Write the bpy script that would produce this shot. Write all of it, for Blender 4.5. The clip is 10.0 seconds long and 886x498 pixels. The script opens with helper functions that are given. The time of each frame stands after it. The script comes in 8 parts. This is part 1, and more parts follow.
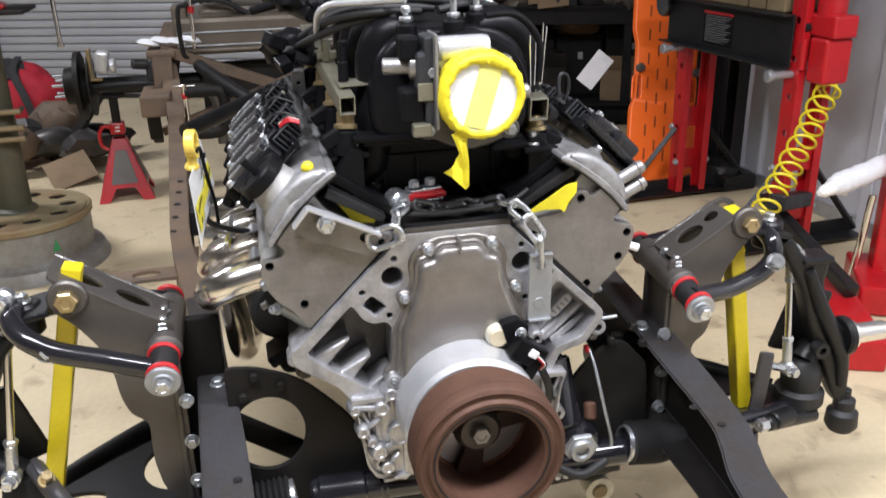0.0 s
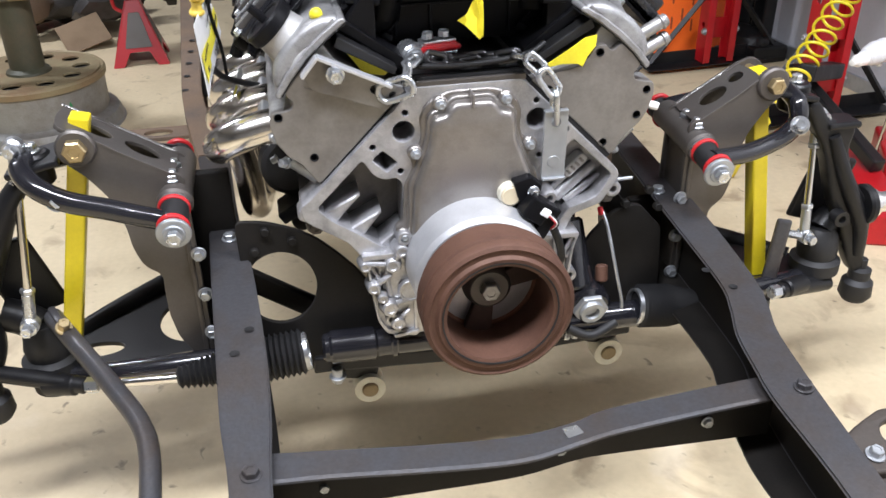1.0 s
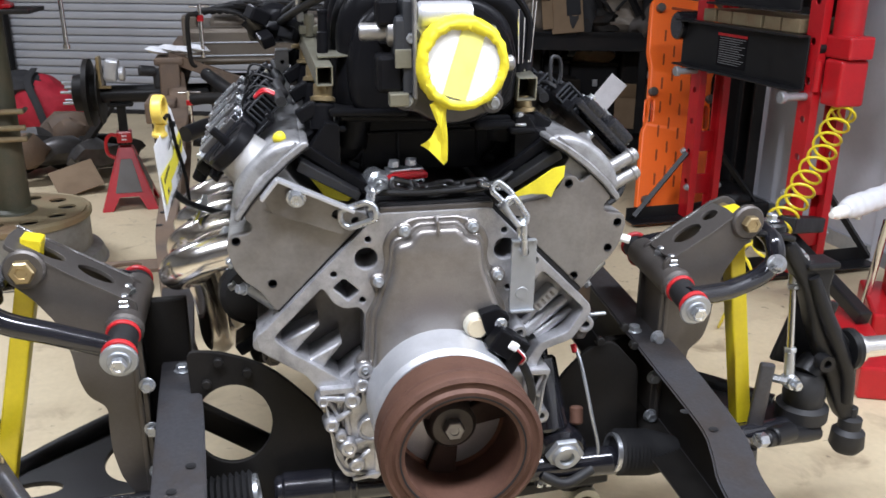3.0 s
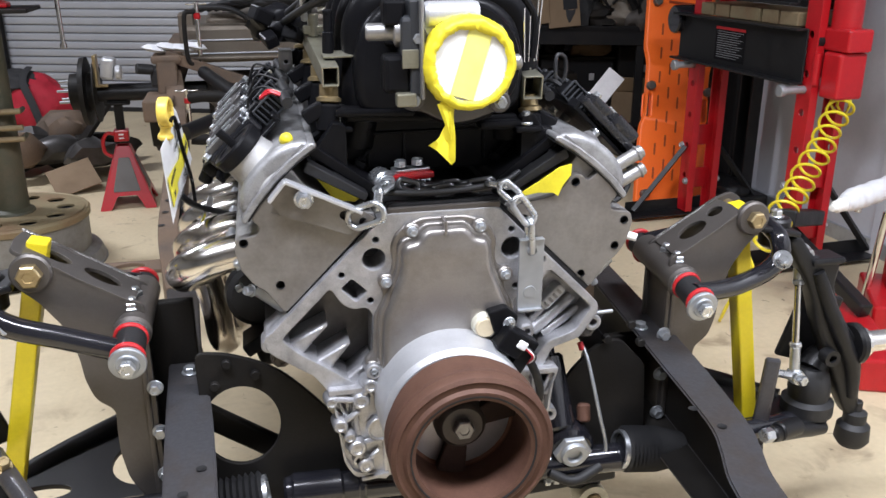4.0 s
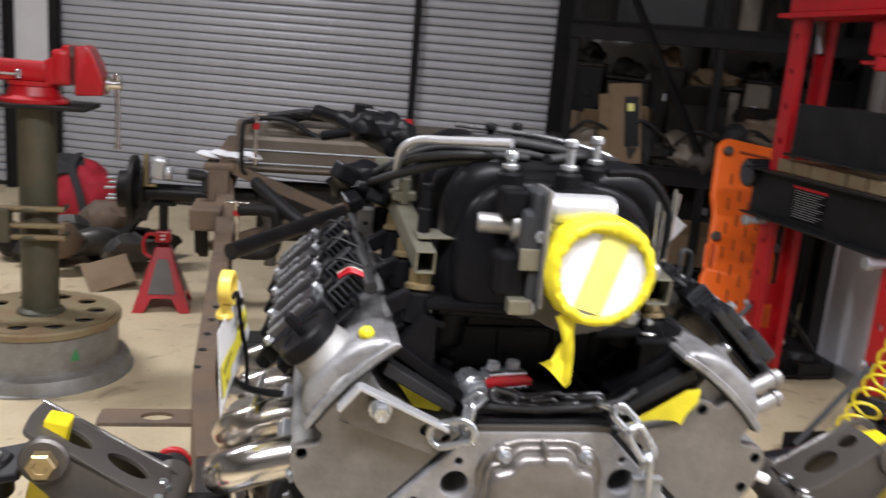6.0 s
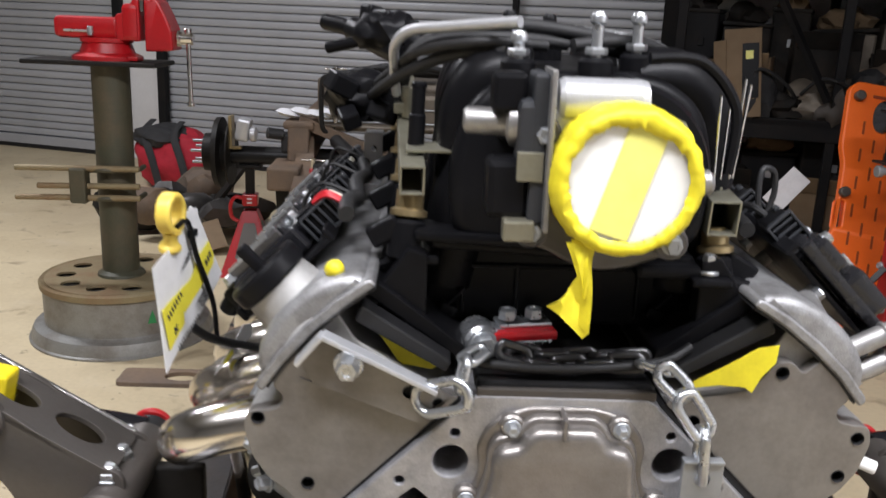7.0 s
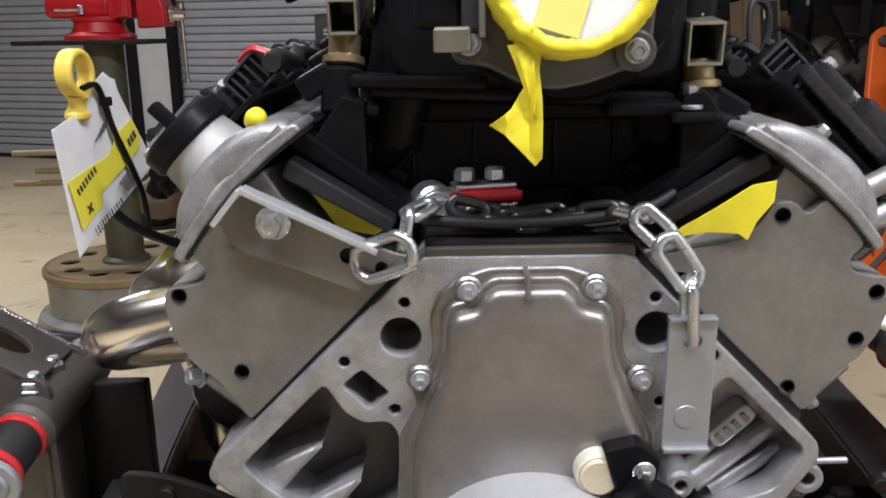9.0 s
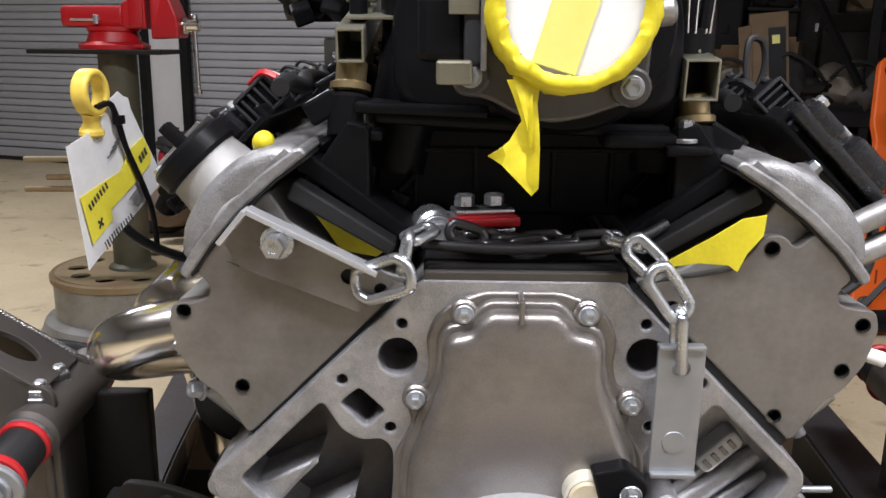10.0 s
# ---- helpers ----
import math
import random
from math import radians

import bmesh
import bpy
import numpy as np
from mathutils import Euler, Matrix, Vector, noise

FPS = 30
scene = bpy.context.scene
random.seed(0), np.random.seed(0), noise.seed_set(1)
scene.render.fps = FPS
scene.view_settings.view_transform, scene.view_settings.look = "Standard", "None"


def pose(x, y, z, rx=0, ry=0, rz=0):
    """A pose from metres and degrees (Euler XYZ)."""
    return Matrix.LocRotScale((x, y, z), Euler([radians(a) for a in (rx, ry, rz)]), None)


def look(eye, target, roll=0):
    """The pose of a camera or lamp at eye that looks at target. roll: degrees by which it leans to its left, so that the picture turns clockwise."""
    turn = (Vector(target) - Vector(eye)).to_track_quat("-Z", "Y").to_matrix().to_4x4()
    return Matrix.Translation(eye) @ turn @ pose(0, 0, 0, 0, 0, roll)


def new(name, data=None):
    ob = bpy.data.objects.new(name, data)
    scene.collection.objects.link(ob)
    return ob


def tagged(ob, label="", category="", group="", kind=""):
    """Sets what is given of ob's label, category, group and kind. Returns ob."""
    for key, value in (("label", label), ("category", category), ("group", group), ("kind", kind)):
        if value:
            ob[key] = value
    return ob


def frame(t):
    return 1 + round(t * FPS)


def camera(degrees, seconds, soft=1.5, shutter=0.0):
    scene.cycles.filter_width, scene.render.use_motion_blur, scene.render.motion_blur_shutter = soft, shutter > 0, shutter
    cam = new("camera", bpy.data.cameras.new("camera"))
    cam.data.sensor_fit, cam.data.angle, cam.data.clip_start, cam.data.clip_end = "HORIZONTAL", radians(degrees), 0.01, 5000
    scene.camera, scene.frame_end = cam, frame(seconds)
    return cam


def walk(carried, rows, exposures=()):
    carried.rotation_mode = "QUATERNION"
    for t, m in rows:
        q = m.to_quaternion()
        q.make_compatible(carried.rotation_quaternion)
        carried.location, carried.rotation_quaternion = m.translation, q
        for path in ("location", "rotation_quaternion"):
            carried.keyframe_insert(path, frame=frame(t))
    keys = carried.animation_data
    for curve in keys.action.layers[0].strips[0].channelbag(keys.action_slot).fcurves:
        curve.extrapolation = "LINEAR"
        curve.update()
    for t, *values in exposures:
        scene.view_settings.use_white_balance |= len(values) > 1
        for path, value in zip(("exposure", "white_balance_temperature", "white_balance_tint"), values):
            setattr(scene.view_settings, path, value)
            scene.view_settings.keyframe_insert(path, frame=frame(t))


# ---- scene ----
cam = camera(54.51, 10.0, shutter=0.5)
PATH = [
    (0.0, (-0.2806, -1.1117, 1.1618), (-0.0665, -0.2066, 0.7945), -1.14),
    (0.5, (-0.2776, -1.1109, 1.1452), (-0.0713, -0.2288, 0.7217), -1.31),
    (1.0, (-0.2687, -1.1112, 1.1262), (-0.0929, -0.2596, 0.6322), -0.91),
    (1.5, (-0.2525, -1.1144, 1.1092), (-0.0494, -0.2576, 0.6354), -1.61),
    (2.0, (-0.2484, -1.1111, 1.0925), (-0.0613, -0.2052, 0.7128), 0.01),
    (2.5, (-0.2257, -1.0998, 1.0814), (-0.0507, -0.1655, 0.7710), -1.00),
    (3.0, (-0.2226, -1.0889, 1.0709), (-0.0235, -0.1652, 0.7434), 0.33),
    (3.2, (-0.2307, -1.0874, 1.0655), (-0.0267, -0.1656, 0.7359), 0.39),
    (4.3, (-0.2377, -1.0766, 1.0804), (-0.0411, -0.1568, 0.7407), -0.52),
    (4.5, (-0.2374, -1.0682, 1.0638), (-0.0677, -0.1453, 0.7183), 0.09),
    (5.0, (-0.2314, -1.0045, 1.0504), (-0.0339, -0.0713, 0.7503), 2.07),
    (5.5, (-0.2785, -0.9422, 1.1146), (-0.0473, 0.0031, 0.8843), 2.64),
    (6.0, (-0.2850, -0.8599, 1.1396), (-0.1077, 0.0993, 0.9193), 4.80),
    (6.2, (-0.2626, -0.8178, 1.1359), (-0.1579, 0.1496, 0.9054), 4.04),
    (7.3, (-0.1197, -0.6655, 1.0134), (-0.0982, 0.2985, 0.7484), 1.68),
    (7.5, (-0.1190, -0.6575, 0.9906), (-0.1173, 0.3052, 0.7200), 0.73),
    (8.0, (-0.0861, -0.6354, 0.9300), (-0.0999, 0.3226, 0.6435), 0.45),
    (8.5, (-0.0756, -0.6287, 0.9041), (-0.0904, 0.3327, 0.6295), -1.08),
    (9.0, (-0.0657, -0.6280, 0.9097), (-0.0644, 0.3404, 0.6600), -0.80),
    (9.5, (-0.0572, -0.6396, 0.9238), (-0.0647, 0.3313, 0.6843), 0.25),
    (10.0, (-0.0602, -0.6444, 0.9218), (-0.0655, 0.3277, 0.6872), 0.67),
]
walk(cam, [(t, look(eye, target, roll)) for t, eye, target, roll in PATH], [(0.0, 0.25, 6350, 9), (1.0, 0.38, 6200, 9), (2.0, 0.32, 5900, 9), (3.0, 0.22, 6000, 9), (4.5, 0.3, 6200, 10), (6.0, 0.15, 6500, 11), (7.5, -0.07, 6450, 9), (8.5, -0.17, 6400, 9), (10.0, -0.11, 6500, 11)])

# ---- light ----
world = bpy.data.worlds.new("world")
world.use_nodes = True
world.node_tree.nodes["Background"].inputs[0].default_value = (0.9, 0.95, 1.0, 1)
world.node_tree.nodes["Background"].inputs[1].default_value = 0.011
scene.world = world
scene.view_settings.exposure = 0.0


def ceiling_tube(x, y, z, length, width, watts, turn=0.0, color=(0.99, 0.985, 1.05)):
    """A fluorescent strip under the ceiling."""
    lamp = bpy.data.lights.new("strip_light", "AREA")
    lamp.shape, lamp.size, lamp.size_y, lamp.energy, lamp.color = "RECTANGLE", length, width, watts, color
    ob = new("strip_light", lamp)
    ob.matrix_world = pose(x, y, z, 0, 0, turn)
    return ob


ceiling_tube(-0.78, -0.85, 2.75, 1.3, 0.22, 77, 8)
ceiling_tube(0.98, -0.85, 2.75, 1.3, 0.22, 66, 8)
ceiling_tube(-2.3, 2.5, 2.85, 1.3, 0.22, 71, 8)

# ---- materials ----
def surface(name, color, rough=0.5, metal=0.0, dirt=None, amount=0.35, scale=9.0, fine=160.0, bump=0.15, spread=0.12, depth=0.0007, coat=0.0, random_hue=0.0, gloss=0.5):
    """Colour with stains at a large scale and grain at a fine one."""
    m = bpy.data.materials.new(name)
    m.use_nodes = True
    nt = m.node_tree
    b = nt.nodes["Principled BSDF"]
    co = nt.nodes.new("ShaderNodeTexCoord")
    big, small = nt.nodes.new("ShaderNodeTexNoise"), nt.nodes.new("ShaderNodeTexNoise")
    big.inputs["Scale"].default_value, big.inputs["Detail"].default_value, big.inputs["Roughness"].default_value = scale, 6, 0.65
    small.inputs["Scale"].default_value, small.inputs["Detail"].default_value = fine, 3
    for n in (big, small):
        nt.links.new(co.outputs["Object"], n.inputs["Vector"])
    ramp = nt.nodes.new("ShaderNodeMapRange")
    ramp.inputs["From Min"].default_value, ramp.inputs["From Max"].default_value = 0.42, 0.72
    ramp.inputs["To Max"].default_value = amount
    nt.links.new(big.outputs["Fac"], ramp.inputs["Value"])
    mix = nt.nodes.new("ShaderNodeMix")
    mix.data_type = "RGBA"
    d = dirt or tuple(c * 0.45 for c in color)
    mix.inputs["A"].default_value, mix.inputs["B"].default_value = (*color, 1), (*d, 1)
    nt.links.new(ramp.outputs["Result"], mix.inputs["Factor"])
    grain = nt.nodes.new("ShaderNodeMix")
    grain.data_type, grain.blend_type = "RGBA", "MULTIPLY"
    g = nt.nodes.new("ShaderNodeMapRange")
    g.inputs["To Min"].default_value, g.inputs["To Max"].default_value = 1 - spread, 1 + spread
    nt.links.new(small.outputs["Fac"], g.inputs["Value"])
    gc = nt.nodes.new("ShaderNodeCombineColor")
    for i in range(3):
        nt.links.new(g.outputs["Result"], gc.inputs[i])
    grain.inputs["Factor"].default_value = 1.0
    nt.links.new(mix.outputs["Result"], grain.inputs["A"])
    nt.links.new(gc.outputs["Color"], grain.inputs["B"])
    last = grain.outputs["Result"]
    if random_hue:
        info, h, hsv = nt.nodes.new("ShaderNodeObjectInfo"), nt.nodes.new("ShaderNodeMapRange"), nt.nodes.new("ShaderNodeHueSaturation")
        h.inputs["To Min"].default_value, h.inputs["To Max"].default_value = 1 - random_hue, 1 + random_hue
        nt.links.new(info.outputs["Random"], h.inputs["Value"])
        nt.links.new(h.outputs["Result"], hsv.inputs["Value"])
        nt.links.new(last, hsv.inputs["Color"])
        last = hsv.outputs["Color"]
    nt.links.new(last, b.inputs["Base Color"])
    r = nt.nodes.new("ShaderNodeMapRange")
    r.inputs["To Min"].default_value, r.inputs["To Max"].default_value = max(0.03, rough - 0.14), min(1, rough + 0.16)
    nt.links.new(big.outputs["Fac"], r.inputs["Value"])
    nt.links.new(r.outputs["Result"], b.inputs["Roughness"])
    b.inputs["Metallic"].default_value = metal
    b.inputs["Coat Weight"].default_value = coat
    b.inputs["Specular IOR Level"].default_value = gloss
    bp = nt.nodes.new("ShaderNodeBump")
    bp.inputs["Strength"].default_value, bp.inputs["Distance"].default_value = bump, depth
    nt.links.new(small.outputs["Fac"], bp.inputs["Height"])
    nt.links.new(bp.outputs["Normal"], b.inputs["Normal"])
    return m


ALU_CAST = surface("cast_aluminium", (0.40, 0.395, 0.39), 0.38, 0.75, (0.17, 0.16, 0.15), 0.7, 22, 1100, 0.45, 0.2)
ALU_FACE = surface("machined_aluminium", (0.262, 0.249, 0.233), 0.41, 0.6, (0.135, 0.118, 0.104), 0.85, 9, 220, 0.14, 0.10)
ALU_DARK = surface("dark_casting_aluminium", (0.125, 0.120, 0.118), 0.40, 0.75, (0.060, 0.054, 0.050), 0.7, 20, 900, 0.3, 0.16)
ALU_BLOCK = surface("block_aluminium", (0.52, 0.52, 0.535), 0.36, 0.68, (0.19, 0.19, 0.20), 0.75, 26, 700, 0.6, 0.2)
ALU_COVER = surface("cover_aluminium", (0.335, 0.316, 0.298), 0.34, 0.75, (0.165, 0.147, 0.133), 0.85, 9, 700, 0.3, 0.14)
ALU_MOTTLED = surface("mottled_cover_aluminium", (0.37, 0.37, 0.375), 0.46, 0.65, (0.15, 0.145, 0.14), 0.9, 30, 650, 0.7, 0.25)
ALU_BRIGHT = surface("bright_aluminium", (0.64, 0.65, 0.67), 0.34, 0.6, (0.40, 0.40, 0.41), 0.4, 20, 500, 0.3, 0.1)
ALU_ROUGH = surface("sand_cast_aluminium", (0.40, 0.395, 0.385), 0.56, 0.45, (0.20, 0.19, 0.18), 0.6, 30, 1300, 0.6, 0.25)
ZINC = surface("zinc_plate", (0.62, 0.64, 0.66), 0.28, 0.9, (0.38, 0.40, 0.42), 0.5, 40, 300, 0.1, 0.1)
ZINC_DULL = surface("galvanised_steel", (0.44, 0.46, 0.48), 0.42, 0.7, (0.30, 0.31, 0.33), 0.6, 30, 240, 0.1, 0.1)
GOLD_ZINC = surface("yellow_zinc", (0.42, 0.33, 0.18), 0.35, 0.8, (0.24, 0.17, 0.08), 0.5, 60, 300, 0.1, 0.1)
CHROME = surface("polished_steel", (0.80, 0.79, 0.77), 0.12, 1.0, (0.55, 0.45, 0.33), 0.35, 10, 200, 0.02, 0.04)
STAINLESS = surface("blued_stainless", (0.82, 0.80, 0.77), 0.20, 1.0, (0.62, 0.50, 0.36), 0.7, 7, 200, 0.02, 0.05)
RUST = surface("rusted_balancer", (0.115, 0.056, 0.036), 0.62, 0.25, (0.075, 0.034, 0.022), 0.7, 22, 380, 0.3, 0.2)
# Rust of the spokes, darkened: the shade inside the pulley is in the colour.
RUST_SHADED = surface("rusted_spokes_shaded", (0.045, 0.023, 0.016), 0.65, 0.25, (0.028, 0.016, 0.012), 0.7, 22, 380, 0.3, 0.2)
RUST_LIGHT = surface("rusted_groove", (0.24, 0.115, 0.07), 0.6, 0.25, (0.12, 0.05, 0.03), 0.6, 22, 380, 0.3, 0.2)
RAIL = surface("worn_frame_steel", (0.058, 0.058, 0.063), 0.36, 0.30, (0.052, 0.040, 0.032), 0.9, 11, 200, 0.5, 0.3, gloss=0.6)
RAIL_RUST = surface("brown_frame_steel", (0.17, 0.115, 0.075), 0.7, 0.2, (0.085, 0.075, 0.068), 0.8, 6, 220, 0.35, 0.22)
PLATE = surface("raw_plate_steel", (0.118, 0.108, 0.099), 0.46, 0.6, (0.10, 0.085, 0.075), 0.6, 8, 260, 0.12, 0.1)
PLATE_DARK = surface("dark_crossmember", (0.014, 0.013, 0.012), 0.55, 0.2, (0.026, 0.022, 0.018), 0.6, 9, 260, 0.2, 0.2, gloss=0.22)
WELD = surface("weld_bead", (0.42, 0.41, 0.40), 0.28, 0.9, (0.2, 0.18, 0.16), 0.5, 200, 500, 0.5, 0.2)
BLACK_GLOSS = surface("gloss_black_paint", (0.010, 0.010, 0.013), 0.16, 0.0, (0.025, 0.025, 0.028), 0.4, 14, 200, 0.03, 0.1, coat=0.5)
BLACK_PAINT = surface("black_paint", (0.008, 0.008, 0.009), 0.40, 0.0, (0.020, 0.019, 0.018), 0.5, 12, 260, 0.15, 0.2, gloss=0.35)
BLACK_PLASTIC = surface("black_plastic", (0.006, 0.006, 0.007), 0.34, 0.0, (0.011, 0.011, 0.012), 0.4, 20, 900, 0.12, 0.15, gloss=0.13)
BLACK_RUBBER = surface("black_rubber", (0.010, 0.010, 0.011), 0.58, 0.0, (0.022, 0.021, 0.02), 0.4, 20, 300, 0.2, 0.2)
SATIN_BLACK = surface("satin_black_nylon", (0.012, 0.012, 0.014), 0.24, 0.0, (0.020, 0.020, 0.021), 0.5, 14, 700, 0.10, 0.12)
GREY_PLASTIC = surface("grey_plastic", (0.030, 0.032, 0.036), 0.42, 0.0, (0.03, 0.03, 0.033), 0.4, 20, 400, 0.15, 0.1)
# Near-black for the head gasket and, as painted shade, the insides of holes.
HOLE = surface("hole_shade_gasket", (0.012, 0.012, 0.013), 0.6, 0.2, (0.02, 0.018, 0.016), 0.4, 40, 300, 0.1, 0.1)
RED_URETHANE = surface("red_urethane", (0.50, 0.018, 0.022), 0.35, 0.0, (0.26, 0.012, 0.014), 0.4, 30, 300, 0.1, 0.1)
ZINC_OILY = surface("oily_chain_steel", (0.10, 0.10, 0.105), 0.3, 0.8, (0.05, 0.048, 0.045), 0.6, 40, 300, 0.1, 0.1)
YELLOW_PAINT = surface("yellow_paint", (0.75, 0.60, 0.015), 0.34, 0.0, (0.50, 0.38, 0.02), 0.4, 9, 220, 0.12, 0.08)
TAPE = surface("yellow_masking_tape", (0.80, 0.69, 0.026), 0.5, 0.0, (0.62, 0.50, 0.02), 0.6, 26, 240, 0.35, 0.08)
TAPE_PALE = surface("taped_card_stripe", (0.88, 0.84, 0.24), 0.42, 0.0, (0.80, 0.74, 0.14), 0.5, 16, 200, 0.05, 0.03)
WHITE_CARD = surface("white_card", (0.90, 0.90, 0.88), 0.5, 0.0, (0.78, 0.77, 0.70), 0.4, 12, 200, 0.05, 0.03)
YELLOW_PLASTIC = surface("yellow_plastic", (0.78, 0.58, 0.10), 0.35, 0.0, (0.6, 0.43, 0.06), 0.3, 30, 300, 0.1, 0.05)
BEIGE = surface("beige_plastic", (0.62, 0.53, 0.36), 0.4, 0.0, (0.45, 0.37, 0.24), 0.4, 50, 300, 0.1, 0.06)
CREAM = surface("cream_urethane", (0.62, 0.60, 0.50), 0.45, 0.0, (0.4, 0.36, 0.27), 0.5, 40, 300, 0.1, 0.1)
TAN_ZINC = surface("olive_zinc_rail", (0.33, 0.32, 0.25), 0.38, 0.75, (0.20, 0.18, 0.12), 0.5, 22, 260, 0.1, 0.1)
PAPER = surface("tag_paper", (0.80, 0.80, 0.80), 0.6, 0.0, (0.66, 0.66, 0.66), 0.5, 30, 200, 0.15, 0.05)
PAPER_YELLOW = surface("tag_yellow_ink", (0.85, 0.76, 0.06), 0.55, 0.0, (0.75, 0.62, 0.05), 0.4, 30, 200, 0.1, 0.05)
INK = surface("ink", (0.05, 0.05, 0.05), 0.6)
RED_GLOSS = surface("red_machine_paint", (0.46, 0.008, 0.013), 0.34, 0.0, (0.24, 0.006, 0.009), 0.5, 8, 240, 0.12, 0.12, coat=0.1)
ORANGE = surface("orange_plastic", (1.0, 0.165, 0.010), 0.42, 0.0, (0.86, 0.125, 0.008), 0.4, 6, 240, 0.12, 0.08)
FLOOR = surface("stained_concrete", (0.62, 0.522, 0.345), 0.55, 0.0, (0.45, 0.355, 0.215), 0.6, 2.1, 60, 0.25, 0.10, depth=0.003)


def stained_floor(m):
    """Oil blotches and pale scuffs over the concrete."""
    nt = m.node_tree
    b = nt.nodes["Principled BSDF"]
    src = b.inputs["Base Color"].links[0].from_socket
    co = nt.nodes.new("ShaderNodeTexCoord")
    last = src
    for scale, lo, hi, color, most in ((0.9, 0.50, 0.72, (0.40, 0.31, 0.20), 0.42), (7.0, 0.60, 0.72, (0.22, 0.155, 0.095), 0.6), (26.0, 0.66, 0.74, (0.13, 0.10, 0.07), 0.7), (4.0, 0.60, 0.80, (0.72, 0.65, 0.54), 0.4)):
        n = nt.nodes.new("ShaderNodeTexNoise")
        n.inputs["Scale"].default_value, n.inputs["Detail"].default_value, n.inputs["Distortion"].default_value = scale, 5, 0.6
        nt.links.new(co.outputs["Object"], n.inputs["Vector"])
        r = nt.nodes.new("ShaderNodeMapRange")
        r.inputs["From Min"].default_value, r.inputs["From Max"].default_value, r.inputs["To Max"].default_value = lo, hi, most
        nt.links.new(n.outputs["Fac"], r.inputs["Value"])
        mx = nt.nodes.new("ShaderNodeMix")
        mx.data_type = "RGBA"
        mx.inputs["B"].default_value = (*color, 1)
        nt.links.new(r.outputs["Result"], mx.inputs["Factor"])
        nt.links.new(last, mx.inputs["A"])
        last = mx.outputs["Result"]
    nt.links.new(last, b.inputs["Base Color"])


stained_floor(FLOOR)
DOOR = surface("door_slat_paint", (0.44, 0.45, 0.475), 0.42, 0.15, (0.36, 0.37, 0.39), 0.5, 3, 140, 0.08, 0.06, random_hue=0.05)
PANEL_BOARD = surface("pale_grey_board", (0.46, 0.46, 0.49), 0.55, 0.0, (0.36, 0.35, 0.36), 0.6, 3, 90, 0.1, 0.05)
WALL = surface("white_wall_panel", (0.70, 0.70, 0.71), 0.6, 0.0, (0.55, 0.54, 0.53), 0.5, 2, 80, 0.1, 0.04)
CEILING = surface("ceiling_board", (0.26, 0.26, 0.26), 0.8, 0.0, (0.18, 0.18, 0.18), 0.4, 2, 60, 0.1, 0.04)
OLIVE = surface("olive_drab_paint", (0.055, 0.055, 0.034), 0.55, 0.1, (0.12, 0.085, 0.05), 0.7, 7, 220, 0.3, 0.2)
RIM_TOP = surface("rusty_olive_rim", (0.235, 0.19, 0.105), 0.6, 0.2, (0.20, 0.10, 0.05), 0.7, 8, 240, 0.3, 0.2)
RIM_SIDE = surface("scuffed_grey_rim", (0.27, 0.27, 0.255), 0.5, 0.4, (0.13, 0.10, 0.075), 0.8, 7, 240, 0.3, 0.2)
RED_CLOTH = surface("red_nylon", (0.42, 0.012, 0.03), 0.75, 0.0, (0.2, 0.01, 0.015), 0.5, 14, 500, 0.5, 0.2)
BLACK_CLOTH = surface("black_nylon", (0.02, 0.02, 0.022), 0.8, 0.0, (0.045, 0.045, 0.045), 0.5, 14, 500, 0.5, 0.2)
CARDBOARD = surface("cardboard", (0.20, 0.135, 0.075), 0.75, 0.0, (0.12, 0.08, 0.045), 0.5, 6, 200, 0.2, 0.1)
TANK = surface("brown_sheet_steel", (0.17, 0.145, 0.115), 0.5, 0.45, (0.11, 0.085, 0.06), 0.7, 5, 200, 0.15, 0.12)
RAG = surface("white_cloth", (0.75, 0.76, 0.78), 0.85, 0.0, (0.6, 0.6, 0.62), 0.5, 30, 300, 0.5, 0.06)
HOSE_YELLOW = surface("yellow_coil_hose", (0.80, 0.66, 0.02), 0.3, 0.0, (0.62, 0.48, 0.02), 0.3, 20, 200, 0.05, 0.05, coat=0.3)
SHELF_DARK = surface("dark_rack_steel", (0.014, 0.014, 0.015), 0.55, 0.2, (0.03, 0.025, 0.022), 0.5, 6, 200, 0.2, 0.2, gloss=0.12)
JUNK_DARK = surface("dark_castings", (0.018, 0.017, 0.016), 0.6, 0.2, (0.045, 0.034, 0.026), 0.6, 9, 200, 0.4, 0.25, gloss=0.12)
JUNK_RUST = surface("dark_rusty_steel", (0.060, 0.050, 0.042), 0.55, 0.3, (0.040, 0.030, 0.023), 0.7, 8, 220, 0.3, 0.2)
WIRE_RED = surface("red_wire", (0.55, 0.02, 0.03), 0.4)
GREEN_PAINT = surface("green_chalk", (0.03, 0.22, 0.07), 0.7)


# ---- tools ----
def nb():
    return bmesh.new()


def join(*bms):
    """One bmesh out of several."""
    out = nb()
    for b in bms:
        me = bpy.data.meshes.new("tmp")
        b.to_mesh(me)
        b.free()
        out.from_mesh(me)
        bpy.data.meshes.remove(me)
    return out


def moved(bm, m):
    bmesh.ops.transform(bm, matrix=m, verts=bm.verts)
    return bm


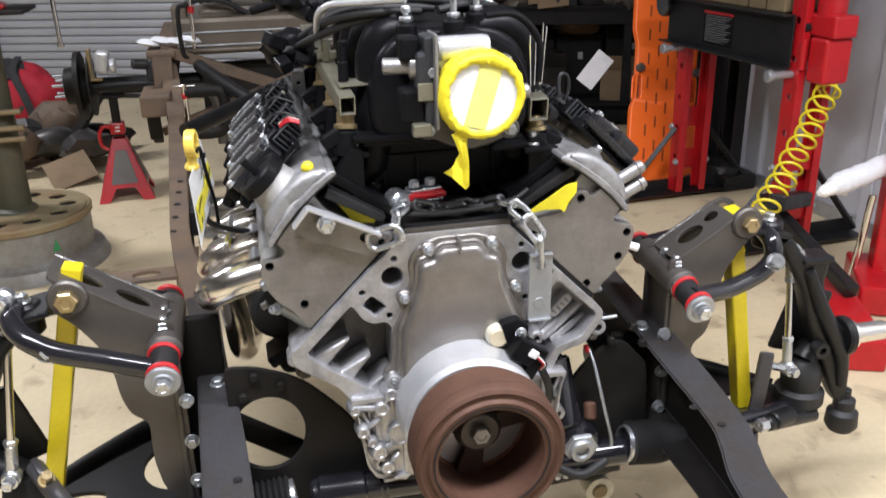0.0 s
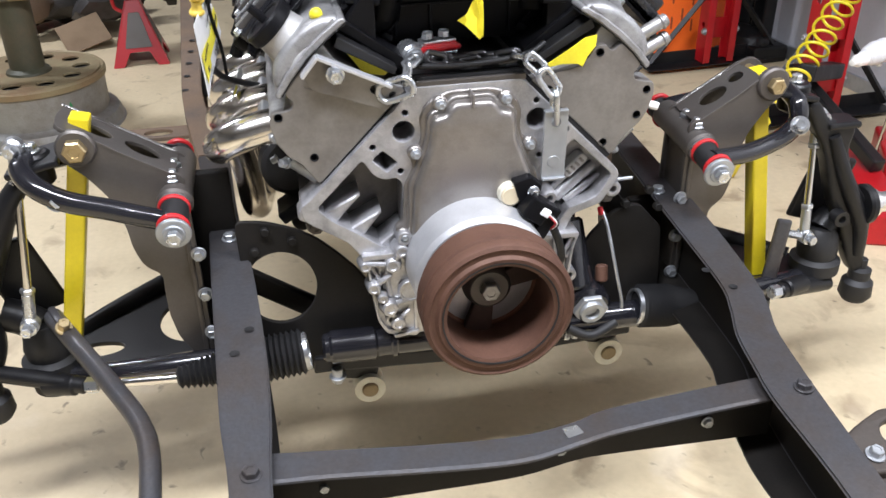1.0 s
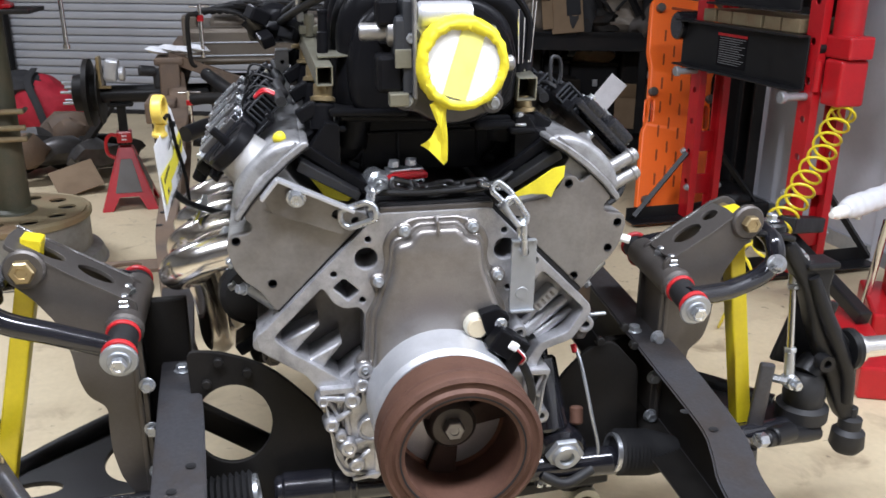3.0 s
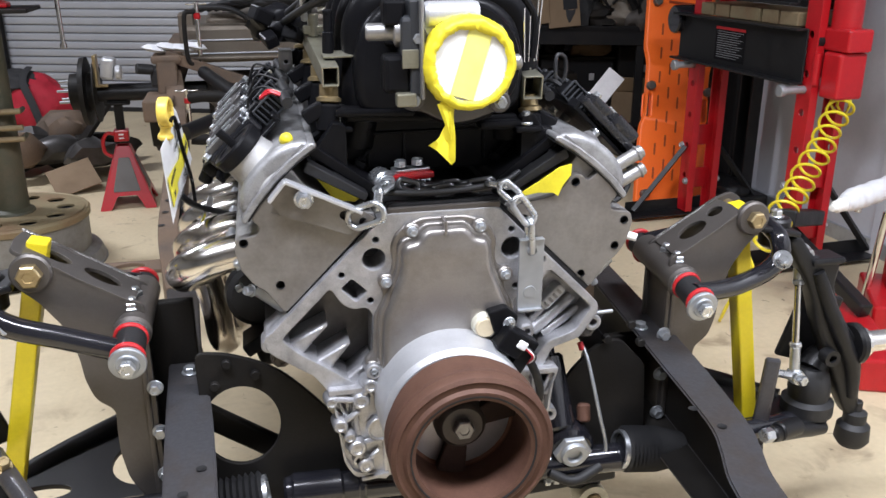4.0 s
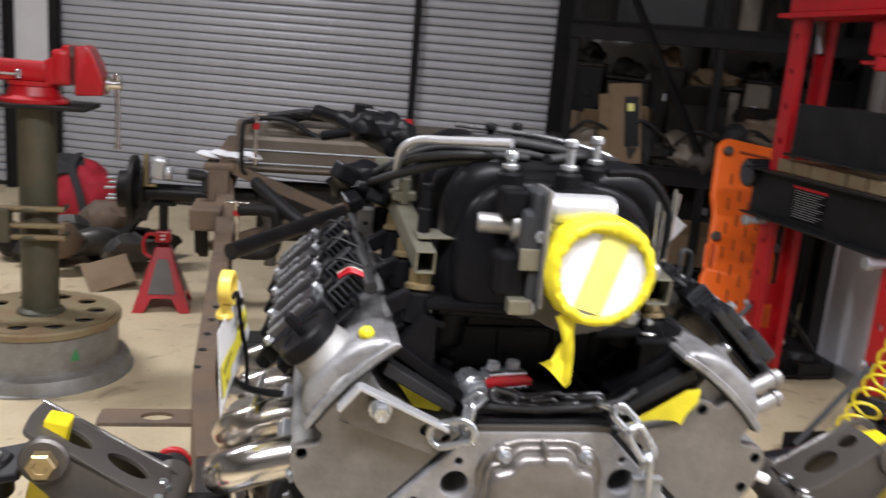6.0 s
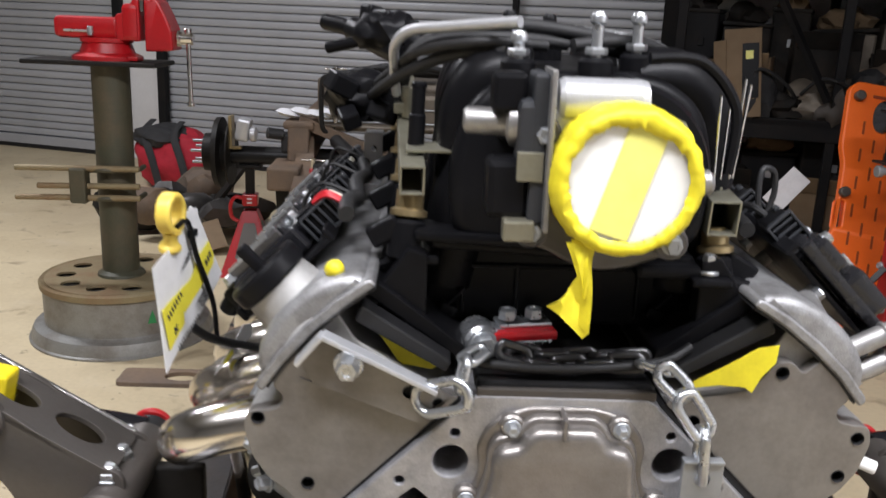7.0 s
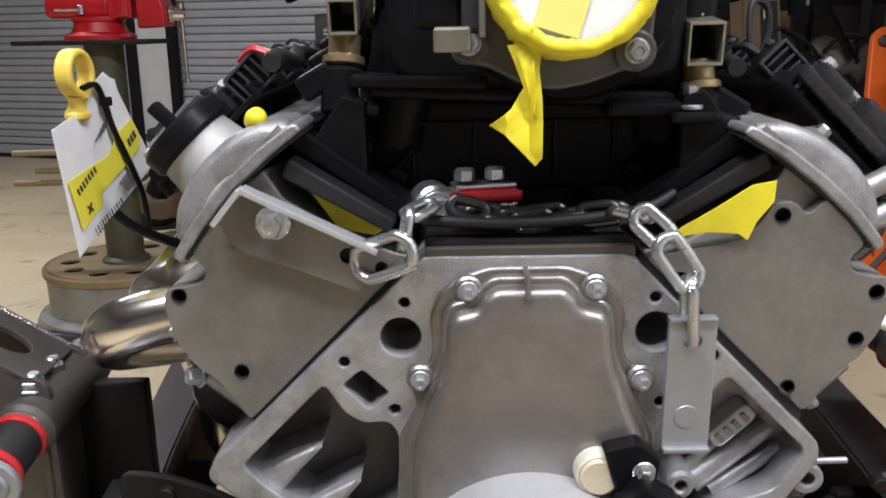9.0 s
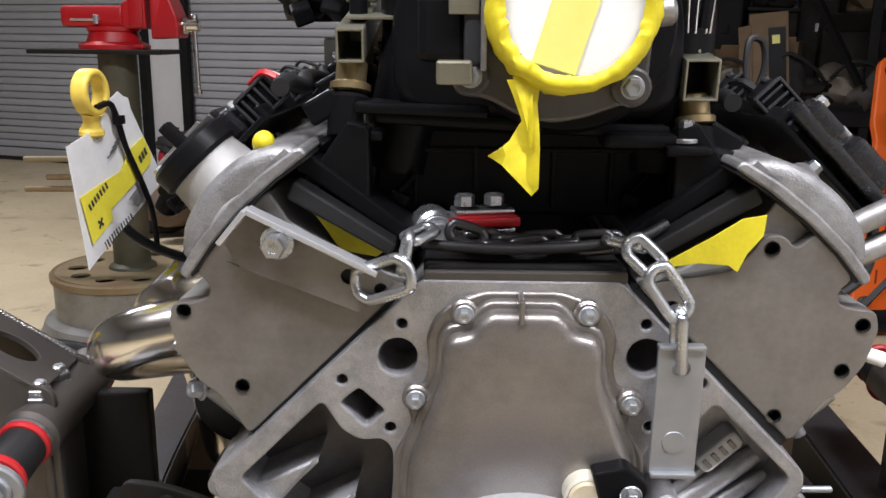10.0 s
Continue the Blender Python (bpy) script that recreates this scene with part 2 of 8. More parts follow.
def box(c, s, b=0.002, rot=(0, 0, 0), seg=2):
    bm = nb()
    bmesh.ops.create_cube(bm, size=1.0, matrix=Matrix.Diagonal((*s, 1)))
    if b > 0:
        bmesh.ops.bevel(bm, geom=list(bm.edges), offset=min(b, min(s) * 0.45), segments=seg, affect="EDGES", profile=0.5)
    return moved(bm, pose(*c, *rot))


def frame_of(p0, p1):
    a = Vector(p1) - Vector(p0)
    return Matrix.Translation(p0) @ a.to_track_quat("Z", "Y").to_matrix().to_4x4(), a.length


def lathe(profile, p0=(0, 0, 0), p1=(0, 0, 1), n=32):
    """Turns (radius, height) pairs about the line from p0 towards p1."""
    m, _ = frame_of(p0, p1)
    bm = nb()
    rings = []
    for r, h in profile:
        if r < 1e-6:
            rings.append([bm.verts.new((0, 0, h))])
        else:
            rings.append([bm.verts.new((r * math.cos(2 * math.pi * i / n), r * math.sin(2 * math.pi * i / n), h)) for i in range(n)])
    for a, b in zip(rings, rings[1:]):
        if len(a) == 1 and len(b) == 1:
            continue
        for i in range(n):
            j = (i + 1) % n
            if len(a) == 1:
                bm.faces.new((a[0], b[i], b[j]))
            elif len(b) == 1:
                bm.faces.new((a[i], a[j], b[0]))
            else:
                bm.faces.new((a[i], a[j], b[j], b[i]))
    bmesh.ops.recalc_face_normals(bm, faces=bm.faces)
    return moved(bm, m)


def rod(p0, p1, r, n=20, b=0.0012, r1=None):
    """A cylinder with broken edges."""
    _, l = frame_of(p0, p1)
    e = r if r1 is None else r1
    b = min(b, r * 0.4, l * 0.4)
    return lathe([(0, 0), (r - b, 0), (r, b), (e, l - b), (e - b, l), (0, l)], p0, p1, n)


def pipe(p0, p1, r, inner, n=24):
    _, l = frame_of(p0, p1)
    return lathe([(inner, 0), (r, 0), (r, l), (inner, l), (inner, 0)], p0, p1, n)


def smooth_line(pts, steps=6, closed=False):
    """Catmull-Rom through the points."""
    pts = [Vector(p) for p in pts]
    out, n = [], len(pts)
    for i in range(n if closed else n - 1):
        if closed:
            a, b, c, d = (pts[(i + k) % n] for k in (-1, 0, 1, 2))
        else:
            a, b, c, d = pts[max(i - 1, 0)], pts[i], pts[i + 1], pts[min(i + 2, n - 1)]
        for k in range(steps):
            t = k / steps
            out.append(0.5 * (2 * b + (c - a) * t + (2 * a - 5 * b + 4 * c - d) * t * t + (3 * b - a - 3 * c + d) * t ** 3))
    if not closed:
        out.append(pts[-1])
    return out


def sweep(pts, r, n=12, steps=6, closed=False, flat=1.0):
    """A tube along a smooth line; r is a radius or a function of 0..1."""
    line = smooth_line(pts, steps, closed) if steps > 0 else [Vector(p) for p in pts]
    bm, rings, count = nb(), [], len(line)
    up = Vector((0.013, 0.021, 1))
    for i, p in enumerate(line):
        q = line[(i + 1) % count] if closed else line[min(i + 1, count - 1)]
        o = line[i - 1] if closed else line[max(i - 1, 0)]
        t = (q - o).normalized()
        if i == 0:
            side = t.cross(up).normalized() if abs(t.dot(up)) < 0.98 else t.cross(Vector((1, 0, 0))).normalized()
        side = (side - t * side.dot(t)).normalized()
        nrm = t.cross(side)
        rad = r(i / max(count - 1, 1)) if callable(r) else r
        rings.append([bm.verts.new(p + side * rad * math.cos(2 * math.pi * k / n) + nrm * rad * flat * math.sin(2 * math.pi * k / n)) for k in range(n)])
    pairs = list(zip(rings, rings[1:])) + ([(rings[-1], rings[0])] if closed else [])
    for a, b in pairs:
        for k in range(n):
            j = (k + 1) % n
            bm.faces.new((a[k], a[j], b[j], b[k]))
    if not closed:
        bm.faces.new(rings[0][::-1])
        bm.faces.new(rings[-1])
    bmesh.ops.recalc_face_normals(bm, faces=bm.faces)
    return bm


def circle(cx, cz, r, n=24, sx=1.0, sz=1.0):
    return [(cx + r * sx * math.cos(2 * math.pi * i / n), cz + r * sz * math.sin(2 * math.pi * i / n)) for i in range(n)]


def mirrored(half):
    """A closed outline from its right half, given top to bottom."""
    return list(half) + [(-x, z) for x, z in reversed(half)]


def rounded(pts, r, n=4):
    """A polygon with its corners rounded."""
    out, count = [], len(pts)
    for i in range(count):
        p, a, b = Vector(pts[i]), Vector(pts[i - 1]), Vector(pts[(i + 1) % count])
        u, v = (a - p), (b - p)
        k = min(r, u.length * 0.45, v.length * 0.45)
        s, e = p + u.normalized() * k, p + v.normalized() * k
        for j in range(n + 1):
            t = j / n
            out.append(tuple((1 - t) ** 2 * s + 2 * t * (1 - t) * p + t * t * e))
    return out


def plate(loops, y0, y1, b=0.0015, seg=2):
    """A flat piece in the x-z plane from y0 to y1: the first loop is its outline, the others go through it."""
    cu = bpy.data.curves.new("tmp", "CURVE")
    cu.dimensions, cu.fill_mode = "2D", "BOTH"
    cu.extrude = max((y1 - y0) / 2 - b, 0.0001)
    cu.bevel_depth, cu.bevel_resolution, cu.offset = b, seg - 1, -b
    for lp in loops:
        sp = cu.splines.new("POLY")
        sp.points.add(len(lp) - 1)
        for p, (x, z) in zip(sp.points, lp):
            p.co = (x, z, 0, 1)
        sp.use_cyclic_u = True
    ob = bpy.data.objects.new("tmp", cu)
    me = bpy.data.meshes.new_from_object(ob)
    bm = nb()
    bm.from_mesh(me)
    bpy.data.meshes.remove(me)
    bpy.data.objects.remove(ob)
    bpy.data.curves.remove(cu)
    bmesh.ops.remove_doubles(bm, verts=bm.verts, dist=1e-6)
    bm.normal_update()
    if b < 0.004:
        for e in bm.edges:
            if len(e.link_faces) == 2 and abs(abs(e.link_faces[0].normal.z) - abs(e.link_faces[1].normal.z)) > 0.01 and max(abs(f.normal.z) for f in e.link_faces) > 0.999:
                e.smooth = False
    return moved(bm, pose(0, (y0 + y1) / 2, 0, 90, 0, 0))


def hexbolt(p0, way, r, h, washer=1.35, shank=0.0):
    """A flanged hexagon head whose seat is at p0 and that points along way."""
    p0, way = Vector(p0), Vector(way).normalized()
    parts = []
    if washer:
        parts.append(rod(p0, p0 + way * h * 0.28, r * washer, 20, 0.0008))
    head = lathe([(0, 0), (r, 0), (r, h * 0.85), (r * 0.86, h), (r * 0.5, h), (r * 0.45, h * 0.9), (0, h * 0.9)], p0 + way * h * 0.25, p0 + way, 6)
    parts.append(head)
    if shank:
        parts.append(rod(p0 + way * h, p0 + way * (h + shank), r * 0.55, 12))
    return join(*parts)


def part(name, bm, material, parent=None, label="", sharp=38):
    """One mesh object, under a thing or a part."""
    me = bpy.data.meshes.new(name)
    for f in bm.faces:
        f.smooth = True
    lim = radians(sharp)
    for f in bm.faces:
        f.tag = False
    for e in bm.edges:
        if len(e.link_faces) == 2:
            turn = e.calc_face_angle(0)
            a, b = sorted(f.calc_area() for f in e.link_faces)
            if turn > lim or (turn > 0.05 and sharp < 50 and b > 4 * a):
                e.smooth = False
    bm.to_mesh(me)
    bm.free()
    me.materials.append(material)
    ob = new(name, me)
    if parent is not None:
        ob.parent = parent
    if label:
        ob["label"] = label
    return ob


def thing(name, label, category, m=None, group="", kind=""):
    """An empty at the base of a thing with parts."""
    ob = new(name)
    ob.empty_display_size = 0.05
    if m is not None:
        ob.matrix_world = m
    return tagged(ob, label, category, group, kind)


def single(name, bm, material, label, category, group="", kind="", m=None):
    ob = part(name, bm, material)
    if m is not None:
        ob.matrix_world = m
    return tagged(ob, label, category, group, kind)


def shared(name, me_ob, parent, m):
    """Another object on the mesh of one that stands already."""
    ob = new(name, me_ob.data)
    ob.parent = parent
    ob.matrix_basis = m
    if "label" in me_ob:
        ob["label"] = me_ob["label"]
    return ob


def lumpy(c, s, seed, n=2, amp=0.12):
    """A soft uneven body."""
    bm = nb()
    bmesh.ops.create_icosphere(bm, subdivisions=n + 1, radius=1.0)
    for v in bm.verts:
        k = noise.noise(v.co * 1.7 + Vector((seed, seed * 0.7, 0))) * amp + noise.noise(v.co * 4.5 + Vector((0, seed, 3))) * amp * 0.4
        v.co *= 1 + k
        v.co = Vector((v.co.x * s[0], v.co.y * s[1], max(v.co.z, -0.82) * s[2]))
    return moved(bm, pose(*c))


# ---- room ----
room_turn = -math.degrees(math.atan(0.341))
WALL_M = pose(-3.5645, 5.9807, 0, 0, 0, room_turn)  # along the wall with the roll-up doors: x along it, y out of the room


def wall_place(x, y, z=0.0):
    return WALL_M @ Vector((x, y, z))


floor_ob = part("floor", box((0, 1.2, -0.06), (16, 16, 0.12), 0), FLOOR)
tagged(floor_ob, "stained tan concrete workshop floor", "floor", kind="structure")
ceil_ob = part("ceiling", box((0, 1.2, 3.26), (16, 16, 0.12), 0), CEILING)
tagged(ceil_ob, "plain pale workshop ceiling", "ceiling", kind="structure")

# wall with the doors: openings from -1.2 to 1.42, and from 1.83 to 5.10 along it
wall_n = thing("wall_north", "pale metal wall with two roll-up doors", "wall", WALL_M, kind="structure")
part("post", box((1.635, 0.06, 1.5), (0.33, 0.16, 3.0), 0.006), WALL, wall_n, "white steel post between the doors")
part("lintel", box((1.9, 0.1, 2.9), (6.5, 0.1, 0.6), 0), WALL, wall_n)
part("wall_panel", box((6.7, 0.1, 1.6), (3.1, 0.12, 3.2), 0), WALL, wall_n)
part("wall_panel", box((-2.6, 0.1, 1.6), (2.8, 0.12, 3.2), 0), WALL, wall_n)
for x in (1.812, 1.475):
    part("door_track", join(box((x, -0.05, 1.4), (0.06, 0.05, 2.8), 0.003), *[rod((x, -0.078, 0.2 + 0.28 * k), (x, -0.072, 0.2 + 0.28 * k), 0.009, 8) for k in range(9)]), SHELF_DARK, wall_n, "dark steel door guide with bolts")


part("door_track", box((5.155, -0.05, 1.4), (0.115, 0.06, 2.8), 0.003), SHELF_DARK, wall_n, "dark steel door guide")


def roll_up_door(number, x0, x1, label):
    d = thing("door_%d" % number, label, "roll-up door", WALL_M, kind="structure")
    pitch, w = 0.0525, x1 - x0
    prof = [(0.004, 0.0), (-0.010, 0.004), (-0.012, 0.010), (-0.012, 0.040), (-0.009, 0.046), (0.004, 0.0505)]
    bm = nb()
    a = [bm.verts.new((-w / 2, y, z)) for y, z in prof]
    b = [bm.verts.new((w / 2, y, z)) for y, z in prof]
    for i in range(len(prof) - 1):
        bm.faces.new((a[i], b[i], b[i + 1], a[i + 1]))
    first = part("slat", bm, DOOR, d, sharp=60)
    first.matrix_basis = pose((x0 + x1) / 2, 0.02, 0.10)
    for k in range(1, 50):
        shared("slat", first, d, pose((x0 + x1) / 2, 0.02, 0.10 + pitch * k))
    part("bottom_rail", box(((x0 + x1) / 2, 0.015, 0.062), (w, 0.05, 0.065), 0.004), DOOR, d)
    part("rubber_seal", box(((x0 + x1) / 2, 0.015, 0.013), (w, 0.045, 0.03), 0.004), BLACK_RUBBER, d)
    part("door_back", box(((x0 + x1) / 2, 0.06, 1.4), (w, 0.02, 2.8), 0), SHELF_DARK, d)
    return d


roll_up_door(1, -1.2, 1.43, "closed grey roll-up steel door with narrow ribs")
roll_up_door(2, 1.82, 5.10, "wide closed grey roll-up steel door with ribs")
part("wind_strut", box((4.242, -0.03, 1.4), (0.034, 0.05, 2.8), 0.003), SHELF_DARK, wall_n, "dark upright strut on the door")

# right-hand wall, square to the doors, and the two that close the place behind the camera
right_m = wall_place(7.4, 0)
wall_e = part("wall_east", box((0, -4.0, 1.6), (0.12, 12.0, 3.2), 0), WALL)
wall_e.matrix_world = pose(*right_m, 0, 0, room_turn)
tagged(wall_e, "white panelled workshop wall behind the press", "wall", kind="structure")
for k in range(6):
    seam = part("trim", box((-0.066, -0.4 - 1.22 * k, 1.6), (0.012, 0.05, 3.2), 0.003), WALL)
    seam.matrix_world = pose(*right_m, 0, 0, room_turn)
    tagged(seam, "white batten over a wall panel joint", "trim", kind="structure")
for z in (0.72, 1.32):
    girt = part("trim", box((-0.075, -4.0, z), (0.03, 11.0, 0.05), 0.004), ZINC_DULL)
    girt.matrix_world = pose(*right_m, 0, 0, room_turn)
    tagged(girt, "grey steel rail along the white wall", "trim", kind="structure")
wall_s = tagged(part("wall_south", box((0, -4.6, 1.6), (14, 0.12, 3.2), 0), CEILING), "plain pale workshop wall", "wall", kind="structure")
wall_w = tagged(part("wall_west", box((-5.2, 1, 1.6), (0.12, 14, 3.2), 0), CEILING), "plain pale workshop wall", "wall", kind="structure")

# ---- engine: x to the right, y along the crankshaft to the rear, z up; y = 0 is the front face of the block ----
ENGINE_M = pose(-0.0019, -0.0186, 0.4826, 0.27, -0.37, -0.79)
engine = thing("engine", "bare aluminium V8 engine with black intake, no accessories", "engine", ENGINE_M)
R2 = math.sqrt(0.5)
DECK = 0.2347


def bank(u, v, side):
    """From the head's own plane (u outwards along the deck, v up from it) to x and z."""
    V = v + DECK - 0.001
    u += 0.007
    return side * (u + V) * R2, (V - u) * R2


def bank_loop(pts, side):
    out = [bank(u, v, side) for u, v in pts]
    return out if side > 0 else out[::-1]


def bank_p(u, v, y, side):
    x, z = bank(u, v, side)
    return (x, y, z)


# block
FACE_Y = -0.008
left_edge = [(-0.076, 0.267), (-0.232, 0.1135), (-0.244, 0.106), (-0.241, 0.086), (-0.231, 0.077), (-0.181, 0.042), (-0.167, 0.022), (-0.158, 0.000), (-0.152, -0.050), (-0.146, -0.092), (-0.132, -0.116), (-0.090, -0.130)]
right_edge = [(0.074, 0.2665), (0.2235, 0.1135), (0.2245, 0.099), (0.199, 0.062), (0.158, 0.049), (0.142, 0.016), (0.150, -0.030), (0.152, -0.052), (0.146, -0.092), (0.132, -0.116), (0.090, -0.130)]
outline = rounded(right_edge + left_edge[::-1], 0.006)
pocket_l = [(-0.153, 0.1685), (-0.2205, 0.1015), (-0.199, 0.0790), (-0.1580, 0.0500), (-0.1220, 0.0215), (-0.100, 0.030), (-0.098, 0.1280), (-0.106, 0.1375), (-0.1240, 0.1355), (-0.1385, 0.1445), (-0.1455, 0.1560)]
pocket_r = [(0.150, 0.171), (0.2140, 0.1080), (0.192, 0.0740), (0.150, 0.0600), (0.128, 0.0300), (0.100, 0.030), (0.098, 0.128), (0.106, 0.138), (0.128, 0.142)]
square_l = [(-0.1390, 0.1672), (-0.1240, 0.1800), (-0.1038, 0.1608), (-0.1190, 0.1470)]
square_r = [(-x, z) for x, z in square_l][::-1]
loops = [outline, rounded(pocket_l, 0.007), rounded(pocket_r, 0.007), rounded(square_l, 0.004), rounded(square_r, 0.004), circle(-0.0937, 0.2055, 0.0150, 32), circle(0.0952, 0.2068, 0.0150, 32)]
loops += [circle(px, pz, 0.0042, 14) for px, pz in ((-0.0905, 0.232), (-0.1370, 0.186), (-0.1000, 0.147), (0.0938, 0.2332), (0.1385, 0.1866), (0.1005, 0.1506))]
front = plate(loops, FACE_Y, 0.05, 0.0018)
core = plate([rounded([(x * 0.992, z * 0.992) for x, z in right_edge + left_edge[::-1]], 0.01)], 0.048, 0.50, 0.004)
ribs = []
for a, b, w in (((-0.205, 0.0785), (-0.1575, 0.1150), 0.0135), ((-0.172, 0.0470), (-0.1285, 0.0850), 0.0140), ((-0.128, 0.0190), (-0.100, 0.0560), 0.0140)):
    d = (Vector(b) - Vector(a)).normalized()
    nrm = Vector((-d.y, d.x))
    ribs.append(plate([rounded([tuple(Vector(a) + nrm * w), tuple(Vector(b)), tuple(Vector(a) - nrm * w)], 0.003)], 0.002, 0.055, 0.003))
# right-hand pocket: a shallow floor with two thick diagonal ribs and a boss at their foot
ribs.append(plate([rounded([(0.148, 0.168), (0.2165, 0.108), (0.194, 0.072), (0.148, 0.058), (0.126, 0.028), (0.098, 0.028), (0.096, 0.135)][::-1], 0.006)], 0.034, 0.047, 0.002))
for a, b, r in (((0.120, 0.070), (0.172, 0.118), 0.0050), ((0.134, 0.068), (0.196, 0.112), 0.0095), ((0.150, 0.060), (0.206, 0.094), 0.0075)):
    ribs.append(sweep([(a[0], 0.020, a[1]), (b[0], 0.026, b[1])], lambda t, r=r: r * (1.15 - 0.35 * t), 12, 4))
block = part("block", front, ALU_BLOCK, engine, "bare cast aluminium cylinder block")
# Core darker than the face: the pockets' recess shade is put in its colour.
part("block_core", core, ALU_DARK, block, "rough casting behind the face, darkened for pocket shade")
for rib in ribs:
    part("stiffening_rib", rib, ALU_BLOCK, block, "", 60)
part("boss", lathe([(0, 0.012), (0.0048, 0.012), (0.0048, 0.001), (0.006, 0), (0.0095, 0), (0.0115, 0.004), (0.013, 0.04)], (0.1205, -0.006, 0.0775), (0.1205, 1, 0.0775), 24), ALU_BLOCK, block, "threaded boss at the foot of the ribs")
pad_turn = 44
part("casting_pad", moved(plate([rounded([(-0.021, -0.0085), (0.021, -0.0085), (0.021, 0.0085), (-0.021, 0.0085)], 0.007, 6)], 0.014, 0.036, 0.003), pose(0.1640, 0, 0.1180, 0, -pad_turn, 0)), ALU_BRIGHT, block, "raised casting pad with worn marks")
for k in range(4):
    part("cast_mark", moved(box((-0.0135 + 0.0085 * k, 0.0132, 0), (0.0042, 0.0022, 0.009), 0.001), pose(0.1640, 0, 0.1180, 0, -pad_turn, 0)), ALU_ROUGH, block)
# ears and bosses of the block
part("mount_ear", plate([circle(0.2195, 0.0805, 0.0125, 20), circle(0.2195, 0.0805, 0.0055, 14)], -0.004, 0.03, 0.002), ALU_BLOCK, block)
part("mount_ear", plate([circle(-0.238, 0.092, 0.0100, 18)], -0.005, 0.03, 0.002), ALU_BLOCK, block)
part("mount_ear", plate([circle(0.1585, -0.061, 0.0115, 20), circle(0.1585, -0.061, 0.0045, 12)], -0.006, 0.02, 0.002), ALU_BLOCK, block)
part("dowel_pin", rod((0.2270, 0.005, 0.092), (0.2520, 0.004, 0.093), 0.0028, 10), ZINC_DULL, block, "thin steel pin at the corner of the block")
# lower front corners of the block: a webbed casting with plugs and bolt seats
for sd in (-1, 1):
    corner = [(0.086, 0.030), (0.120, 0.024), (0.166, 0.024), (0.158, 0.000), (0.152, -0.050), (0.147, -0.092), (0.134, -0.117), (0.108, -0.122), (0.086, -0.128)]
    loop = [(sd * x, z) for x, z in corner][::-sd]
    web_a = [(0.138, 0.012), (0.155, 0.010), (0.152, -0.012), (0.141, -0.020)]
    web_b = [(0.137, 0.004), (0.138, -0.026), (0.150, -0.022), (0.148, -0.045), (0.136, -0.045)]
    part("corner_casting", plate([rounded(loop, 0.007)] + [rounded([(sd * x, z) for x, z in w][::-sd], 0.004) for w in (web_a, web_b)], -0.014, 0.045, 0.003), ALU_BLOCK, block, "webbed casting beside the crank cover")
    part("corner_rim", plate([rounded(loop, 0.007), rounded([(sd * (0.124 + (x - 0.124) * 0.86), -0.048 + (z + 0.048) * 0.88) for x, z in corner][::-sd], 0.006)], -0.020, -0.012, 0.0015), ALU_BLOCK, block)
    part("upright_rib", sweep([(sd * 0.128, -0.016, 0.020), (sd * 0.129, -0.017, -0.020), (sd * 0.126, -0.016, -0.050)], 0.0042, 8, 4), ALU_BLOCK, block)
    for x, z, r, y in ((0.0850, 0.0131, 0.0175, -0.024), (0.0950, -0.0426, 0.0185, -0.024)):
        part("core_plug", lathe([(0, 0.003), (r - 0.004, 0.003), (r - 0.003, 0.0005), (r - 0.001, 0), (r, 0.001), (r + 0.001, 0.012)], (sd * x, y, z), (sd * x, 1, z), 26), ALU_BLOCK, block)
    for x, z, r, y in ((0.1297, -0.0655, 0.0110, -0.026), (0.1252, -0.0895, 0.0100, -0.024), (0.1011, 0.0485, 0.0110, -0.026)):
        seat = part("bolt_seat", lathe([(0, 0.010), (r * 0.5, 0.010), (r * 0.5, 0.001), (r * 0.6, 0), (r - 0.001, 0), (r, 0.002), (r * 1.15, 0.03)], (sd * x, y, z), (sd * x, 1, z), 18), ALU_BLOCK, block)
    part("rib", sweep([(sd * 0.155, -0.012, 0.012), (sd * 0.138, -0.016, -0.024)], 0.0034, 8, 0), ALU_BLOCK, block)
    part("lower_ledge", box((sd * 0.104, -0.018, -0.119), (0.040, 0.012, 0.006), 0.002, (0, sd * 6, 0)), ALU_BLOCK, block)
# extra bosses and webs that roughen the left-hand corner
random.seed(12)
for x, z, r, y in ((-0.160, 0.006, 0.0085, -0.024), (-0.150, -0.030, 0.0100, -0.028), (-0.120, 0.004, 0.0120, -0.026), (-0.106, 0.028, 0.0105, -0.028), (-0.128, -0.066, 0.0125, -0.032), (-0.138, -0.048, 0.0080, -0.030), (-0.117, -0.096, 0.0110, -0.030)):
    part("cast_boss", lathe([(0, 0.002), (r * 0.45, 0.0015), (r * 0.55, 0), (r * 0.85, 0.0005), (r, 0.003), (r * 1.12, 0.012), (r * 1.3, 0.024)], (x, y, z), (x + random.uniform(-0.1, 0.1), 1, z), 16), ALU_BLOCK, block)
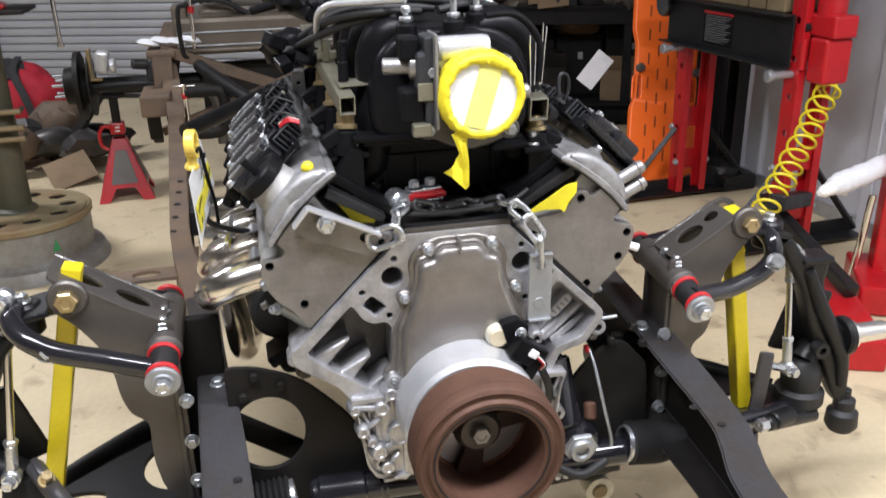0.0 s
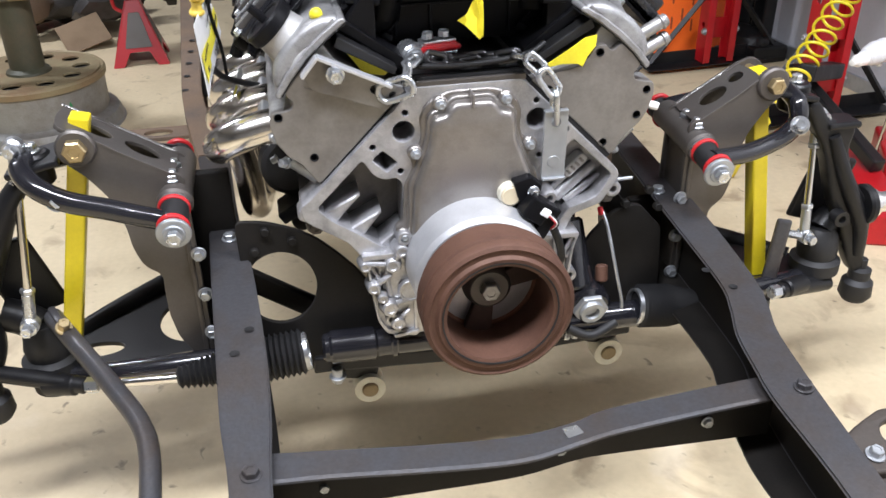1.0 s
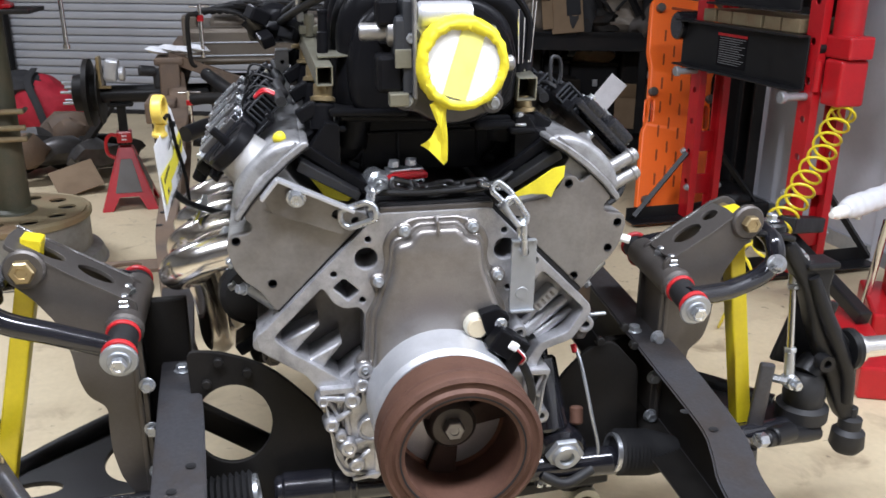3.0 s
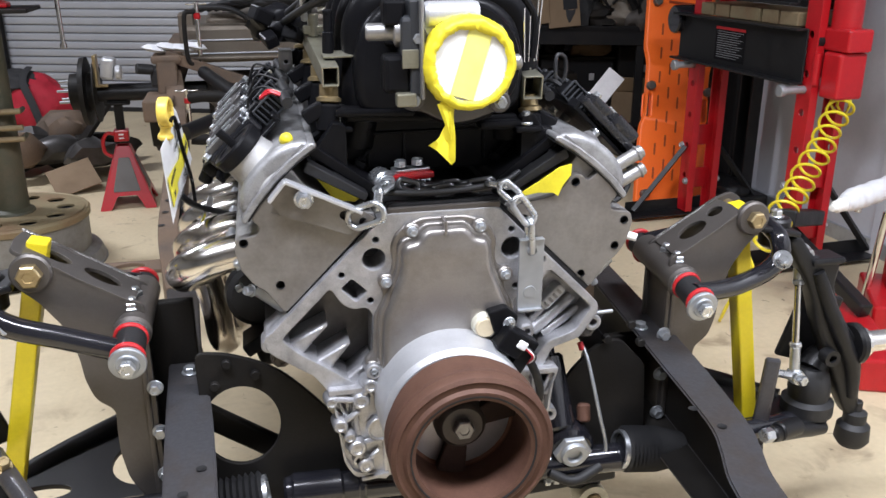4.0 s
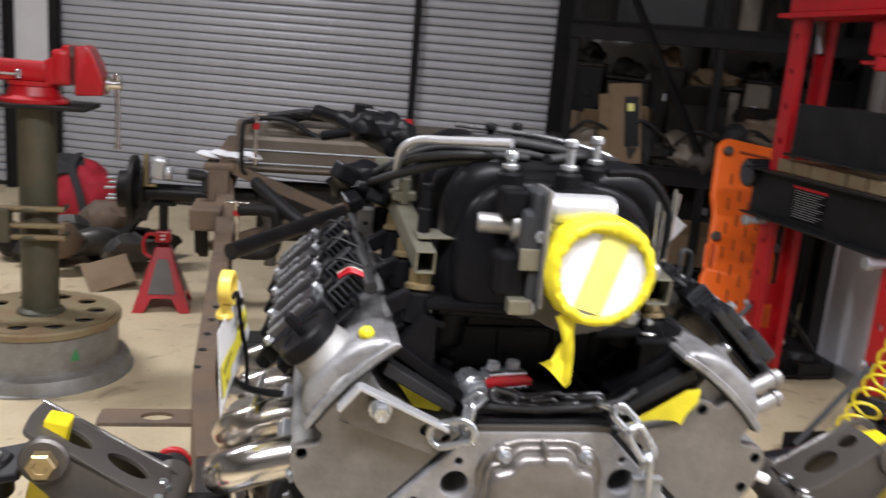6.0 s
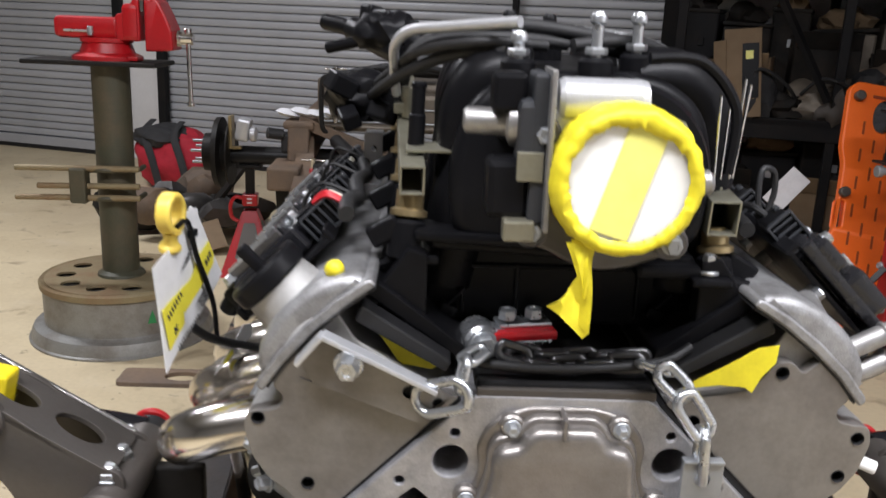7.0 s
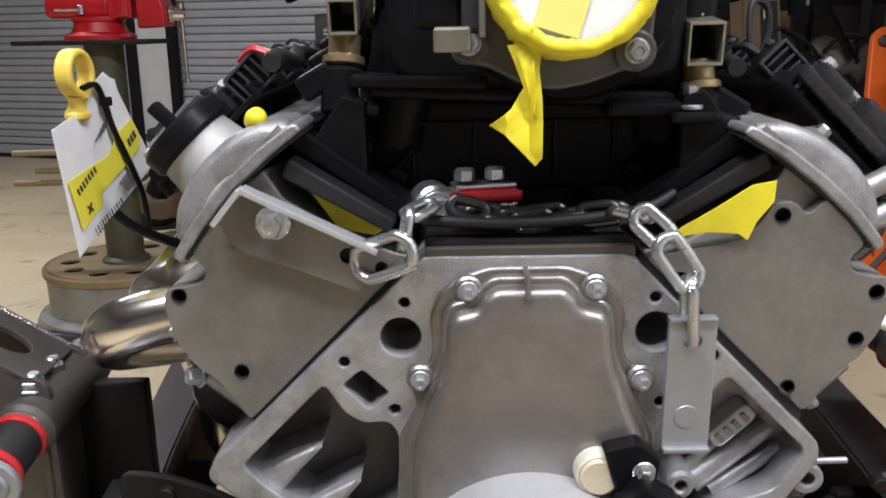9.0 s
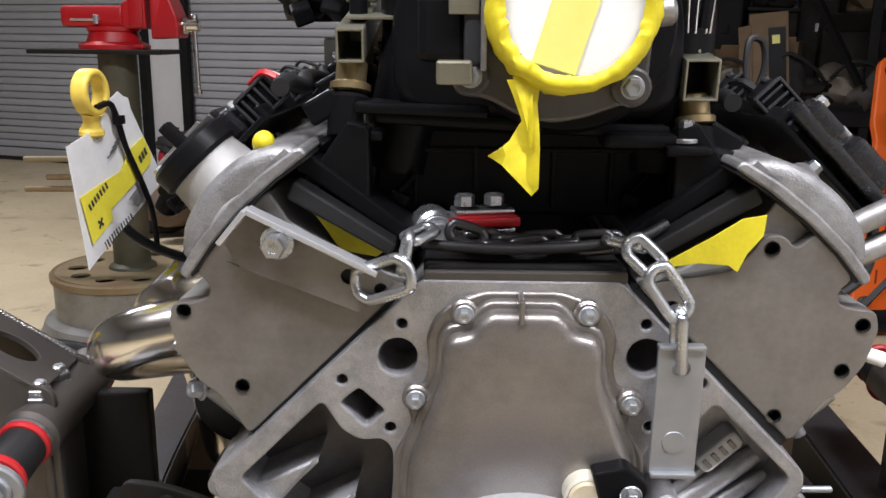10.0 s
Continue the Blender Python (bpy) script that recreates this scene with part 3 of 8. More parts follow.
for a, b, r in (((-0.163, 0.010), (-0.122, 0.004), 0.0042), ((-0.150, -0.030), (-0.122, -0.012), 0.0046), ((-0.152, -0.028), (-0.128, -0.064), 0.0044), ((-0.120, 0.004), (-0.106, 0.030), 0.0048), ((-0.128, -0.066), (-0.100, -0.060), 0.0046), ((-0.117, -0.096), (-0.132, -0.070), 0.0042), ((-0.117, -0.096), (-0.098, -0.078), 0.0040)):
    part("cast_web", sweep([(a[0], -0.018, a[1]), ((a[0] + b[0]) / 2, -0.021, (a[1] + b[1]) / 2 + 0.002), (b[0], -0.018, b[1])], r, 8, 3), ALU_BLOCK, block)
# sump
part("oil_pan", join(box((0, 0.30, -0.140), (0.25, 0.44, 0.065), 0.012), box((0, 0.42, -0.19), (0.23, 0.2, 0.09), 0.02)), ALU_CAST, engine, "cast aluminium oil pan")

# front cover
cov = [(0.0, 0.2635), (0.028, 0.2595), (0.052, 0.2510), (0.0655, 0.2390), (0.0722, 0.2220), (0.0695, 0.2000), (0.0735, 0.1850), (0.084, 0.1815), (0.088, 0.1680), (0.0825, 0.1540), (0.090, 0.1390), (0.0970, 0.1270), (0.0985, 0.100), (0.101, 0.070), (0.112, 0.062), (0.110, 0.038), (0.098, 0.02), (0.098, -0.06), (0.07, -0.085)]
flange = plate([rounded(mirrored(cov[1:]), 0.007, 5)], -0.012, 0.001, 0.0025)
inn = [(0.0, 0.2525), (0.024, 0.2490), (0.033, 0.2420), (0.038, 0.2330), (0.054, 0.2295), (0.0600, 0.2180), (0.0595, 0.2000), (0.0640, 0.1820), (0.0700, 0.1680), (0.0780, 0.1450), (0.0850, 0.130), (0.0875, 0.100), (0.091, 0.02), (0.088, -0.05), (0.06, -0.075)]
dome = plate([rounded(mirrored(inn[1:]), 0.012, 6)], -0.034, -0.008, 0.009, 4)
step = plate([rounded(mirrored([(x * 1.055 + 0.0005, z * 1.02 + 0.0005) for x, z in inn[1:]]), 0.012, 6)], -0.020, -0.006, 0.004, 3)
front_cover = part("front_cover", join(flange, step, dome), ALU_COVER, engine, "dull cast aluminium front cover", 50)
part("seal_housing", lathe([(0.030, -0.0945), (0.0915, -0.094), (0.0985, -0.088), (0.1015, -0.040), (0.1015, -0.02)], (0, 0, 0.006), (0, 1, 0.006), 48), ALU_BRIGHT, front_cover, "bright round crank seal housing")
part("gasket", plate([rounded(mirrored([(x * 1.012 + 0.0008, z * 1.003 + 0.001) for x, z in cov[1:11]] + [(0.085, 0.10), (0.03, 0.10)]), 0.007, 5)], -0.003, 0.0008, 0.0004), GOLD_ZINC, front_cover, "brown edge of the cover gasket")
part("rib", box((-0.002, -0.024, 0.2505), (0.004, 0.026, 0.02), 0.002), ALU_COVER, front_cover)
for x, z in ((-0.0435, 0.2435), (0.0480, 0.2435), (-0.0795, 0.1755), (0.0835, 0.1730), (-0.1011, 0.0500), (0.1011, 0.0500)):
    ear = part("bolt_boss", rod((x, -0.018, z), (x, 0.0, z), 0.0108, 20, 0.002), ALU_COVER, front_cover)
    part("bolt", hexbolt((x, -0.018, z), (0, -1, 0), 0.0052, 0.008, 1.45), ZINC_DULL, front_cover)
# cam sensor with its plug
sensor = part("cam_sensor", join(plate([rounded([(0.052, 0.140), (0.078, 0.146), (0.094, 0.132), (0.088, 0.105), (0.070, 0.098), (0.060, 0.112)], 0.004)], -0.052, -0.034, 0.002), box((0.082, -0.06, 0.102), (0.036, 0.03, 0.034), 0.003, (0, 35, 0)), box((0.098, -0.058, 0.080), (0.02, 0.024, 0.05), 0.003, (0, 30, 0))), BLACK_PLASTIC, engine, "black cam sensor with wires")
part("sensor_port", lathe([(0, -0.002), (0.0125, -0.002), (0.0143, 0), (0.0143, 0.02)], (0.050, -0.048, 0.118), (0.050, 0, 0.118), 24), BEIGE, sensor, "beige plastic sensor plug")
part("port_ring", lathe([(0.0143, 0.004), (0.0148, -0.001), (0.0168, 0.001), (0.0175, 0.014)], (0.050, -0.046, 0.118), (0.050, 0, 0.118), 24), CREAM, sensor)
part("bolt", hexbolt((0.081, -0.052, 0.124), (0, -1, 0), 0.006, 0.008, 1.4), ZINC, sensor)
part("connector", box((0.093, -0.072, 0.100), (0.014, 0.012, 0.012), 0.002, (0, 35, 0)), WHITE_CARD, sensor, "white connector lock")
for k in range(3):
    part("wire", sweep([(0.095 + 0.003 * k, -0.068, 0.095), (0.108 + 0.002 * k, -0.075, 0.082), (0.104 + 0.004 * k, -0.062, 0.066)], 0.0016, 6), (WIRE_RED, WHITE_CARD, BLACK_RUBBER)[k], sensor)
part("wire_loom", sweep([(0.104, -0.058, 0.078), (0.122, -0.05, 0.04), (0.135, -0.03, 0.0), (0.14, 0.0, -0.04)], 0.006, 10), BLACK_RUBBER, sensor)

sensor.matrix_basis = pose(-0.001, 0, -0.0075)

# crank balancer
bal = part("crank_balancer", lathe([(0.0740, -0.1800), (0.0800, -0.1830), (0.0860, -0.1830), (0.0900, -0.1790), (0.0960, -0.1790), (0.0990, -0.1810), (0.1040, -0.1780), (0.1055, -0.1740), (0.1055, -0.1620), (0.1020, -0.1600), (0.1020, -0.1570), (0.1055, -0.1550), (0.1055, -0.1260), (0.1010, -0.1200), (0.0980, -0.1200)] + [(0.0980, -0.1060), (0.0760, -0.1000), (0.0740, -0.1000), (0.0740, -0.1800)], (0, 0, 0), (0, 1, 0), 72), RUST, engine, "rust-brown crankshaft balancer pulley", 30)
bal.matrix_basis = pose(0.001, 0, 0.006) @ Matrix.Diagonal((0.985, 1, 0.985, 1))
part("rubber_ring", lathe([(0.0790, -0.1835), (0.0812, -0.1840), (0.0812, -0.18), (0.0790, -0.18), (0.0790, -0.1835)], (0, 0, 0), (0, 1, 0), 64), BLACK_RUBBER, bal)
part("pulley_face", lathe([(0.0745, -0.1795), (0.0745, -0.096), (0.070, -0.094)], (0, 0, 0), (0, 1, 0), 64), RUST_LIGHT, bal)
for k in range(3):
    a = radians(18 + 120 * k)
    ca, sa = math.cos(a), math.sin(a)
    w0, w1 = 0.013, 0.021
    pts = [(ca * 0.02 - sa * w0, sa * 0.02 + ca * w0), (ca * 0.075 - sa * w1, sa * 0.075 + ca * w1), (ca * 0.078, sa * 0.078), (ca * 0.075 + sa * w1, sa * 0.075 - ca * w1), (ca * 0.02 + sa * w0, sa * 0.02 - ca * w0)]
    part("spoke", plate([rounded(pts, 0.008)], -0.112, -0.098, 0.003), RUST_SHADED, bal)
hub = part("hub", lathe([(0.012, -0.118), (0.027, -0.118), (0.032, -0.114), (0.0355, -0.104), (0.036, -0.06)], (0, 0, 0), (0, 1, 0), 40), PLATE, bal, "grey steel hub")
part("crank_bolt", join(lathe([(0, -0.112), (0.021, -0.112), (0.0225, -0.110), (0.0225, -0.104)], (0, 0, 0), (0, 1, 0), 28), hexbolt((0, -0.112, 0), (0, -1, 0), 0.0145, 0.014, 0)), ALU_CAST, hub, "dull steel crankshaft bolt")

# cylinder heads, valve covers and coils
HEAD = [(-0.131, 0.0125), (0.048, 0.0125), (0.040, 0.052), (0.043, 0.070), (0.038, 0.095), (0.023, 0.120), (0.010, 0.1275), (-0.002, 0.117), (-0.013, 0.1105), (-0.022, 0.116), (-0.022, 0.131), (-0.050, 0.1355), (-0.080, 0.1368), (-0.104, 0.1355), (-0.098, 0.108), (-0.112, 0.045)]
FACE = [(-0.130, 0.0125), (0.048, 0.0125), (0.040, 0.052), (0.043, 0.070), (0.038, 0.095), (0.023, 0.120), (0.010, 0.1275), (-0.002, 0.117), (-0.013, 0.1105), (-0.022, 0.116), (-0.022, 0.131), (-0.045, 0.1345), (-0.068, 0.1355), (-0.069, 0.115), (-0.084, 0.116), (-0.0935, 0.105), (-0.0900, 0.088), (-0.090, 0.071), (-0.104, 0.050), (-0.124, 0.022)]
for side in (-1, 1):
    holes = [(0.0226, 0.0177), (0.0297, 0.0787), (0.012, 0.113), (-0.0819, 0.1027), (-0.099, 0.019)] if side > 0 else [(0.0215, 0.0440), (0.008, 0.1171), (-0.080, 0.102)]
    face = plate([rounded(bank_loop(FACE, side), 0.006)] + [circle(*bank(u, v, side), 0.0052, 16) for u, v in holes], 0.001, 0.02, 0.0012)
    head = part("cylinder_head", join(face), ALU_FACE, engine, "bare machined aluminium cylinder head")
    part("head_body", plate([rounded(bank_loop(HEAD, side), 0.005)], 0.014, 0.47, 0.002), ALU_ROUGH, head, "rough cast body of the head")
    for u, v in holes:
        c = bank_p(u, v, 0.0, side)
        # Near-black cup: the shade down the hole is put in its colour.
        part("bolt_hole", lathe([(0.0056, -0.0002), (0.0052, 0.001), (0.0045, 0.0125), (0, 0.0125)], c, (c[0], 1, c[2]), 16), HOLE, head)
    part("head_gasket", plate([bank_loop([(-0.128, 0.0050), (0.047, 0.0050), (0.047, 0.0122), (-0.128, 0.0122)], side)], 0.0030, 0.47, 0.0003), HOLE, head)
    # cover: the right-hand one sits lower on its inner edge
    lean = lambda pts: [(u, v - (0.011 * min(1.0, max(0.0, (-0.0173 - u) / 0.130)) if side > 0 else 0.0)) for u, v in pts]
    rail = plate([rounded(bank_loop(lean([(-0.148, 0.133), (-0.115, 0.1375), (-0.080, 0.1390), (-0.045, 0.1370), (-0.014, 0.132), (-0.013, 0.138), (-0.017, 0.1410), (-0.045, 0.1465), (-0.080, 0.1485), (-0.115, 0.1470), (-0.145, 0.142), (-0.149, 0.139)]), side), 0.002)], -0.003, 0.47, 0.002)
    body = plate([rounded(bank_loop(lean([(-0.143, 0.137), (-0.019, 0.137), (-0.023, 0.150), (-0.040, 0.163), (-0.070, 0.171), (-0.105, 0.169), (-0.130, 0.159), (-0.143, 0.146)]), side), 0.014, 6)], 0.003, 0.465, 0.011, 5)
    cover = part("valve_cover", join(rail, body), ALU_MOTTLED, engine, "cast aluminium valve cover", 45)
    part("cover_gasket", plate([bank_loop(lean([(-0.145, 0.1305), (-0.115, 0.1352), (-0.080, 0.1368), (-0.045, 0.1348), (-0.018, 0.1300), (-0.018, 0.1322), (-0.045, 0.1372), (-0.080, 0.1392), (-0.115, 0.1377), (-0.145, 0.1332)]), side)], 0.0, 0.468, 0.0004), BLACK_RUBBER, cover)
    for y in (0.06, 0.24, 0.42):
        part("bolt", hexbolt(bank_p(-0.085, 0.168, y, side), Vector(bank_p(0, 1, 0, side)) - Vector(bank_p(0, 0, 0, side)), 0.006, 0.008), ZINC, cover)
    if side < 0:
        up = (Vector(bank_p(0, 1, 0, side)) - Vector(bank_p(0, 0, 0, side))).normalized()
        base, top = Vector(bank_p(-0.074, 0.150, 0.046, side)), Vector(bank_p(-0.074, 0.192, 0.046, side))
        part("filler_neck", lathe([(0.048, -0.004), (0.040, 0.004), (0.034, 0.016), (0.0315, 0.034), (0.0315, 0.046)], base, base + up, 32), ALU_ROUGH, cover, "sand-cast oil filler neck")
        capo = part("oil_cap", join(lathe([(0, 0.011), (0.024, 0.011), (0.026, 0.013), (0.033, 0.013), (0.0355, 0.010), (0.0355, -0.003), (0.033, -0.006), (0.027, -0.007)], top, top + up, 28), box(tuple(top + up * 0.015), (0.044, 0.012, 0.010), 0.002, (0, 45, 0))), BLACK_PLASTIC, cover, "black plastic oil filler cap")
        p = Vector(bank_p(-0.118, 0.156, 0.052, side))
        tip = Vector((-0.1990, 0.0240, 0.3630))
        part("breather_tube", sweep([tuple(p + Vector((0.012, 0.01, -0.006))), tuple(p), tuple(tip)], 0.0065, 12, 4), ALU_ROUGH, cover)
        part("plug_cap", join(lathe([(0, -0.004), (0.004, -0.003), (0.0070, 0.001), (0.0080, 0.006), (0.0072, 0.011), (0.004, 0.014), (0, 0.0145)], tip, tip + Vector((0.35, -0.5, 0.3)), 16), lathe([(0, 0), (0.006, 0.002), (0.007, 0.006), (0.005, 0.012), (0, 0.013)], tip - Vector((0.004, 0.006, 0.011)), tip + Vector((-0.5, -0.6, -0.6)), 16)), TAPE, cover, "yellow plastic plug cap")
    else:
        for u, v, l in ((-0.040, 0.156, 0.05), (-0.018, 0.146, 0.045)):
            a = Vector(bank_p(u, v, 0.035, side))
            b = a + Vector((0.86, 0.05, 0.42)) * l
            part("breather_tube", join(rod(a, b, 0.0095, 16, 0.002), rod(b - (b - a) * 0.25, b - (b - a) * 0.12, 0.0115, 16, 0.002)), ALU_CAST, cover)
        a = Vector(bank_p(-0.086, 0.150, 0.012, side))
        part("cover_boss", join(rod(a, a + Vector((0.006, 0.05, 0.010)), 0.012, 18, 0.004)), ALU_CAST, cover)
    # coil carrier and four coils in a level row
    turn = 45 * side
    out_way = Vector(bank_p(0, 1, 0, side)) - Vector(bank_p(0, 0, 0, side))
    in_way = Vector(bank_p(-1, 0, 0, side)) - Vector(bank_p(0, 0, 0, side))

    def slab(u, v, y, w, d, h, b=0.002):
        return box(bank_p(u, v, y, side), (w, d, h), b, (0, turn, 0))

    carrier = part("coil_bracket", join(slab(-0.078, 0.1795, 0.262, 0.112, 0.40, 0.005), slab(-0.024, 0.183, 0.262, 0.006, 0.40, 0.014), slab(-0.132, 0.183, 0.262, 0.006, 0.40, 0.014)), BLACK_PLASTIC, engine, "black coil carrier plate")
    for k in range(4):
        post = Vector(bank_p(-0.078, 0.165, 0.08 + 0.118 * k, side))
        part("stand_off", rod(post, post + out_way * 0.016, 0.008, 14, 0.001), ALU_ROUGH, carrier)
    for k in range(4):
        y = 0.112 + 0.098 * k
        coil = part("ignition_coil", join(slab(-0.068, 0.196, y, 0.082, 0.058, 0.026, 0.004), slab(-0.066, 0.211, y, 0.062, 0.012, 0.010, 0.003), slab(-0.092, 0.211, y + 0.002, 0.016, 0.046, 0.012, 0.003)), SATIN_BLACK, engine, "black ignition coil with bare steel cores")
        part("coil_nose", join(slab(-0.020, 0.196, y, 0.020, 0.036, 0.022, 0.005), rod(bank_p(-0.014, 0.196, y, side), bank_p(0.004, 0.190, y, side), 0.0095, 14, 0.002)), BLACK_PLASTIC, coil)
        for dy in (-0.0185, 0.0185):
            core = part("steel_core", join(slab(-0.062, 0.2125, y + dy, 0.066, 0.010, 0.008, 0.0015), slab(-0.062, 0.2160, y + dy + 0.003, 0.050, 0.004, 0.003, 0.001)), ALU_DARK, coil, "dark laminated steel core")
            # Zinc strip on the dark core; its bright colour stands for the glints.
            part("core_glint", slab(-0.058 - 0.006 * (k % 2), 0.2176, y + dy - 0.001, 0.050 - 0.007 * (k % 3), 0.0034, 0.0036, 0.001), ZINC, core, "bright edge of the core, standing for its glints")
        for q in range(3):
            part("fin", slab(-0.045 - 0.012 * q, 0.2135, y, 0.0035, 0.020, 0.009, 0.001), BLACK_PLASTIC, coil)
        for u, yy in ((-0.030, y - 0.024), (-0.102, y + 0.022)):
            part("bolt", hexbolt(bank_p(u, 0.2090, yy, side), out_way, 0.0052, 0.006, 1.3), ZINC, coil)
        # plug: a ribbed shell with a raised rim, set on the inner end
        plug = part("connector", join(slab(-0.132, 0.194, y - 0.002, 0.034, 0.034, 0.024, 0.003), slab(-0.118, 0.206, y + 0.004, 0.016, 0.020, 0.010, 0.002)), BLACK_PLASTIC, coil, "ribbed plug connector")
        for du, dv, w, h in ((0, 0.0125, 0.036, 0.0025), (0, -0.0125, 0.036, 0.0025), (-0.0172, 0, 0.0025, 0.024), (0.0172, 0, 0.0025, 0.024)):
            part("rim", slab(-0.132 + du, 0.194 + dv, y - 0.019, w, 0.006, h, 0.0008), GREY_PLASTIC, plug)
        for q in range(4):
            part("rib", slab(-0.1435 + 0.0075 * q, 0.194, y - 0.0195, 0.0022, 0.004, 0.021, 0.0005), GREY_PLASTIC, plug)
        part("lock_tab", slab(-0.146, 0.202, y + 0.004, 0.012, 0.010, 0.006, 0.0015), CREAM if k == 2 else GREY_PLASTIC, plug)
        part("wire_tail", sweep([bank_p(-0.148, 0.192, y + 0.008, side), bank_p(-0.158, 0.190, y + 0.016, side), bank_p(-0.160, 0.186, y + 0.034, side)], 0.0034, 8), BLACK_RUBBER, plug)
        if side > 0:
            part("plug_lead", sweep([bank_p(0.002, 0.191, y, side), bank_p(0.02, 0.18, y, side), bank_p(0.035, 0.15, y - 0.01, side), bank_p(0.025, 0.11, y - 0.02, side)], 0.005, 8), BLACK_RUBBER, coil)
    part("wire_loom", sweep([bank_p(-0.158, (0.186 if side < 0 else 0.168) + 0.005 * math.sin(k * 2.3), (0.06 if side < 0 else 0.10) + 0.042 * k, side) for k in range(10)], 0.0075, 10), BLACK_RUBBER, carrier)
    for k in range(3 if side < 0 else 0):
        y = 0.150 + 0.098 * k
        part("wire", sweep([bank_p(-0.156, 0.188, y, side), bank_p(-0.140, 0.213 + 0.004 * (k % 3), y + 0.012, side), bank_p(-0.118, 0.215 - 0.003 * (k % 2), y + 0.020, side), bank_p(-0.104, 0.207, y + 0.024, side)], 0.0019, 6), BLACK_RUBBER, carrier)
    if side > 0:
        part("wire_loop", sweep([bank_p(-0.146, 0.185, 0.128, side), bank_p(-0.166, 0.202, 0.132, side), bank_p(-0.179, 0.219, 0.136, side), bank_p(-0.168, 0.226, 0.140, side), bank_p(-0.150, 0.213, 0.142, side), bank_p(-0.138, 0.190, 0.142, side)], 0.0030, 8), BLACK_RUBBER, carrier)
# end plate of the right-hand coil row: two stepped pads on a bar, with bright bolts
side = 1
shield = part("coil_shield", join(slab(-0.074, 0.194, 0.068, 0.118, 0.026, 0.012, 0.003), slab(-0.108, 0.203, 0.068, 0.034, 0.026, 0.016, 0.004), slab(-0.056, 0.206, 0.068, 0.048, 0.026, 0.022, 0.006)), SATIN_BLACK, engine, "black coil end housing with bright bolts")
for u, v in ((-0.119, 0.208), (-0.036, 0.204)):
    part("bolt", hexbolt(bank_p(u, v, 0.066, 1), out_way, 0.0058, 0.006, 1.3), ZINC, shield)

# valley cover and intake
part("valley_cover", join(box((0, 0.23, 0.272), (0.15, 0.44, 0.012), 0.003), box((0.002, 0.012, 0.272), (0.152, 0.026, 0.010), 0.003)), BLACK_PAINT, engine, "black valley cover plate")
intake = part("intake_manifold", join(
    plate([rounded([(-0.120, 0.296), (0.125, 0.296), (0.122, 0.366), (-0.118, 0.372)], 0.006)], 0.092, 0.42, 0.004),
    box((-0.078, 0.070, 0.3875), (0.105, 0.050, 0.010), 0.004, (0, 2.0, 0)),
    box((0.0, 0.085, 0.376), (0.235, 0.060, 0.012), 0.004, (0, 3.0, 0)),
    box((0.092, 0.056, 0.365), (0.060, 0.036, 0.012), 0.005),
    plate([rounded([(-0.098, 0.38), (0.120, 0.38), (0.126, 0.45), (0.112, 0.505), (0.07, 0.532), (-0.05, 0.532), (-0.088, 0.505), (-0.104, 0.45)], 0.03, 6)], 0.052, 0.42, 0.012, 4)), BLACK_PLASTIC, engine, "black plastic intake manifold")
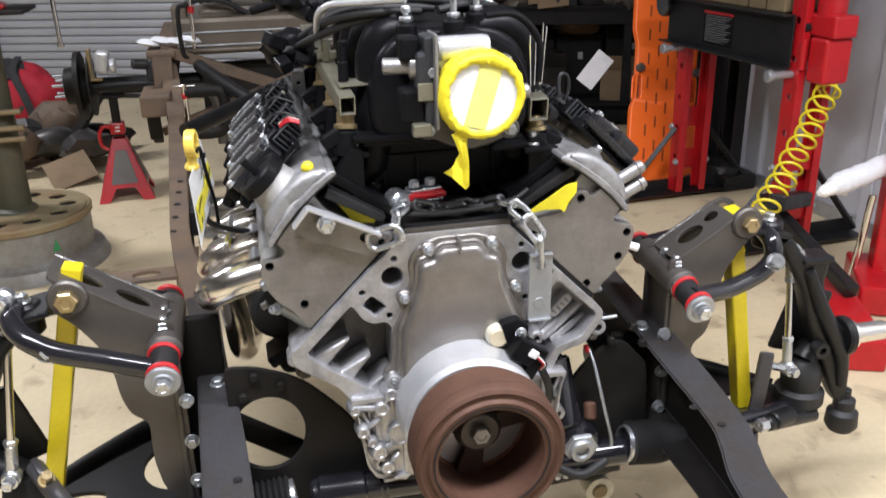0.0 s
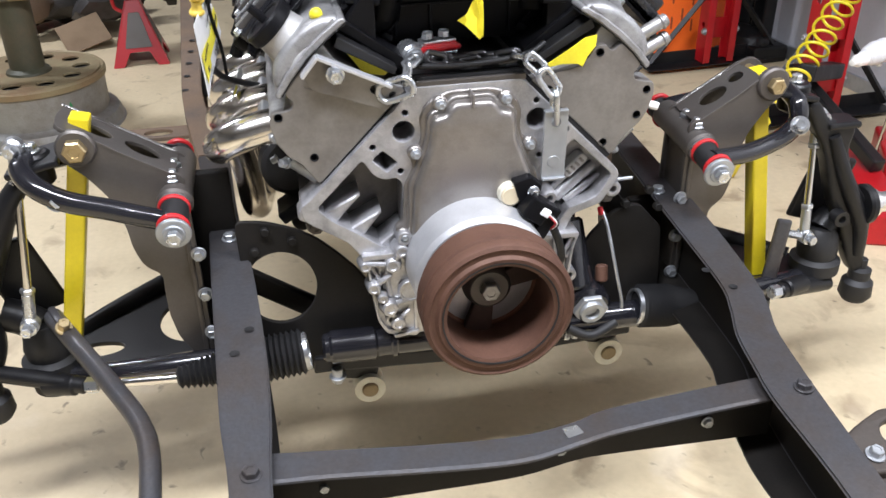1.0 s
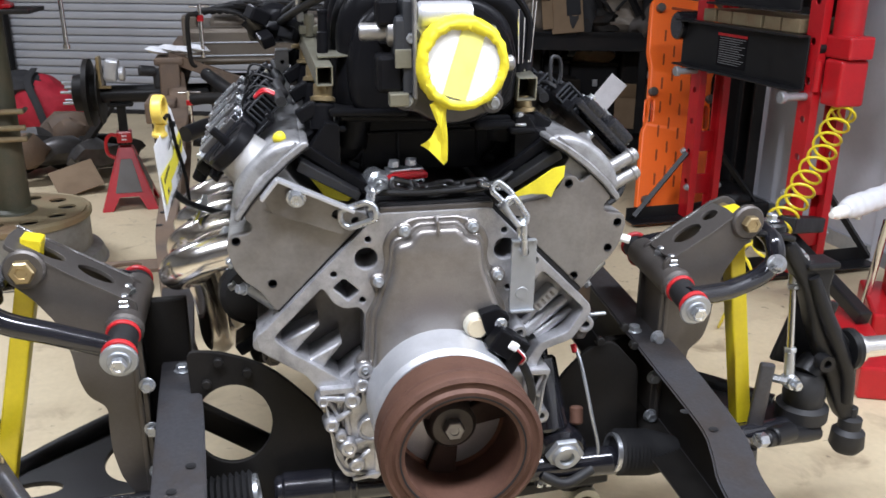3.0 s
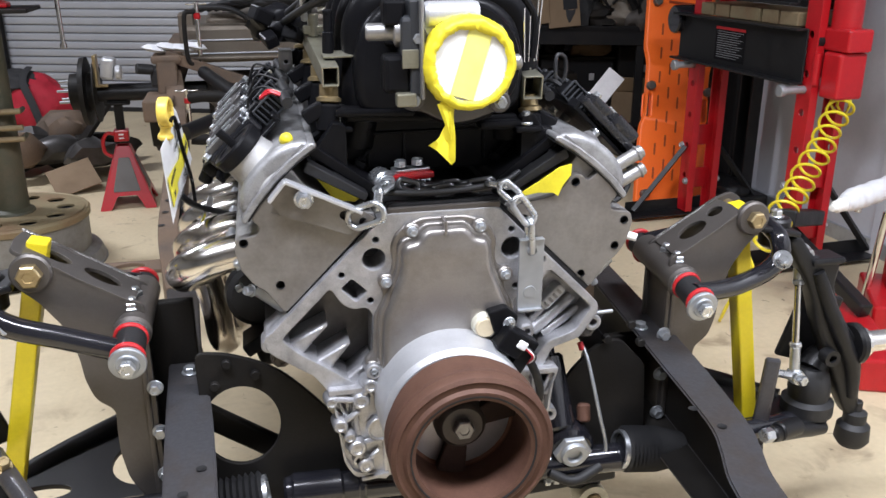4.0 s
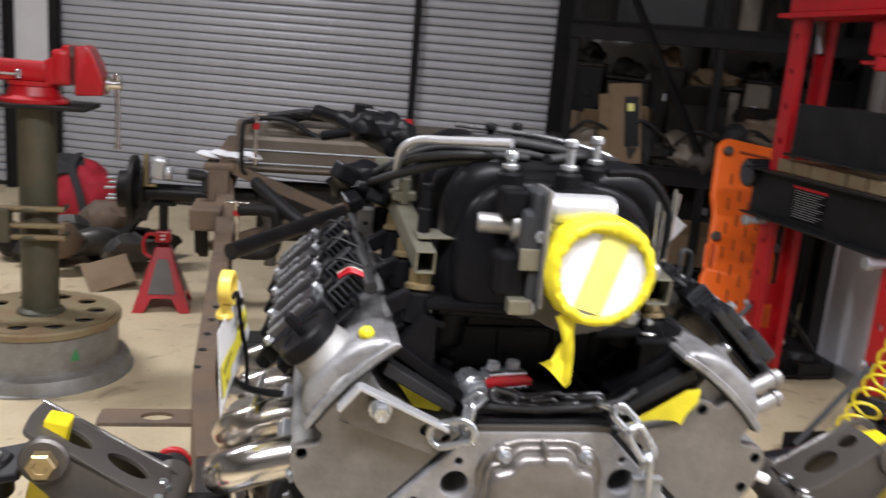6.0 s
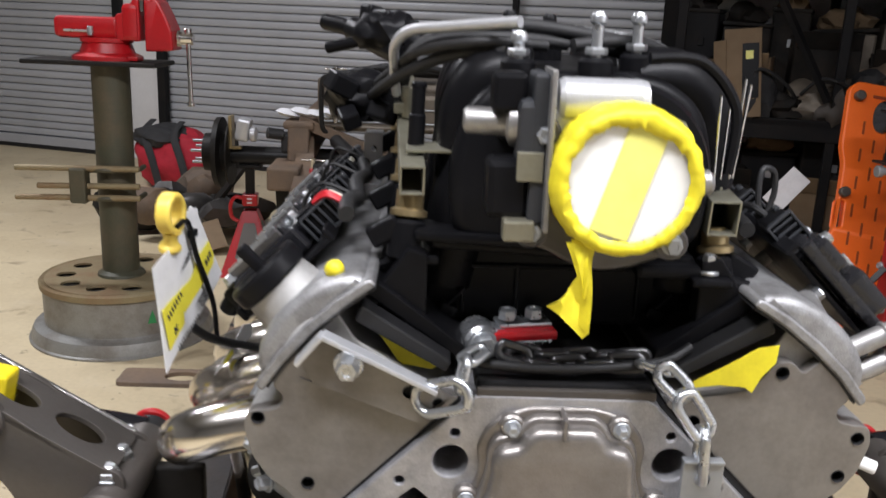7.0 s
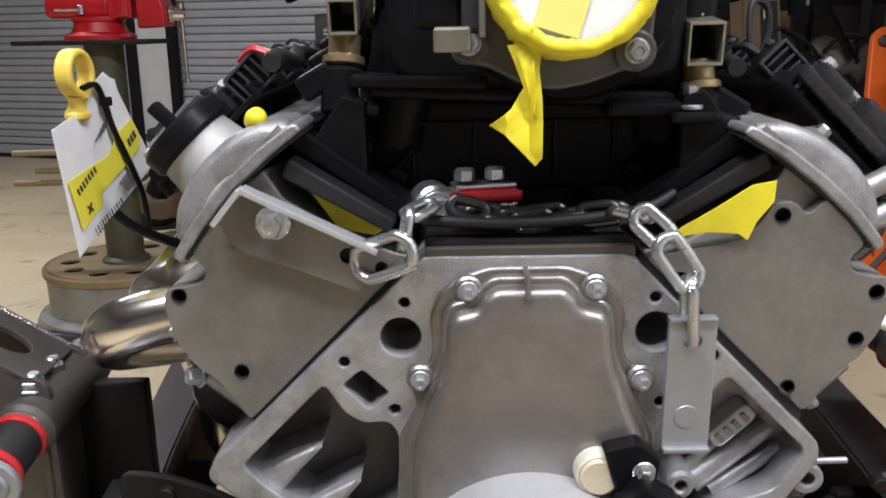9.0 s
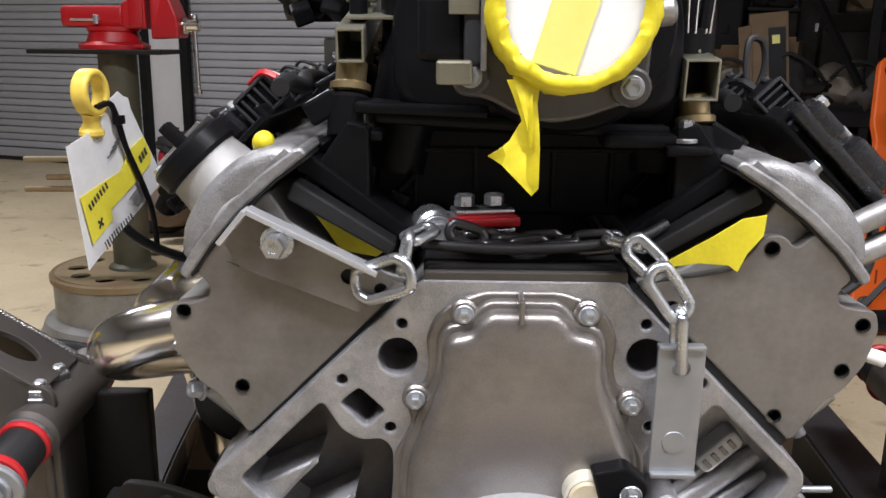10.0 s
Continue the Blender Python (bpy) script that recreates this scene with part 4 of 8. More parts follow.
for side in (-1, 1):
    for k in range(4):
        y = 0.10 + 0.095 * k
        w = 0.030 if side < 0 else 0.0
        part("runner", sweep([(side * 0.045 + 0.01, y, 0.520), (side * (0.090 - w * 0.5) + 0.01, y + 0.005, 0.520), (side * (0.118 - w) + 0.006, y + 0.01, 0.488), (side * (0.126 - w * 1.3) + 0.004, y + 0.012, 0.440), (side * (0.120 - w), y + 0.01, 0.395), (side * (0.118 - w * 0.5), y + 0.01, 0.335)], 0.034, 16, 5, False, 0.9), BLACK_PLASTIC, intake, "curved black intake runner")
        if side > 0:
            part("runner_rib", sweep([(side * 0.05 + 0.01, y - 0.046, 0.545), (side * (0.095 - w * 0.5) + 0.01, y - 0.044, 0.543), (side * (0.132 - w) + 0.006, y - 0.042, 0.505), (side * (0.138 - w * 1.2), y - 0.04, 0.45)], 0.005, 8), BLACK_PLASTIC, intake)
    # flange against the head, with an ear and a bolt in front
    a0, a1 = (side * 0.178, 0.346), (side * 0.080, 0.278)
    part("port_flange", plate([rounded([a0, a1, (side * 0.084, 0.296), (side * 0.165, 0.356)][::side], 0.003)], 0.030, 0.44, 0.002), BLACK_PLASTIC, intake)
    part("flange_lip", plate([rounded([(side * 0.178, 0.324), (side * 0.100, 0.280), (side * 0.095, 0.290), (side * 0.172, 0.338)][::side], 0.003)], 0.008, 0.034, 0.002), BLACK_RUBBER, intake, "dark flange lip")
    part("gusset", plate([rounded([(side * 0.118, 0.300), (side * 0.160, 0.344), (side * 0.135, 0.380), (side * 0.118, 0.375)][::side], 0.004)], 0.038, 0.060, 0.002), BLACK_PLASTIC, intake)
    ey, ez = (0.0640, -0.012) if side < 0 else (0.044, -0.020)
    part("bolt_ear", join(box((side * 0.126, ey, 0.379 + ez), (0.036, 0.034, 0.008), 0.003), sweep([(side * 0.144, ey, 0.378 + ez), (side * 0.170, ey + 0.007, 0.348), (side * 0.182, ey + 0.017, 0.330)], 0.006, 8)), BLACK_PLASTIC, intake)
    part("bolt", join(hexbolt((side * 0.126, ey, 0.384 + ez), (0, 0, 1), 0.0062, 0.014, 1.6), rod((side * 0.126, ey, 0.36 + ez), (side * 0.126, ey, 0.384 + ez), 0.005, 10)), ZINC, intake)
    for z, y, dx in ((0.335, 0.060, 0.010), (0.318, 0.050, 0.020)):
        part("clip", box((side * 0.128 + dx * side, y, z), (0.02, 0.008, 0.024), 0.002, (0, 20 * side, 0)), BLACK_PLASTIC, intake)
    # fuel rail: a square tube, open in front, on its injectors
    x, z = (-0.1335, 0.4357) if side < 0 else (0.1380, 0.411)
    rail_m = Matrix.Translation((x, 0.053, z)) @ pose(0, 0, 0, 7.0, 0, 2.7 if side < 0 else 0.0)
    rs = 0.80 if side < 0 else 1.0
    walls = [box((dx * rs, 0.20, dz * rs), (sx * (rs if sx > 0.003 else 1), 0.40, sz * (rs if sz > 0.003 else 1)), 0.0012) for dx, dz, sx, sz in ((-0.0125, 0, 0.0022, 0.032), (0.0125, 0, 0.0022, 0.032), (0, 0.0151, 0.0272, 0.0022), (0, -0.0151, 0.0272, 0.0022))]
    fr = part("fuel_rail", moved(join(*walls, box((0, 0.12, 0), (0.022 * rs, 0.01, 0.028 * rs), 0)), rail_m), TAN_ZINC, engine, "square zinc-plated fuel rail, open ended")
    part("rail_bracket", moved(box((-0.020 * side, 0.045, 0.018), (0.05, 0.03, 0.003), 0.001), rail_m), TAN_ZINC, fr)
    for k in range(4):
        p = rail_m @ Vector((0, 0.022 + 0.098 * k, -0.016))
        q, r = p + Vector((0.002 * side, -0.006, -0.028)), p + Vector((0.004 * side, -0.012, -0.060))
        inj = part("injector", join(rod(p, q, 0.0105, 16), rod(q + Vector((0, 0, 0.004)), r, 0.0165, 18, 0.003)), BLACK_PLASTIC, fr, "fuel injector")
        part("injector_collar", lathe([(0.010, 0), (0.0125, 0.001), (0.0125, 0.016), (0.0165, 0.018), (0.0165, 0.023), (0.012, 0.025)], p + Vector((0, 0, 0.001)), q, 18), GOLD_ZINC, inj, "brown zinc injector collar")
        part("injector_plug", box(tuple(q + Vector((0.020 * side, -0.004, -0.006))), (0.03, 0.018, 0.02), 0.003, (0, 30 * side, 0)), BLACK_PLASTIC, inj)
# fittings on the left fuel rail
part("rail_fitting", join(rod((-0.142, 0.22, 0.470), (-0.142, 0.22, 0.502), 0.0075, 18), box((-0.142, 0.22, 0.480), (0.03, 0.012, 0.012), 0.002)), TAN_ZINC, engine, "fuel rail fitting")
part("service_port", join(rod((-0.132, 0.10, 0.455), (-0.131, 0.10, 0.488), 0.0075, 16), rod((-0.131, 0.10, 0.486), (-0.130, 0.10, 0.512), 0.0060, 16), rod((-0.130, 0.10, 0.510), (-0.130, 0.10, 0.516), 0.0068, 16)), BLACK_PLASTIC, engine)
part("steel_bracket", join(plate([[(-0.193, 0.383), (-0.172, 0.383), (-0.172, 0.440), (-0.193, 0.440)], circle(-0.182, 0.424, 0.0035, 12)], 0.305, 0.309, 0.0006), box((-0.182, 0.322, 0.440), (0.020, 0.03, 0.004), 0.001), box((-0.182, 0.318, 0.384), (0.020, 0.02, 0.004), 0.001)), ALU_BRIGHT, engine, "small bright steel bracket")
for k, (dx, h) in enumerate(((0.0, 0.07), (0.007, 0.06), (0.016, 0.085), (0.02, 0.08))):
    part("hang_wire", rod((0.123 + dx, 0.05 + 0.004 * k, 0.446), (0.123 + dx * 1.2, 0.055, 0.446 + h), 0.0014, 8), CHROME, engine)

# throttle body with its drive
tb = part("throttle_body", join(
    lathe([(0.030, -0.058), (0.050, -0.058), (0.051, -0.03), (0.056, -0.024), (0.058, 0.0)], (0.0228, 0, 0.462), (0.0228, 1, 0.462), 40),
    plate([rounded([(-0.052, 0.404), (-0.030, 0.402), (-0.008, 0.390), (0.015, 0.385), (0.038, 0.389), (0.060, 0.397), (0.078, 0.402), (0.080, 0.422), (0.082, 0.462), (0.070, 0.486), (-0.036, 0.515), (-0.044, 0.500), (-0.040, 0.440), (-0.054, 0.424)], 0.008)], -0.030, 0.006, 0.003)), ALU_DARK, engine, "cast aluminium throttle body")
for x, z in ((-0.0413, 0.4175), (0.067, 0.4105), (-0.036, 0.491)):
    part("bolt_lug", rod((x, -0.038, z), (x, 0.0, z), 0.0135, 18, 0.002), ALU_DARK, tb)
    part("bolt", hexbolt((x, -0.038, z), (0, -1, 0), 0.0068, 0.008, 1.2), ZINC_DULL, tb)
part("shaft_boss", rod((0.072, -0.040, 0.458), (0.092, -0.040, 0.460), 0.0095, 18, 0.003), ALU_CAST, tb)
part("manifold_ring", lathe([(0.050, 0.0), (0.074, 0.0), (0.078, 0.01), (0.078, 0.055)], (0.028, 0, 0.452), (0.028, 1, 0.452), 48), BLACK_PLASTIC, intake)
motor = part("throttle_motor", join(lathe([(0, 0), (0.014, 0.0), (0.0165, 0.004), (0.0165, 0.060), (0.015, 0.066), (0, 0.066)], (-0.026, -0.026, 0.516), (1, -0.026, 0.516), 28), box((0.004, -0.020, 0.499), (0.066, 0.03, 0.02), 0.004)), ALU_BRIGHT, tb, "bright throttle motor housing")
part("motor_base", box((0.02, -0.012, 0.492), (0.11, 0.03, 0.022), 0.006), TAN_ZINC, tb)
part("gear_cover", join(box((-0.040, -0.026, 0.480), (0.012, 0.040, 0.112), 0.003), box((-0.048, -0.030, 0.492), (0.016, 0.032, 0.05), 0.006)), GREY_PLASTIC, tb, "grey throttle gear cover")
part("cover_rim", box((-0.033, -0.034, 0.480), (0.004, 0.046, 0.118), 0.001), ALU_CAST, tb)
part("drive_connector", box((-0.060, -0.022, 0.449), (0.034, 0.036, 0.046), 0.006), BLACK_PLASTIC, tb)
part("sensor_cap", box((-0.062, -0.02, 0.520), (0.026, 0.03, 0.03), 0.004), BLACK_PLASTIC, tb)
part("metal_clip", box((-0.046, -0.046, 0.468), (0.020, 0.004, 0.022), 0.001), TAN_ZINC, tb)
part("metal_clip", box((-0.052, -0.044, 0.420), (0.024, 0.016, 0.016), 0.002), TAN_ZINC, tb)
part("vacuum_pipe", join(rod((-0.052, -0.020, 0.497), (-0.094, -0.012, 0.497), 0.0105, 18, 0.002), lathe([(0.012, 0), (0.018, 0.003), (0.018, 0.012), (0.012, 0.014)], (-0.062, -0.018, 0.497), (-0.04, -0.022, 0.497), 20)), ALU_CAST, tb)

# top of the intake: steel pipe, studs, hoses, linkage
part("crossover_pipe", sweep([(-0.1545, 0.215, 0.495), (-0.156, 0.187, 0.522), (-0.154, 0.162, 0.546), (-0.138, 0.142, 0.559), (-0.11, 0.115, 0.563), (-0.048, 0.062, 0.5700)], 0.0050, 12, 8), ALU_BRIGHT, engine, "bright steel crossover pipe")
for x, y, z, h in ((-0.049, 0.052, 0.549, 0.010), (0.0135, 0.045, 0.552, 0.024), (0.0555, 0.085, 0.555, 0.022), (-0.045, 0.19, 0.560, 0.016), (0.0, 0.24, 0.560, 0.014)):
    far = y > 0.1
    part("stud", join(rod((x, y, z - 0.03), (x, y, z + h), 0.0046, 14), rod((x, y, z - 0.006), (x, y, z), 0.0095, 6, 0.001), lathe([(0, 0.004), (0.005, 0.004), (0.0072, 0.001), (0.0072, -0.004), (0.0046, -0.006)], (x, y, z + h), (x, y, z + h + 1), 14)), BLACK_PLASTIC if far else ZINC, engine, "black manifold stud" if far else "tall zinc manifold stud")
    part("stud_boss", rod((x, y, z - 0.075), (x, y, z - 0.008), 0.0145, 16, 0.003), BLACK_PLASTIC, intake)
part("fuel_line", sweep([(-0.070, 0.300, 0.566), (-0.02, 0.25, 0.566), (0.03, 0.20, 0.565), (0.077, 0.16, 0.5575), (0.100, 0.152, 0.548), (0.116, 0.152, 0.532), (0.12, 0.165, 0.515)], 0.0034, 10), ZINC, engine)
for pts in (((-0.195, 0.292, 0.482), (-0.16, 0.235, 0.515), (-0.12, 0.15, 0.548), (-0.06, 0.105, 0.556), (0.0, 0.11, 0.552)), ((-0.190, 0.285, 0.480), (-0.15, 0.18, 0.515), (-0.10, 0.115, 0.540), (-0.055, 0.085, 0.545)), ((-0.03, 0.12, 0.556), (0.02, 0.13, 0.552), (0.07, 0.135, 0.540), (0.115, 0.15, 0.520))):
    part("loom", sweep(pts, 0.0058, 10), BLACK_RUBBER, engine, "black corrugated wire loom")
part("loom_knot", join(lumpy((-0.192, 0.290, 0.482), (0.040, 0.034, 0.030), 3.1, 2, 0.35), box((-0.215, 0.262, 0.498), (0.030, 0.026, 0.022), 0.003, (10, 25, 30)), box((-0.170, 0.262, 0.470), (0.026, 0.030, 0.020), 0.003, (-20, 10, -25)), box((-0.205, 0.25, 0.465), (0.020, 0.034, 0.018), 0.003, (15, -20, 10))), BLACK_PLASTIC, engine, "bundle of black plugs and tape")
for k, pts in enumerate((((-0.15, 0.25, 0.50), (-0.13, 0.18, 0.545), (-0.06, 0.12, 0.566), (0.02, 0.11, 0.560), (0.10, 0.14, 0.545)), ((-0.17, 0.28, 0.49), (-0.14, 0.16, 0.535), (-0.08, 0.09, 0.552), (-0.02, 0.10, 0.55)), ((0.0, 0.08, 0.552), (0.06, 0.10, 0.556), (0.12, 0.14, 0.53), (0.15, 0.18, 0.49)))):
    part("hose", sweep(pts, (0.0065, 0.005, 0.006)[k], 10), BLACK_RUBBER, engine, "black rubber hose")
part("purge_valve", join(rod((-0.215, 0.41, 0.553), (-0.150, 0.30, 0.530), 0.015, 16, 0.003), rod((-0.255, 0.45, 0.560), (-0.215, 0.41, 0.553), 0.010, 14, 0.003), rod((-0.245, 0.39, 0.530), (-0.205, 0.375, 0.54), 0.007, 12), box((-0.165, 0.34, 0.560), (0.045, 0.04, 0.022), 0.004, (0, 20, 30)), box((-0.19, 0.36, 0.572), (0.022, 0.02, 0.018), 0.003, (0, 10, 40)), lumpy((-0.170, 0.330, 0.552), (0.034, 0.028, 0.024), 2.2, 2, 0.35), lumpy((-0.145, 0.315, 0.545), (0.022, 0.020, 0.020), 5.2, 2, 0.35)), BLACK_PLASTIC, engine, "black plastic purge valve with connectors")

# left exhaust header
header = part("exhaust_header", plate([rounded(bank_loop([(0.040, 0.050), (0.048, 0.052), (0.048, 0.118), (0.034, 0.120), (0.030, 0.105), (0.040, 0.09)], -1), 0.003)], 0.034, 0.44, 0.0015), ZINC_DULL, engine, "polished stainless exhaust header")
for k in range(4):
    y = 0.045 + 0.108 * k
    a = Vector(bank_p(0.044, 0.084, y, -1))
    part("primary_tube", sweep([(-0.250, y, 0.214), (-0.282, y - 0.003, 0.210), (-0.314, y - 0.002, 0.201), (-0.336, y + 0.012, 0.187), (-0.346, y + 0.045, 0.168), (-0.344, y + 0.12, 0.140), (-0.330, y + 0.25, 0.095), (-0.31, y + 0.36, 0.05)], 0.0242, 22, 7), STAINLESS, header, "mirror-bright curved exhaust tube", 60)
    part("port_bolt", hexbolt(a + Vector((-0.004, -0.03, 0.012)), (-0.7, 0, 0.7), 0.0052, 0.008), ZINC_DULL, header)
    part("port_bolt", hexbolt(a + Vector((-0.006, 0.012, -0.032)), (-0.7, 0, -0.3), 0.0052, 0.008), ZINC_DULL, header)
part("down_tube", sweep([(-0.330, 0.215, 0.185), (-0.333, 0.255, 0.120), (-0.322, 0.275, 0.040), (-0.318, 0.290, -0.020), (-0.312, 0.35, -0.052), (-0.295, 0.48, -0.050), (-0.285, 0.60, -0.02)], 0.0235, 20, 7), STAINLESS, header, "bright exhaust tube dropping beside the engine", 60)
part("down_tube", sweep([(-0.312, 0.300, 0.150), (-0.306, 0.335, 0.080), (-0.300, 0.350, 0.010), (-0.296, 0.40, -0.035), (-0.285, 0.56, -0.02)], 0.0235, 20, 7), STAINLESS, header, "bright exhaust tube dropping beside the engine", 60)
part("collector", sweep([(-0.300, 0.52, 0.04), (-0.28, 0.62, -0.02), (-0.26, 0.76, -0.07)], 0.04, 20), STAINLESS, header)
# right header, mostly out of sight
part("exhaust_header", join(*[sweep([bank_p(0.044, 0.08, 0.05 + 0.108 * k, 1), bank_p(0.075, 0.075, 0.05 + 0.108 * k, 1), bank_p(0.105, 0.03, 0.08 + 0.108 * k, 1), bank_p(0.10, -0.06, 0.16 + 0.08 * k, 1)], 0.021, 14) for k in range(1, 4)]), STAINLESS, engine, "stainless exhaust header")
part("spark_plug", join(rod(bank_p(0.040, 0.03, 0.05, 1), bank_p(0.075, 0.02, 0.04, 1), 0.006, 12), rod(bank_p(0.058, 0.025, 0.045, 1), bank_p(0.064, 0.024, 0.044, 1), 0.0095, 6)), ZINC_DULL, engine)
part("temperature_sensor", join(rod(bank_p(0.030, 0.098, 0.01, 1), bank_p(0.046, 0.108, 0.0, 1), 0.006, 12)), WHITE_CARD, engine, "white plastic sensor tip")
part("side_bracket", join(rod(bank_p(0.048, 0.010, 0.03, -1), bank_p(0.052, 0.060, 0.03, -1), 0.011, 14), hexbolt(bank_p(0.056, 0.062, 0.02, -1), (-0.6, -0.5, 0.2), 0.0065, 0.010)), ZINC_DULL, engine)
part("side_bracket", join(rod(bank_p(0.050, 0.008, 0.03, 1), bank_p(0.050, 0.062, 0.03, 1), 0.011, 14)), ZINC_DULL, engine)

# details of the intake: seams, clips and a low hose in front of the valley
part("front_seam", box((-0.004, 0.0905, 0.352), (0.226, 0.006, 0.004), 0.0015), BLACK_PLASTIC, intake)
for x in (-0.085, -0.035, 0.03, 0.078):
    part("front_rib", box((x, 0.0905, 0.330), (0.004, 0.006, 0.050), 0.0015), BLACK_PLASTIC, intake)
part("valley_hose", sweep([(-0.075, 0.006, 0.291), (-0.02, 0.004, 0.288), (0.04, 0.005, 0.290), (0.085, 0.008, 0.296), (0.11, 0.02, 0.305)], 0.0042, 10), BLACK_RUBBER, engine, "black hose lying in the valley")
part("valley_edge", box((0.002, -0.004, 0.2690), (0.152, 0.006, 0.009), 0.0015), PLATE, engine, "worn front edge of the valley plate")
for x, z in ((-0.098, 0.312), (0.094, 0.312)):
    part("wire_clip", join(box((x, 0.084, z), (0.016, 0.012, 0.010), 0.002, (0, 25, 0)), rod((x, 0.080, z + 0.006), (x + 0.014, 0.078, z + 0.022), 0.0025, 8)), BLACK_PLASTIC, intake)

# a few coloured wires at the left coil plugs
for k in range(4):
    part("thin_wire", sweep([bank_p(-0.157, 0.196, 0.085 + 0.008 * k, -1), bank_p(-0.150, 0.2075 + 0.002 * (k % 2), 0.090 + 0.008 * k, -1), bank_p(-0.134, 0.2100, 0.100 + 0.008 * k, -1)], 0.0023, 6), (WIRE_RED, WIRE_RED, CREAM, BLACK_RUBBER)[k], engine)

# ---- things on the engine ----
def on_engine(name, label, category, group=""):
    return thing(name, label, category, ENGINE_M, group)


# card over the throttle, held by yellow tape
cover_card = on_engine("throttle_cover", "white card taped over the throttle opening with yellow tape", "dust cover")
TC = Vector((0.0228, -0.0655, 0.4620))
part("card", lathe([(0, -0.0015), (0.044, -0.0015), (0.046, 0.0), (0.046, 0.004), (0, 0.004)], TC, TC + Vector((0, 1, 0)), 48), WHITE_CARD, cover_card)
tilt = 17
stripe = [(-0.0145, -0.0405), (0.0145, -0.0405), (0.0145, 0.0405), (-0.0145, 0.0405)]
part("tape_stripe", moved(plate([stripe], -0.0012, 0.0, 0.0003), Matrix.Translation(TC + Vector((0, -0.0016, 0))) @ pose(0, 0, 0, 0, tilt, 0)), TAPE_PALE, cover_card, "band of yellow tape across the card")
ring = nb()
n, rows = 120, [(0.0430, -0.0035), (0.0455, -0.0062), (0.0492, -0.0070), (0.0525, -0.0050), (0.0550, 0.0010), (0.0560, 0.0120), (0.0560, 0.0240), (0.0545, 0.0340)]
vs = []
for j, (r, h) in enumerate(rows):
    line = []
    for i in range(n):
        a = 2 * math.pi * i / n
        wob = noise.noise(Vector((math.cos(a) * 5, math.sin(a) * 5, j * 0.55)))
        fold = noise.noise(Vector((math.cos(a) * 13, math.sin(a) * 13, 4 + j * 0.4)))
        fine = noise.noise(Vector((math.cos(a) * 34, math.sin(a) * 34, 9 + j * 0.25)))
        rr = r + 0.0022 * wob + 0.0013 * fold + 0.0008 * fine + (0.0045 * max(0, math.cos(a - radians(75))) ** 6 if j < 2 else 0) * -1
        line.append(ring.verts.new((TC.x + rr * math.cos(a), TC.y + h + 0.0016 * fold, TC.z + rr * math.sin(a))))
    vs.append(line)
for a, b in zip(vs, vs[1:]):
    for i in range(n):
        j = (i + 1) % n
        ring.faces.new((a[i], b[i], b[j], a[j]))
bmesh.ops.recalc_face_normals(ring, faces=ring.faces)
part("tape_band", ring, TAPE, cover_card, "crumpled yellow tape round the rim", 55)


def ribbon(line, widths, side, thick=0.0006, wave=0.0):
    """A strip of tape along a line."""
    bm, rows = nb(), []
    pts = smooth_line(line, 6)
    m = len(pts) - 1
    for i, p in enumerate(pts):
        t = i / m * (len(widths) - 1)
        k = min(int(t), len(widths) - 2)
        w = widths[k] * (1 - (t - k)) + widths[k + 1] * (t - k)
        sd = Vector(side).normalized()
        rows.append([bm.verts.new(p + sd * (w * (q / 4 - 0.5)) + Vector((0, wave * math.sin(q * 1.7 + i * 0.5), 0))) for q in range(5)])
    for a, b in zip(rows, rows[1:]):
        for q in range(4):
            bm.faces.new((a[q], a[q + 1], b[q + 1], b[q]))
    bmesh.ops.recalc_face_normals(bm, faces=bm.faces)
    bmesh.ops.solidify(bm, geom=list(bm.faces), thickness=thick)
    return bm


tail_shift = Vector((-0.0035, 0.004, 0.0110))
tail = plate([[(-0.0149, 0.4054), (0.0075, 0.4060), (0.0053, 0.3899), (0.0070, 0.3750), (0.0078, 0.3603), (0.0078, 0.3347), (0.0035, 0.3290), (-0.0076, 0.3411), (-0.0170, 0.3510), (-0.0262, 0.3567), (-0.0123, 0.3666), (-0.0045, 0.3793), (-0.0100, 0.394)]], -0.0683, -0.0678, 0.0001, 1)
bmesh.ops.triangulate(tail, faces=tail.faces)
bmesh.ops.subdivide_edges(tail, edges=[e for e in tail.edges if e.calc_length() > 0.006], cuts=2)
bmesh.ops.triangulate(tail, faces=tail.faces)
for v in tail.verts:
    k = (0.40 - v.co.z)
    v.co.y += 0.0030 * math.sin(v.co.x * 260 + v.co.z * 60) * min(1, k * 40) + 0.25 * (v.co.x + 0.004) * math.sin(k * 40) + 0.0015 * noise.noise(v.co * 140)
part("tape_tail", moved(tail, Matrix.Translation(tail_shift)), TAPE, cover_card, "loose twisted end of yellow tape", 50)
part("tape_crease", moved(ribbon([(-0.003, -0.066, 0.408), (-0.002, -0.071, 0.392), (0.001, -0.070, 0.376), (0.002, -0.068, 0.362)], [0.016, 0.008, 0.005, 0.002], (1, 0.1, 0.1), wave=0.001), Matrix.Translation(tail_shift)), TAPE, cover_card)

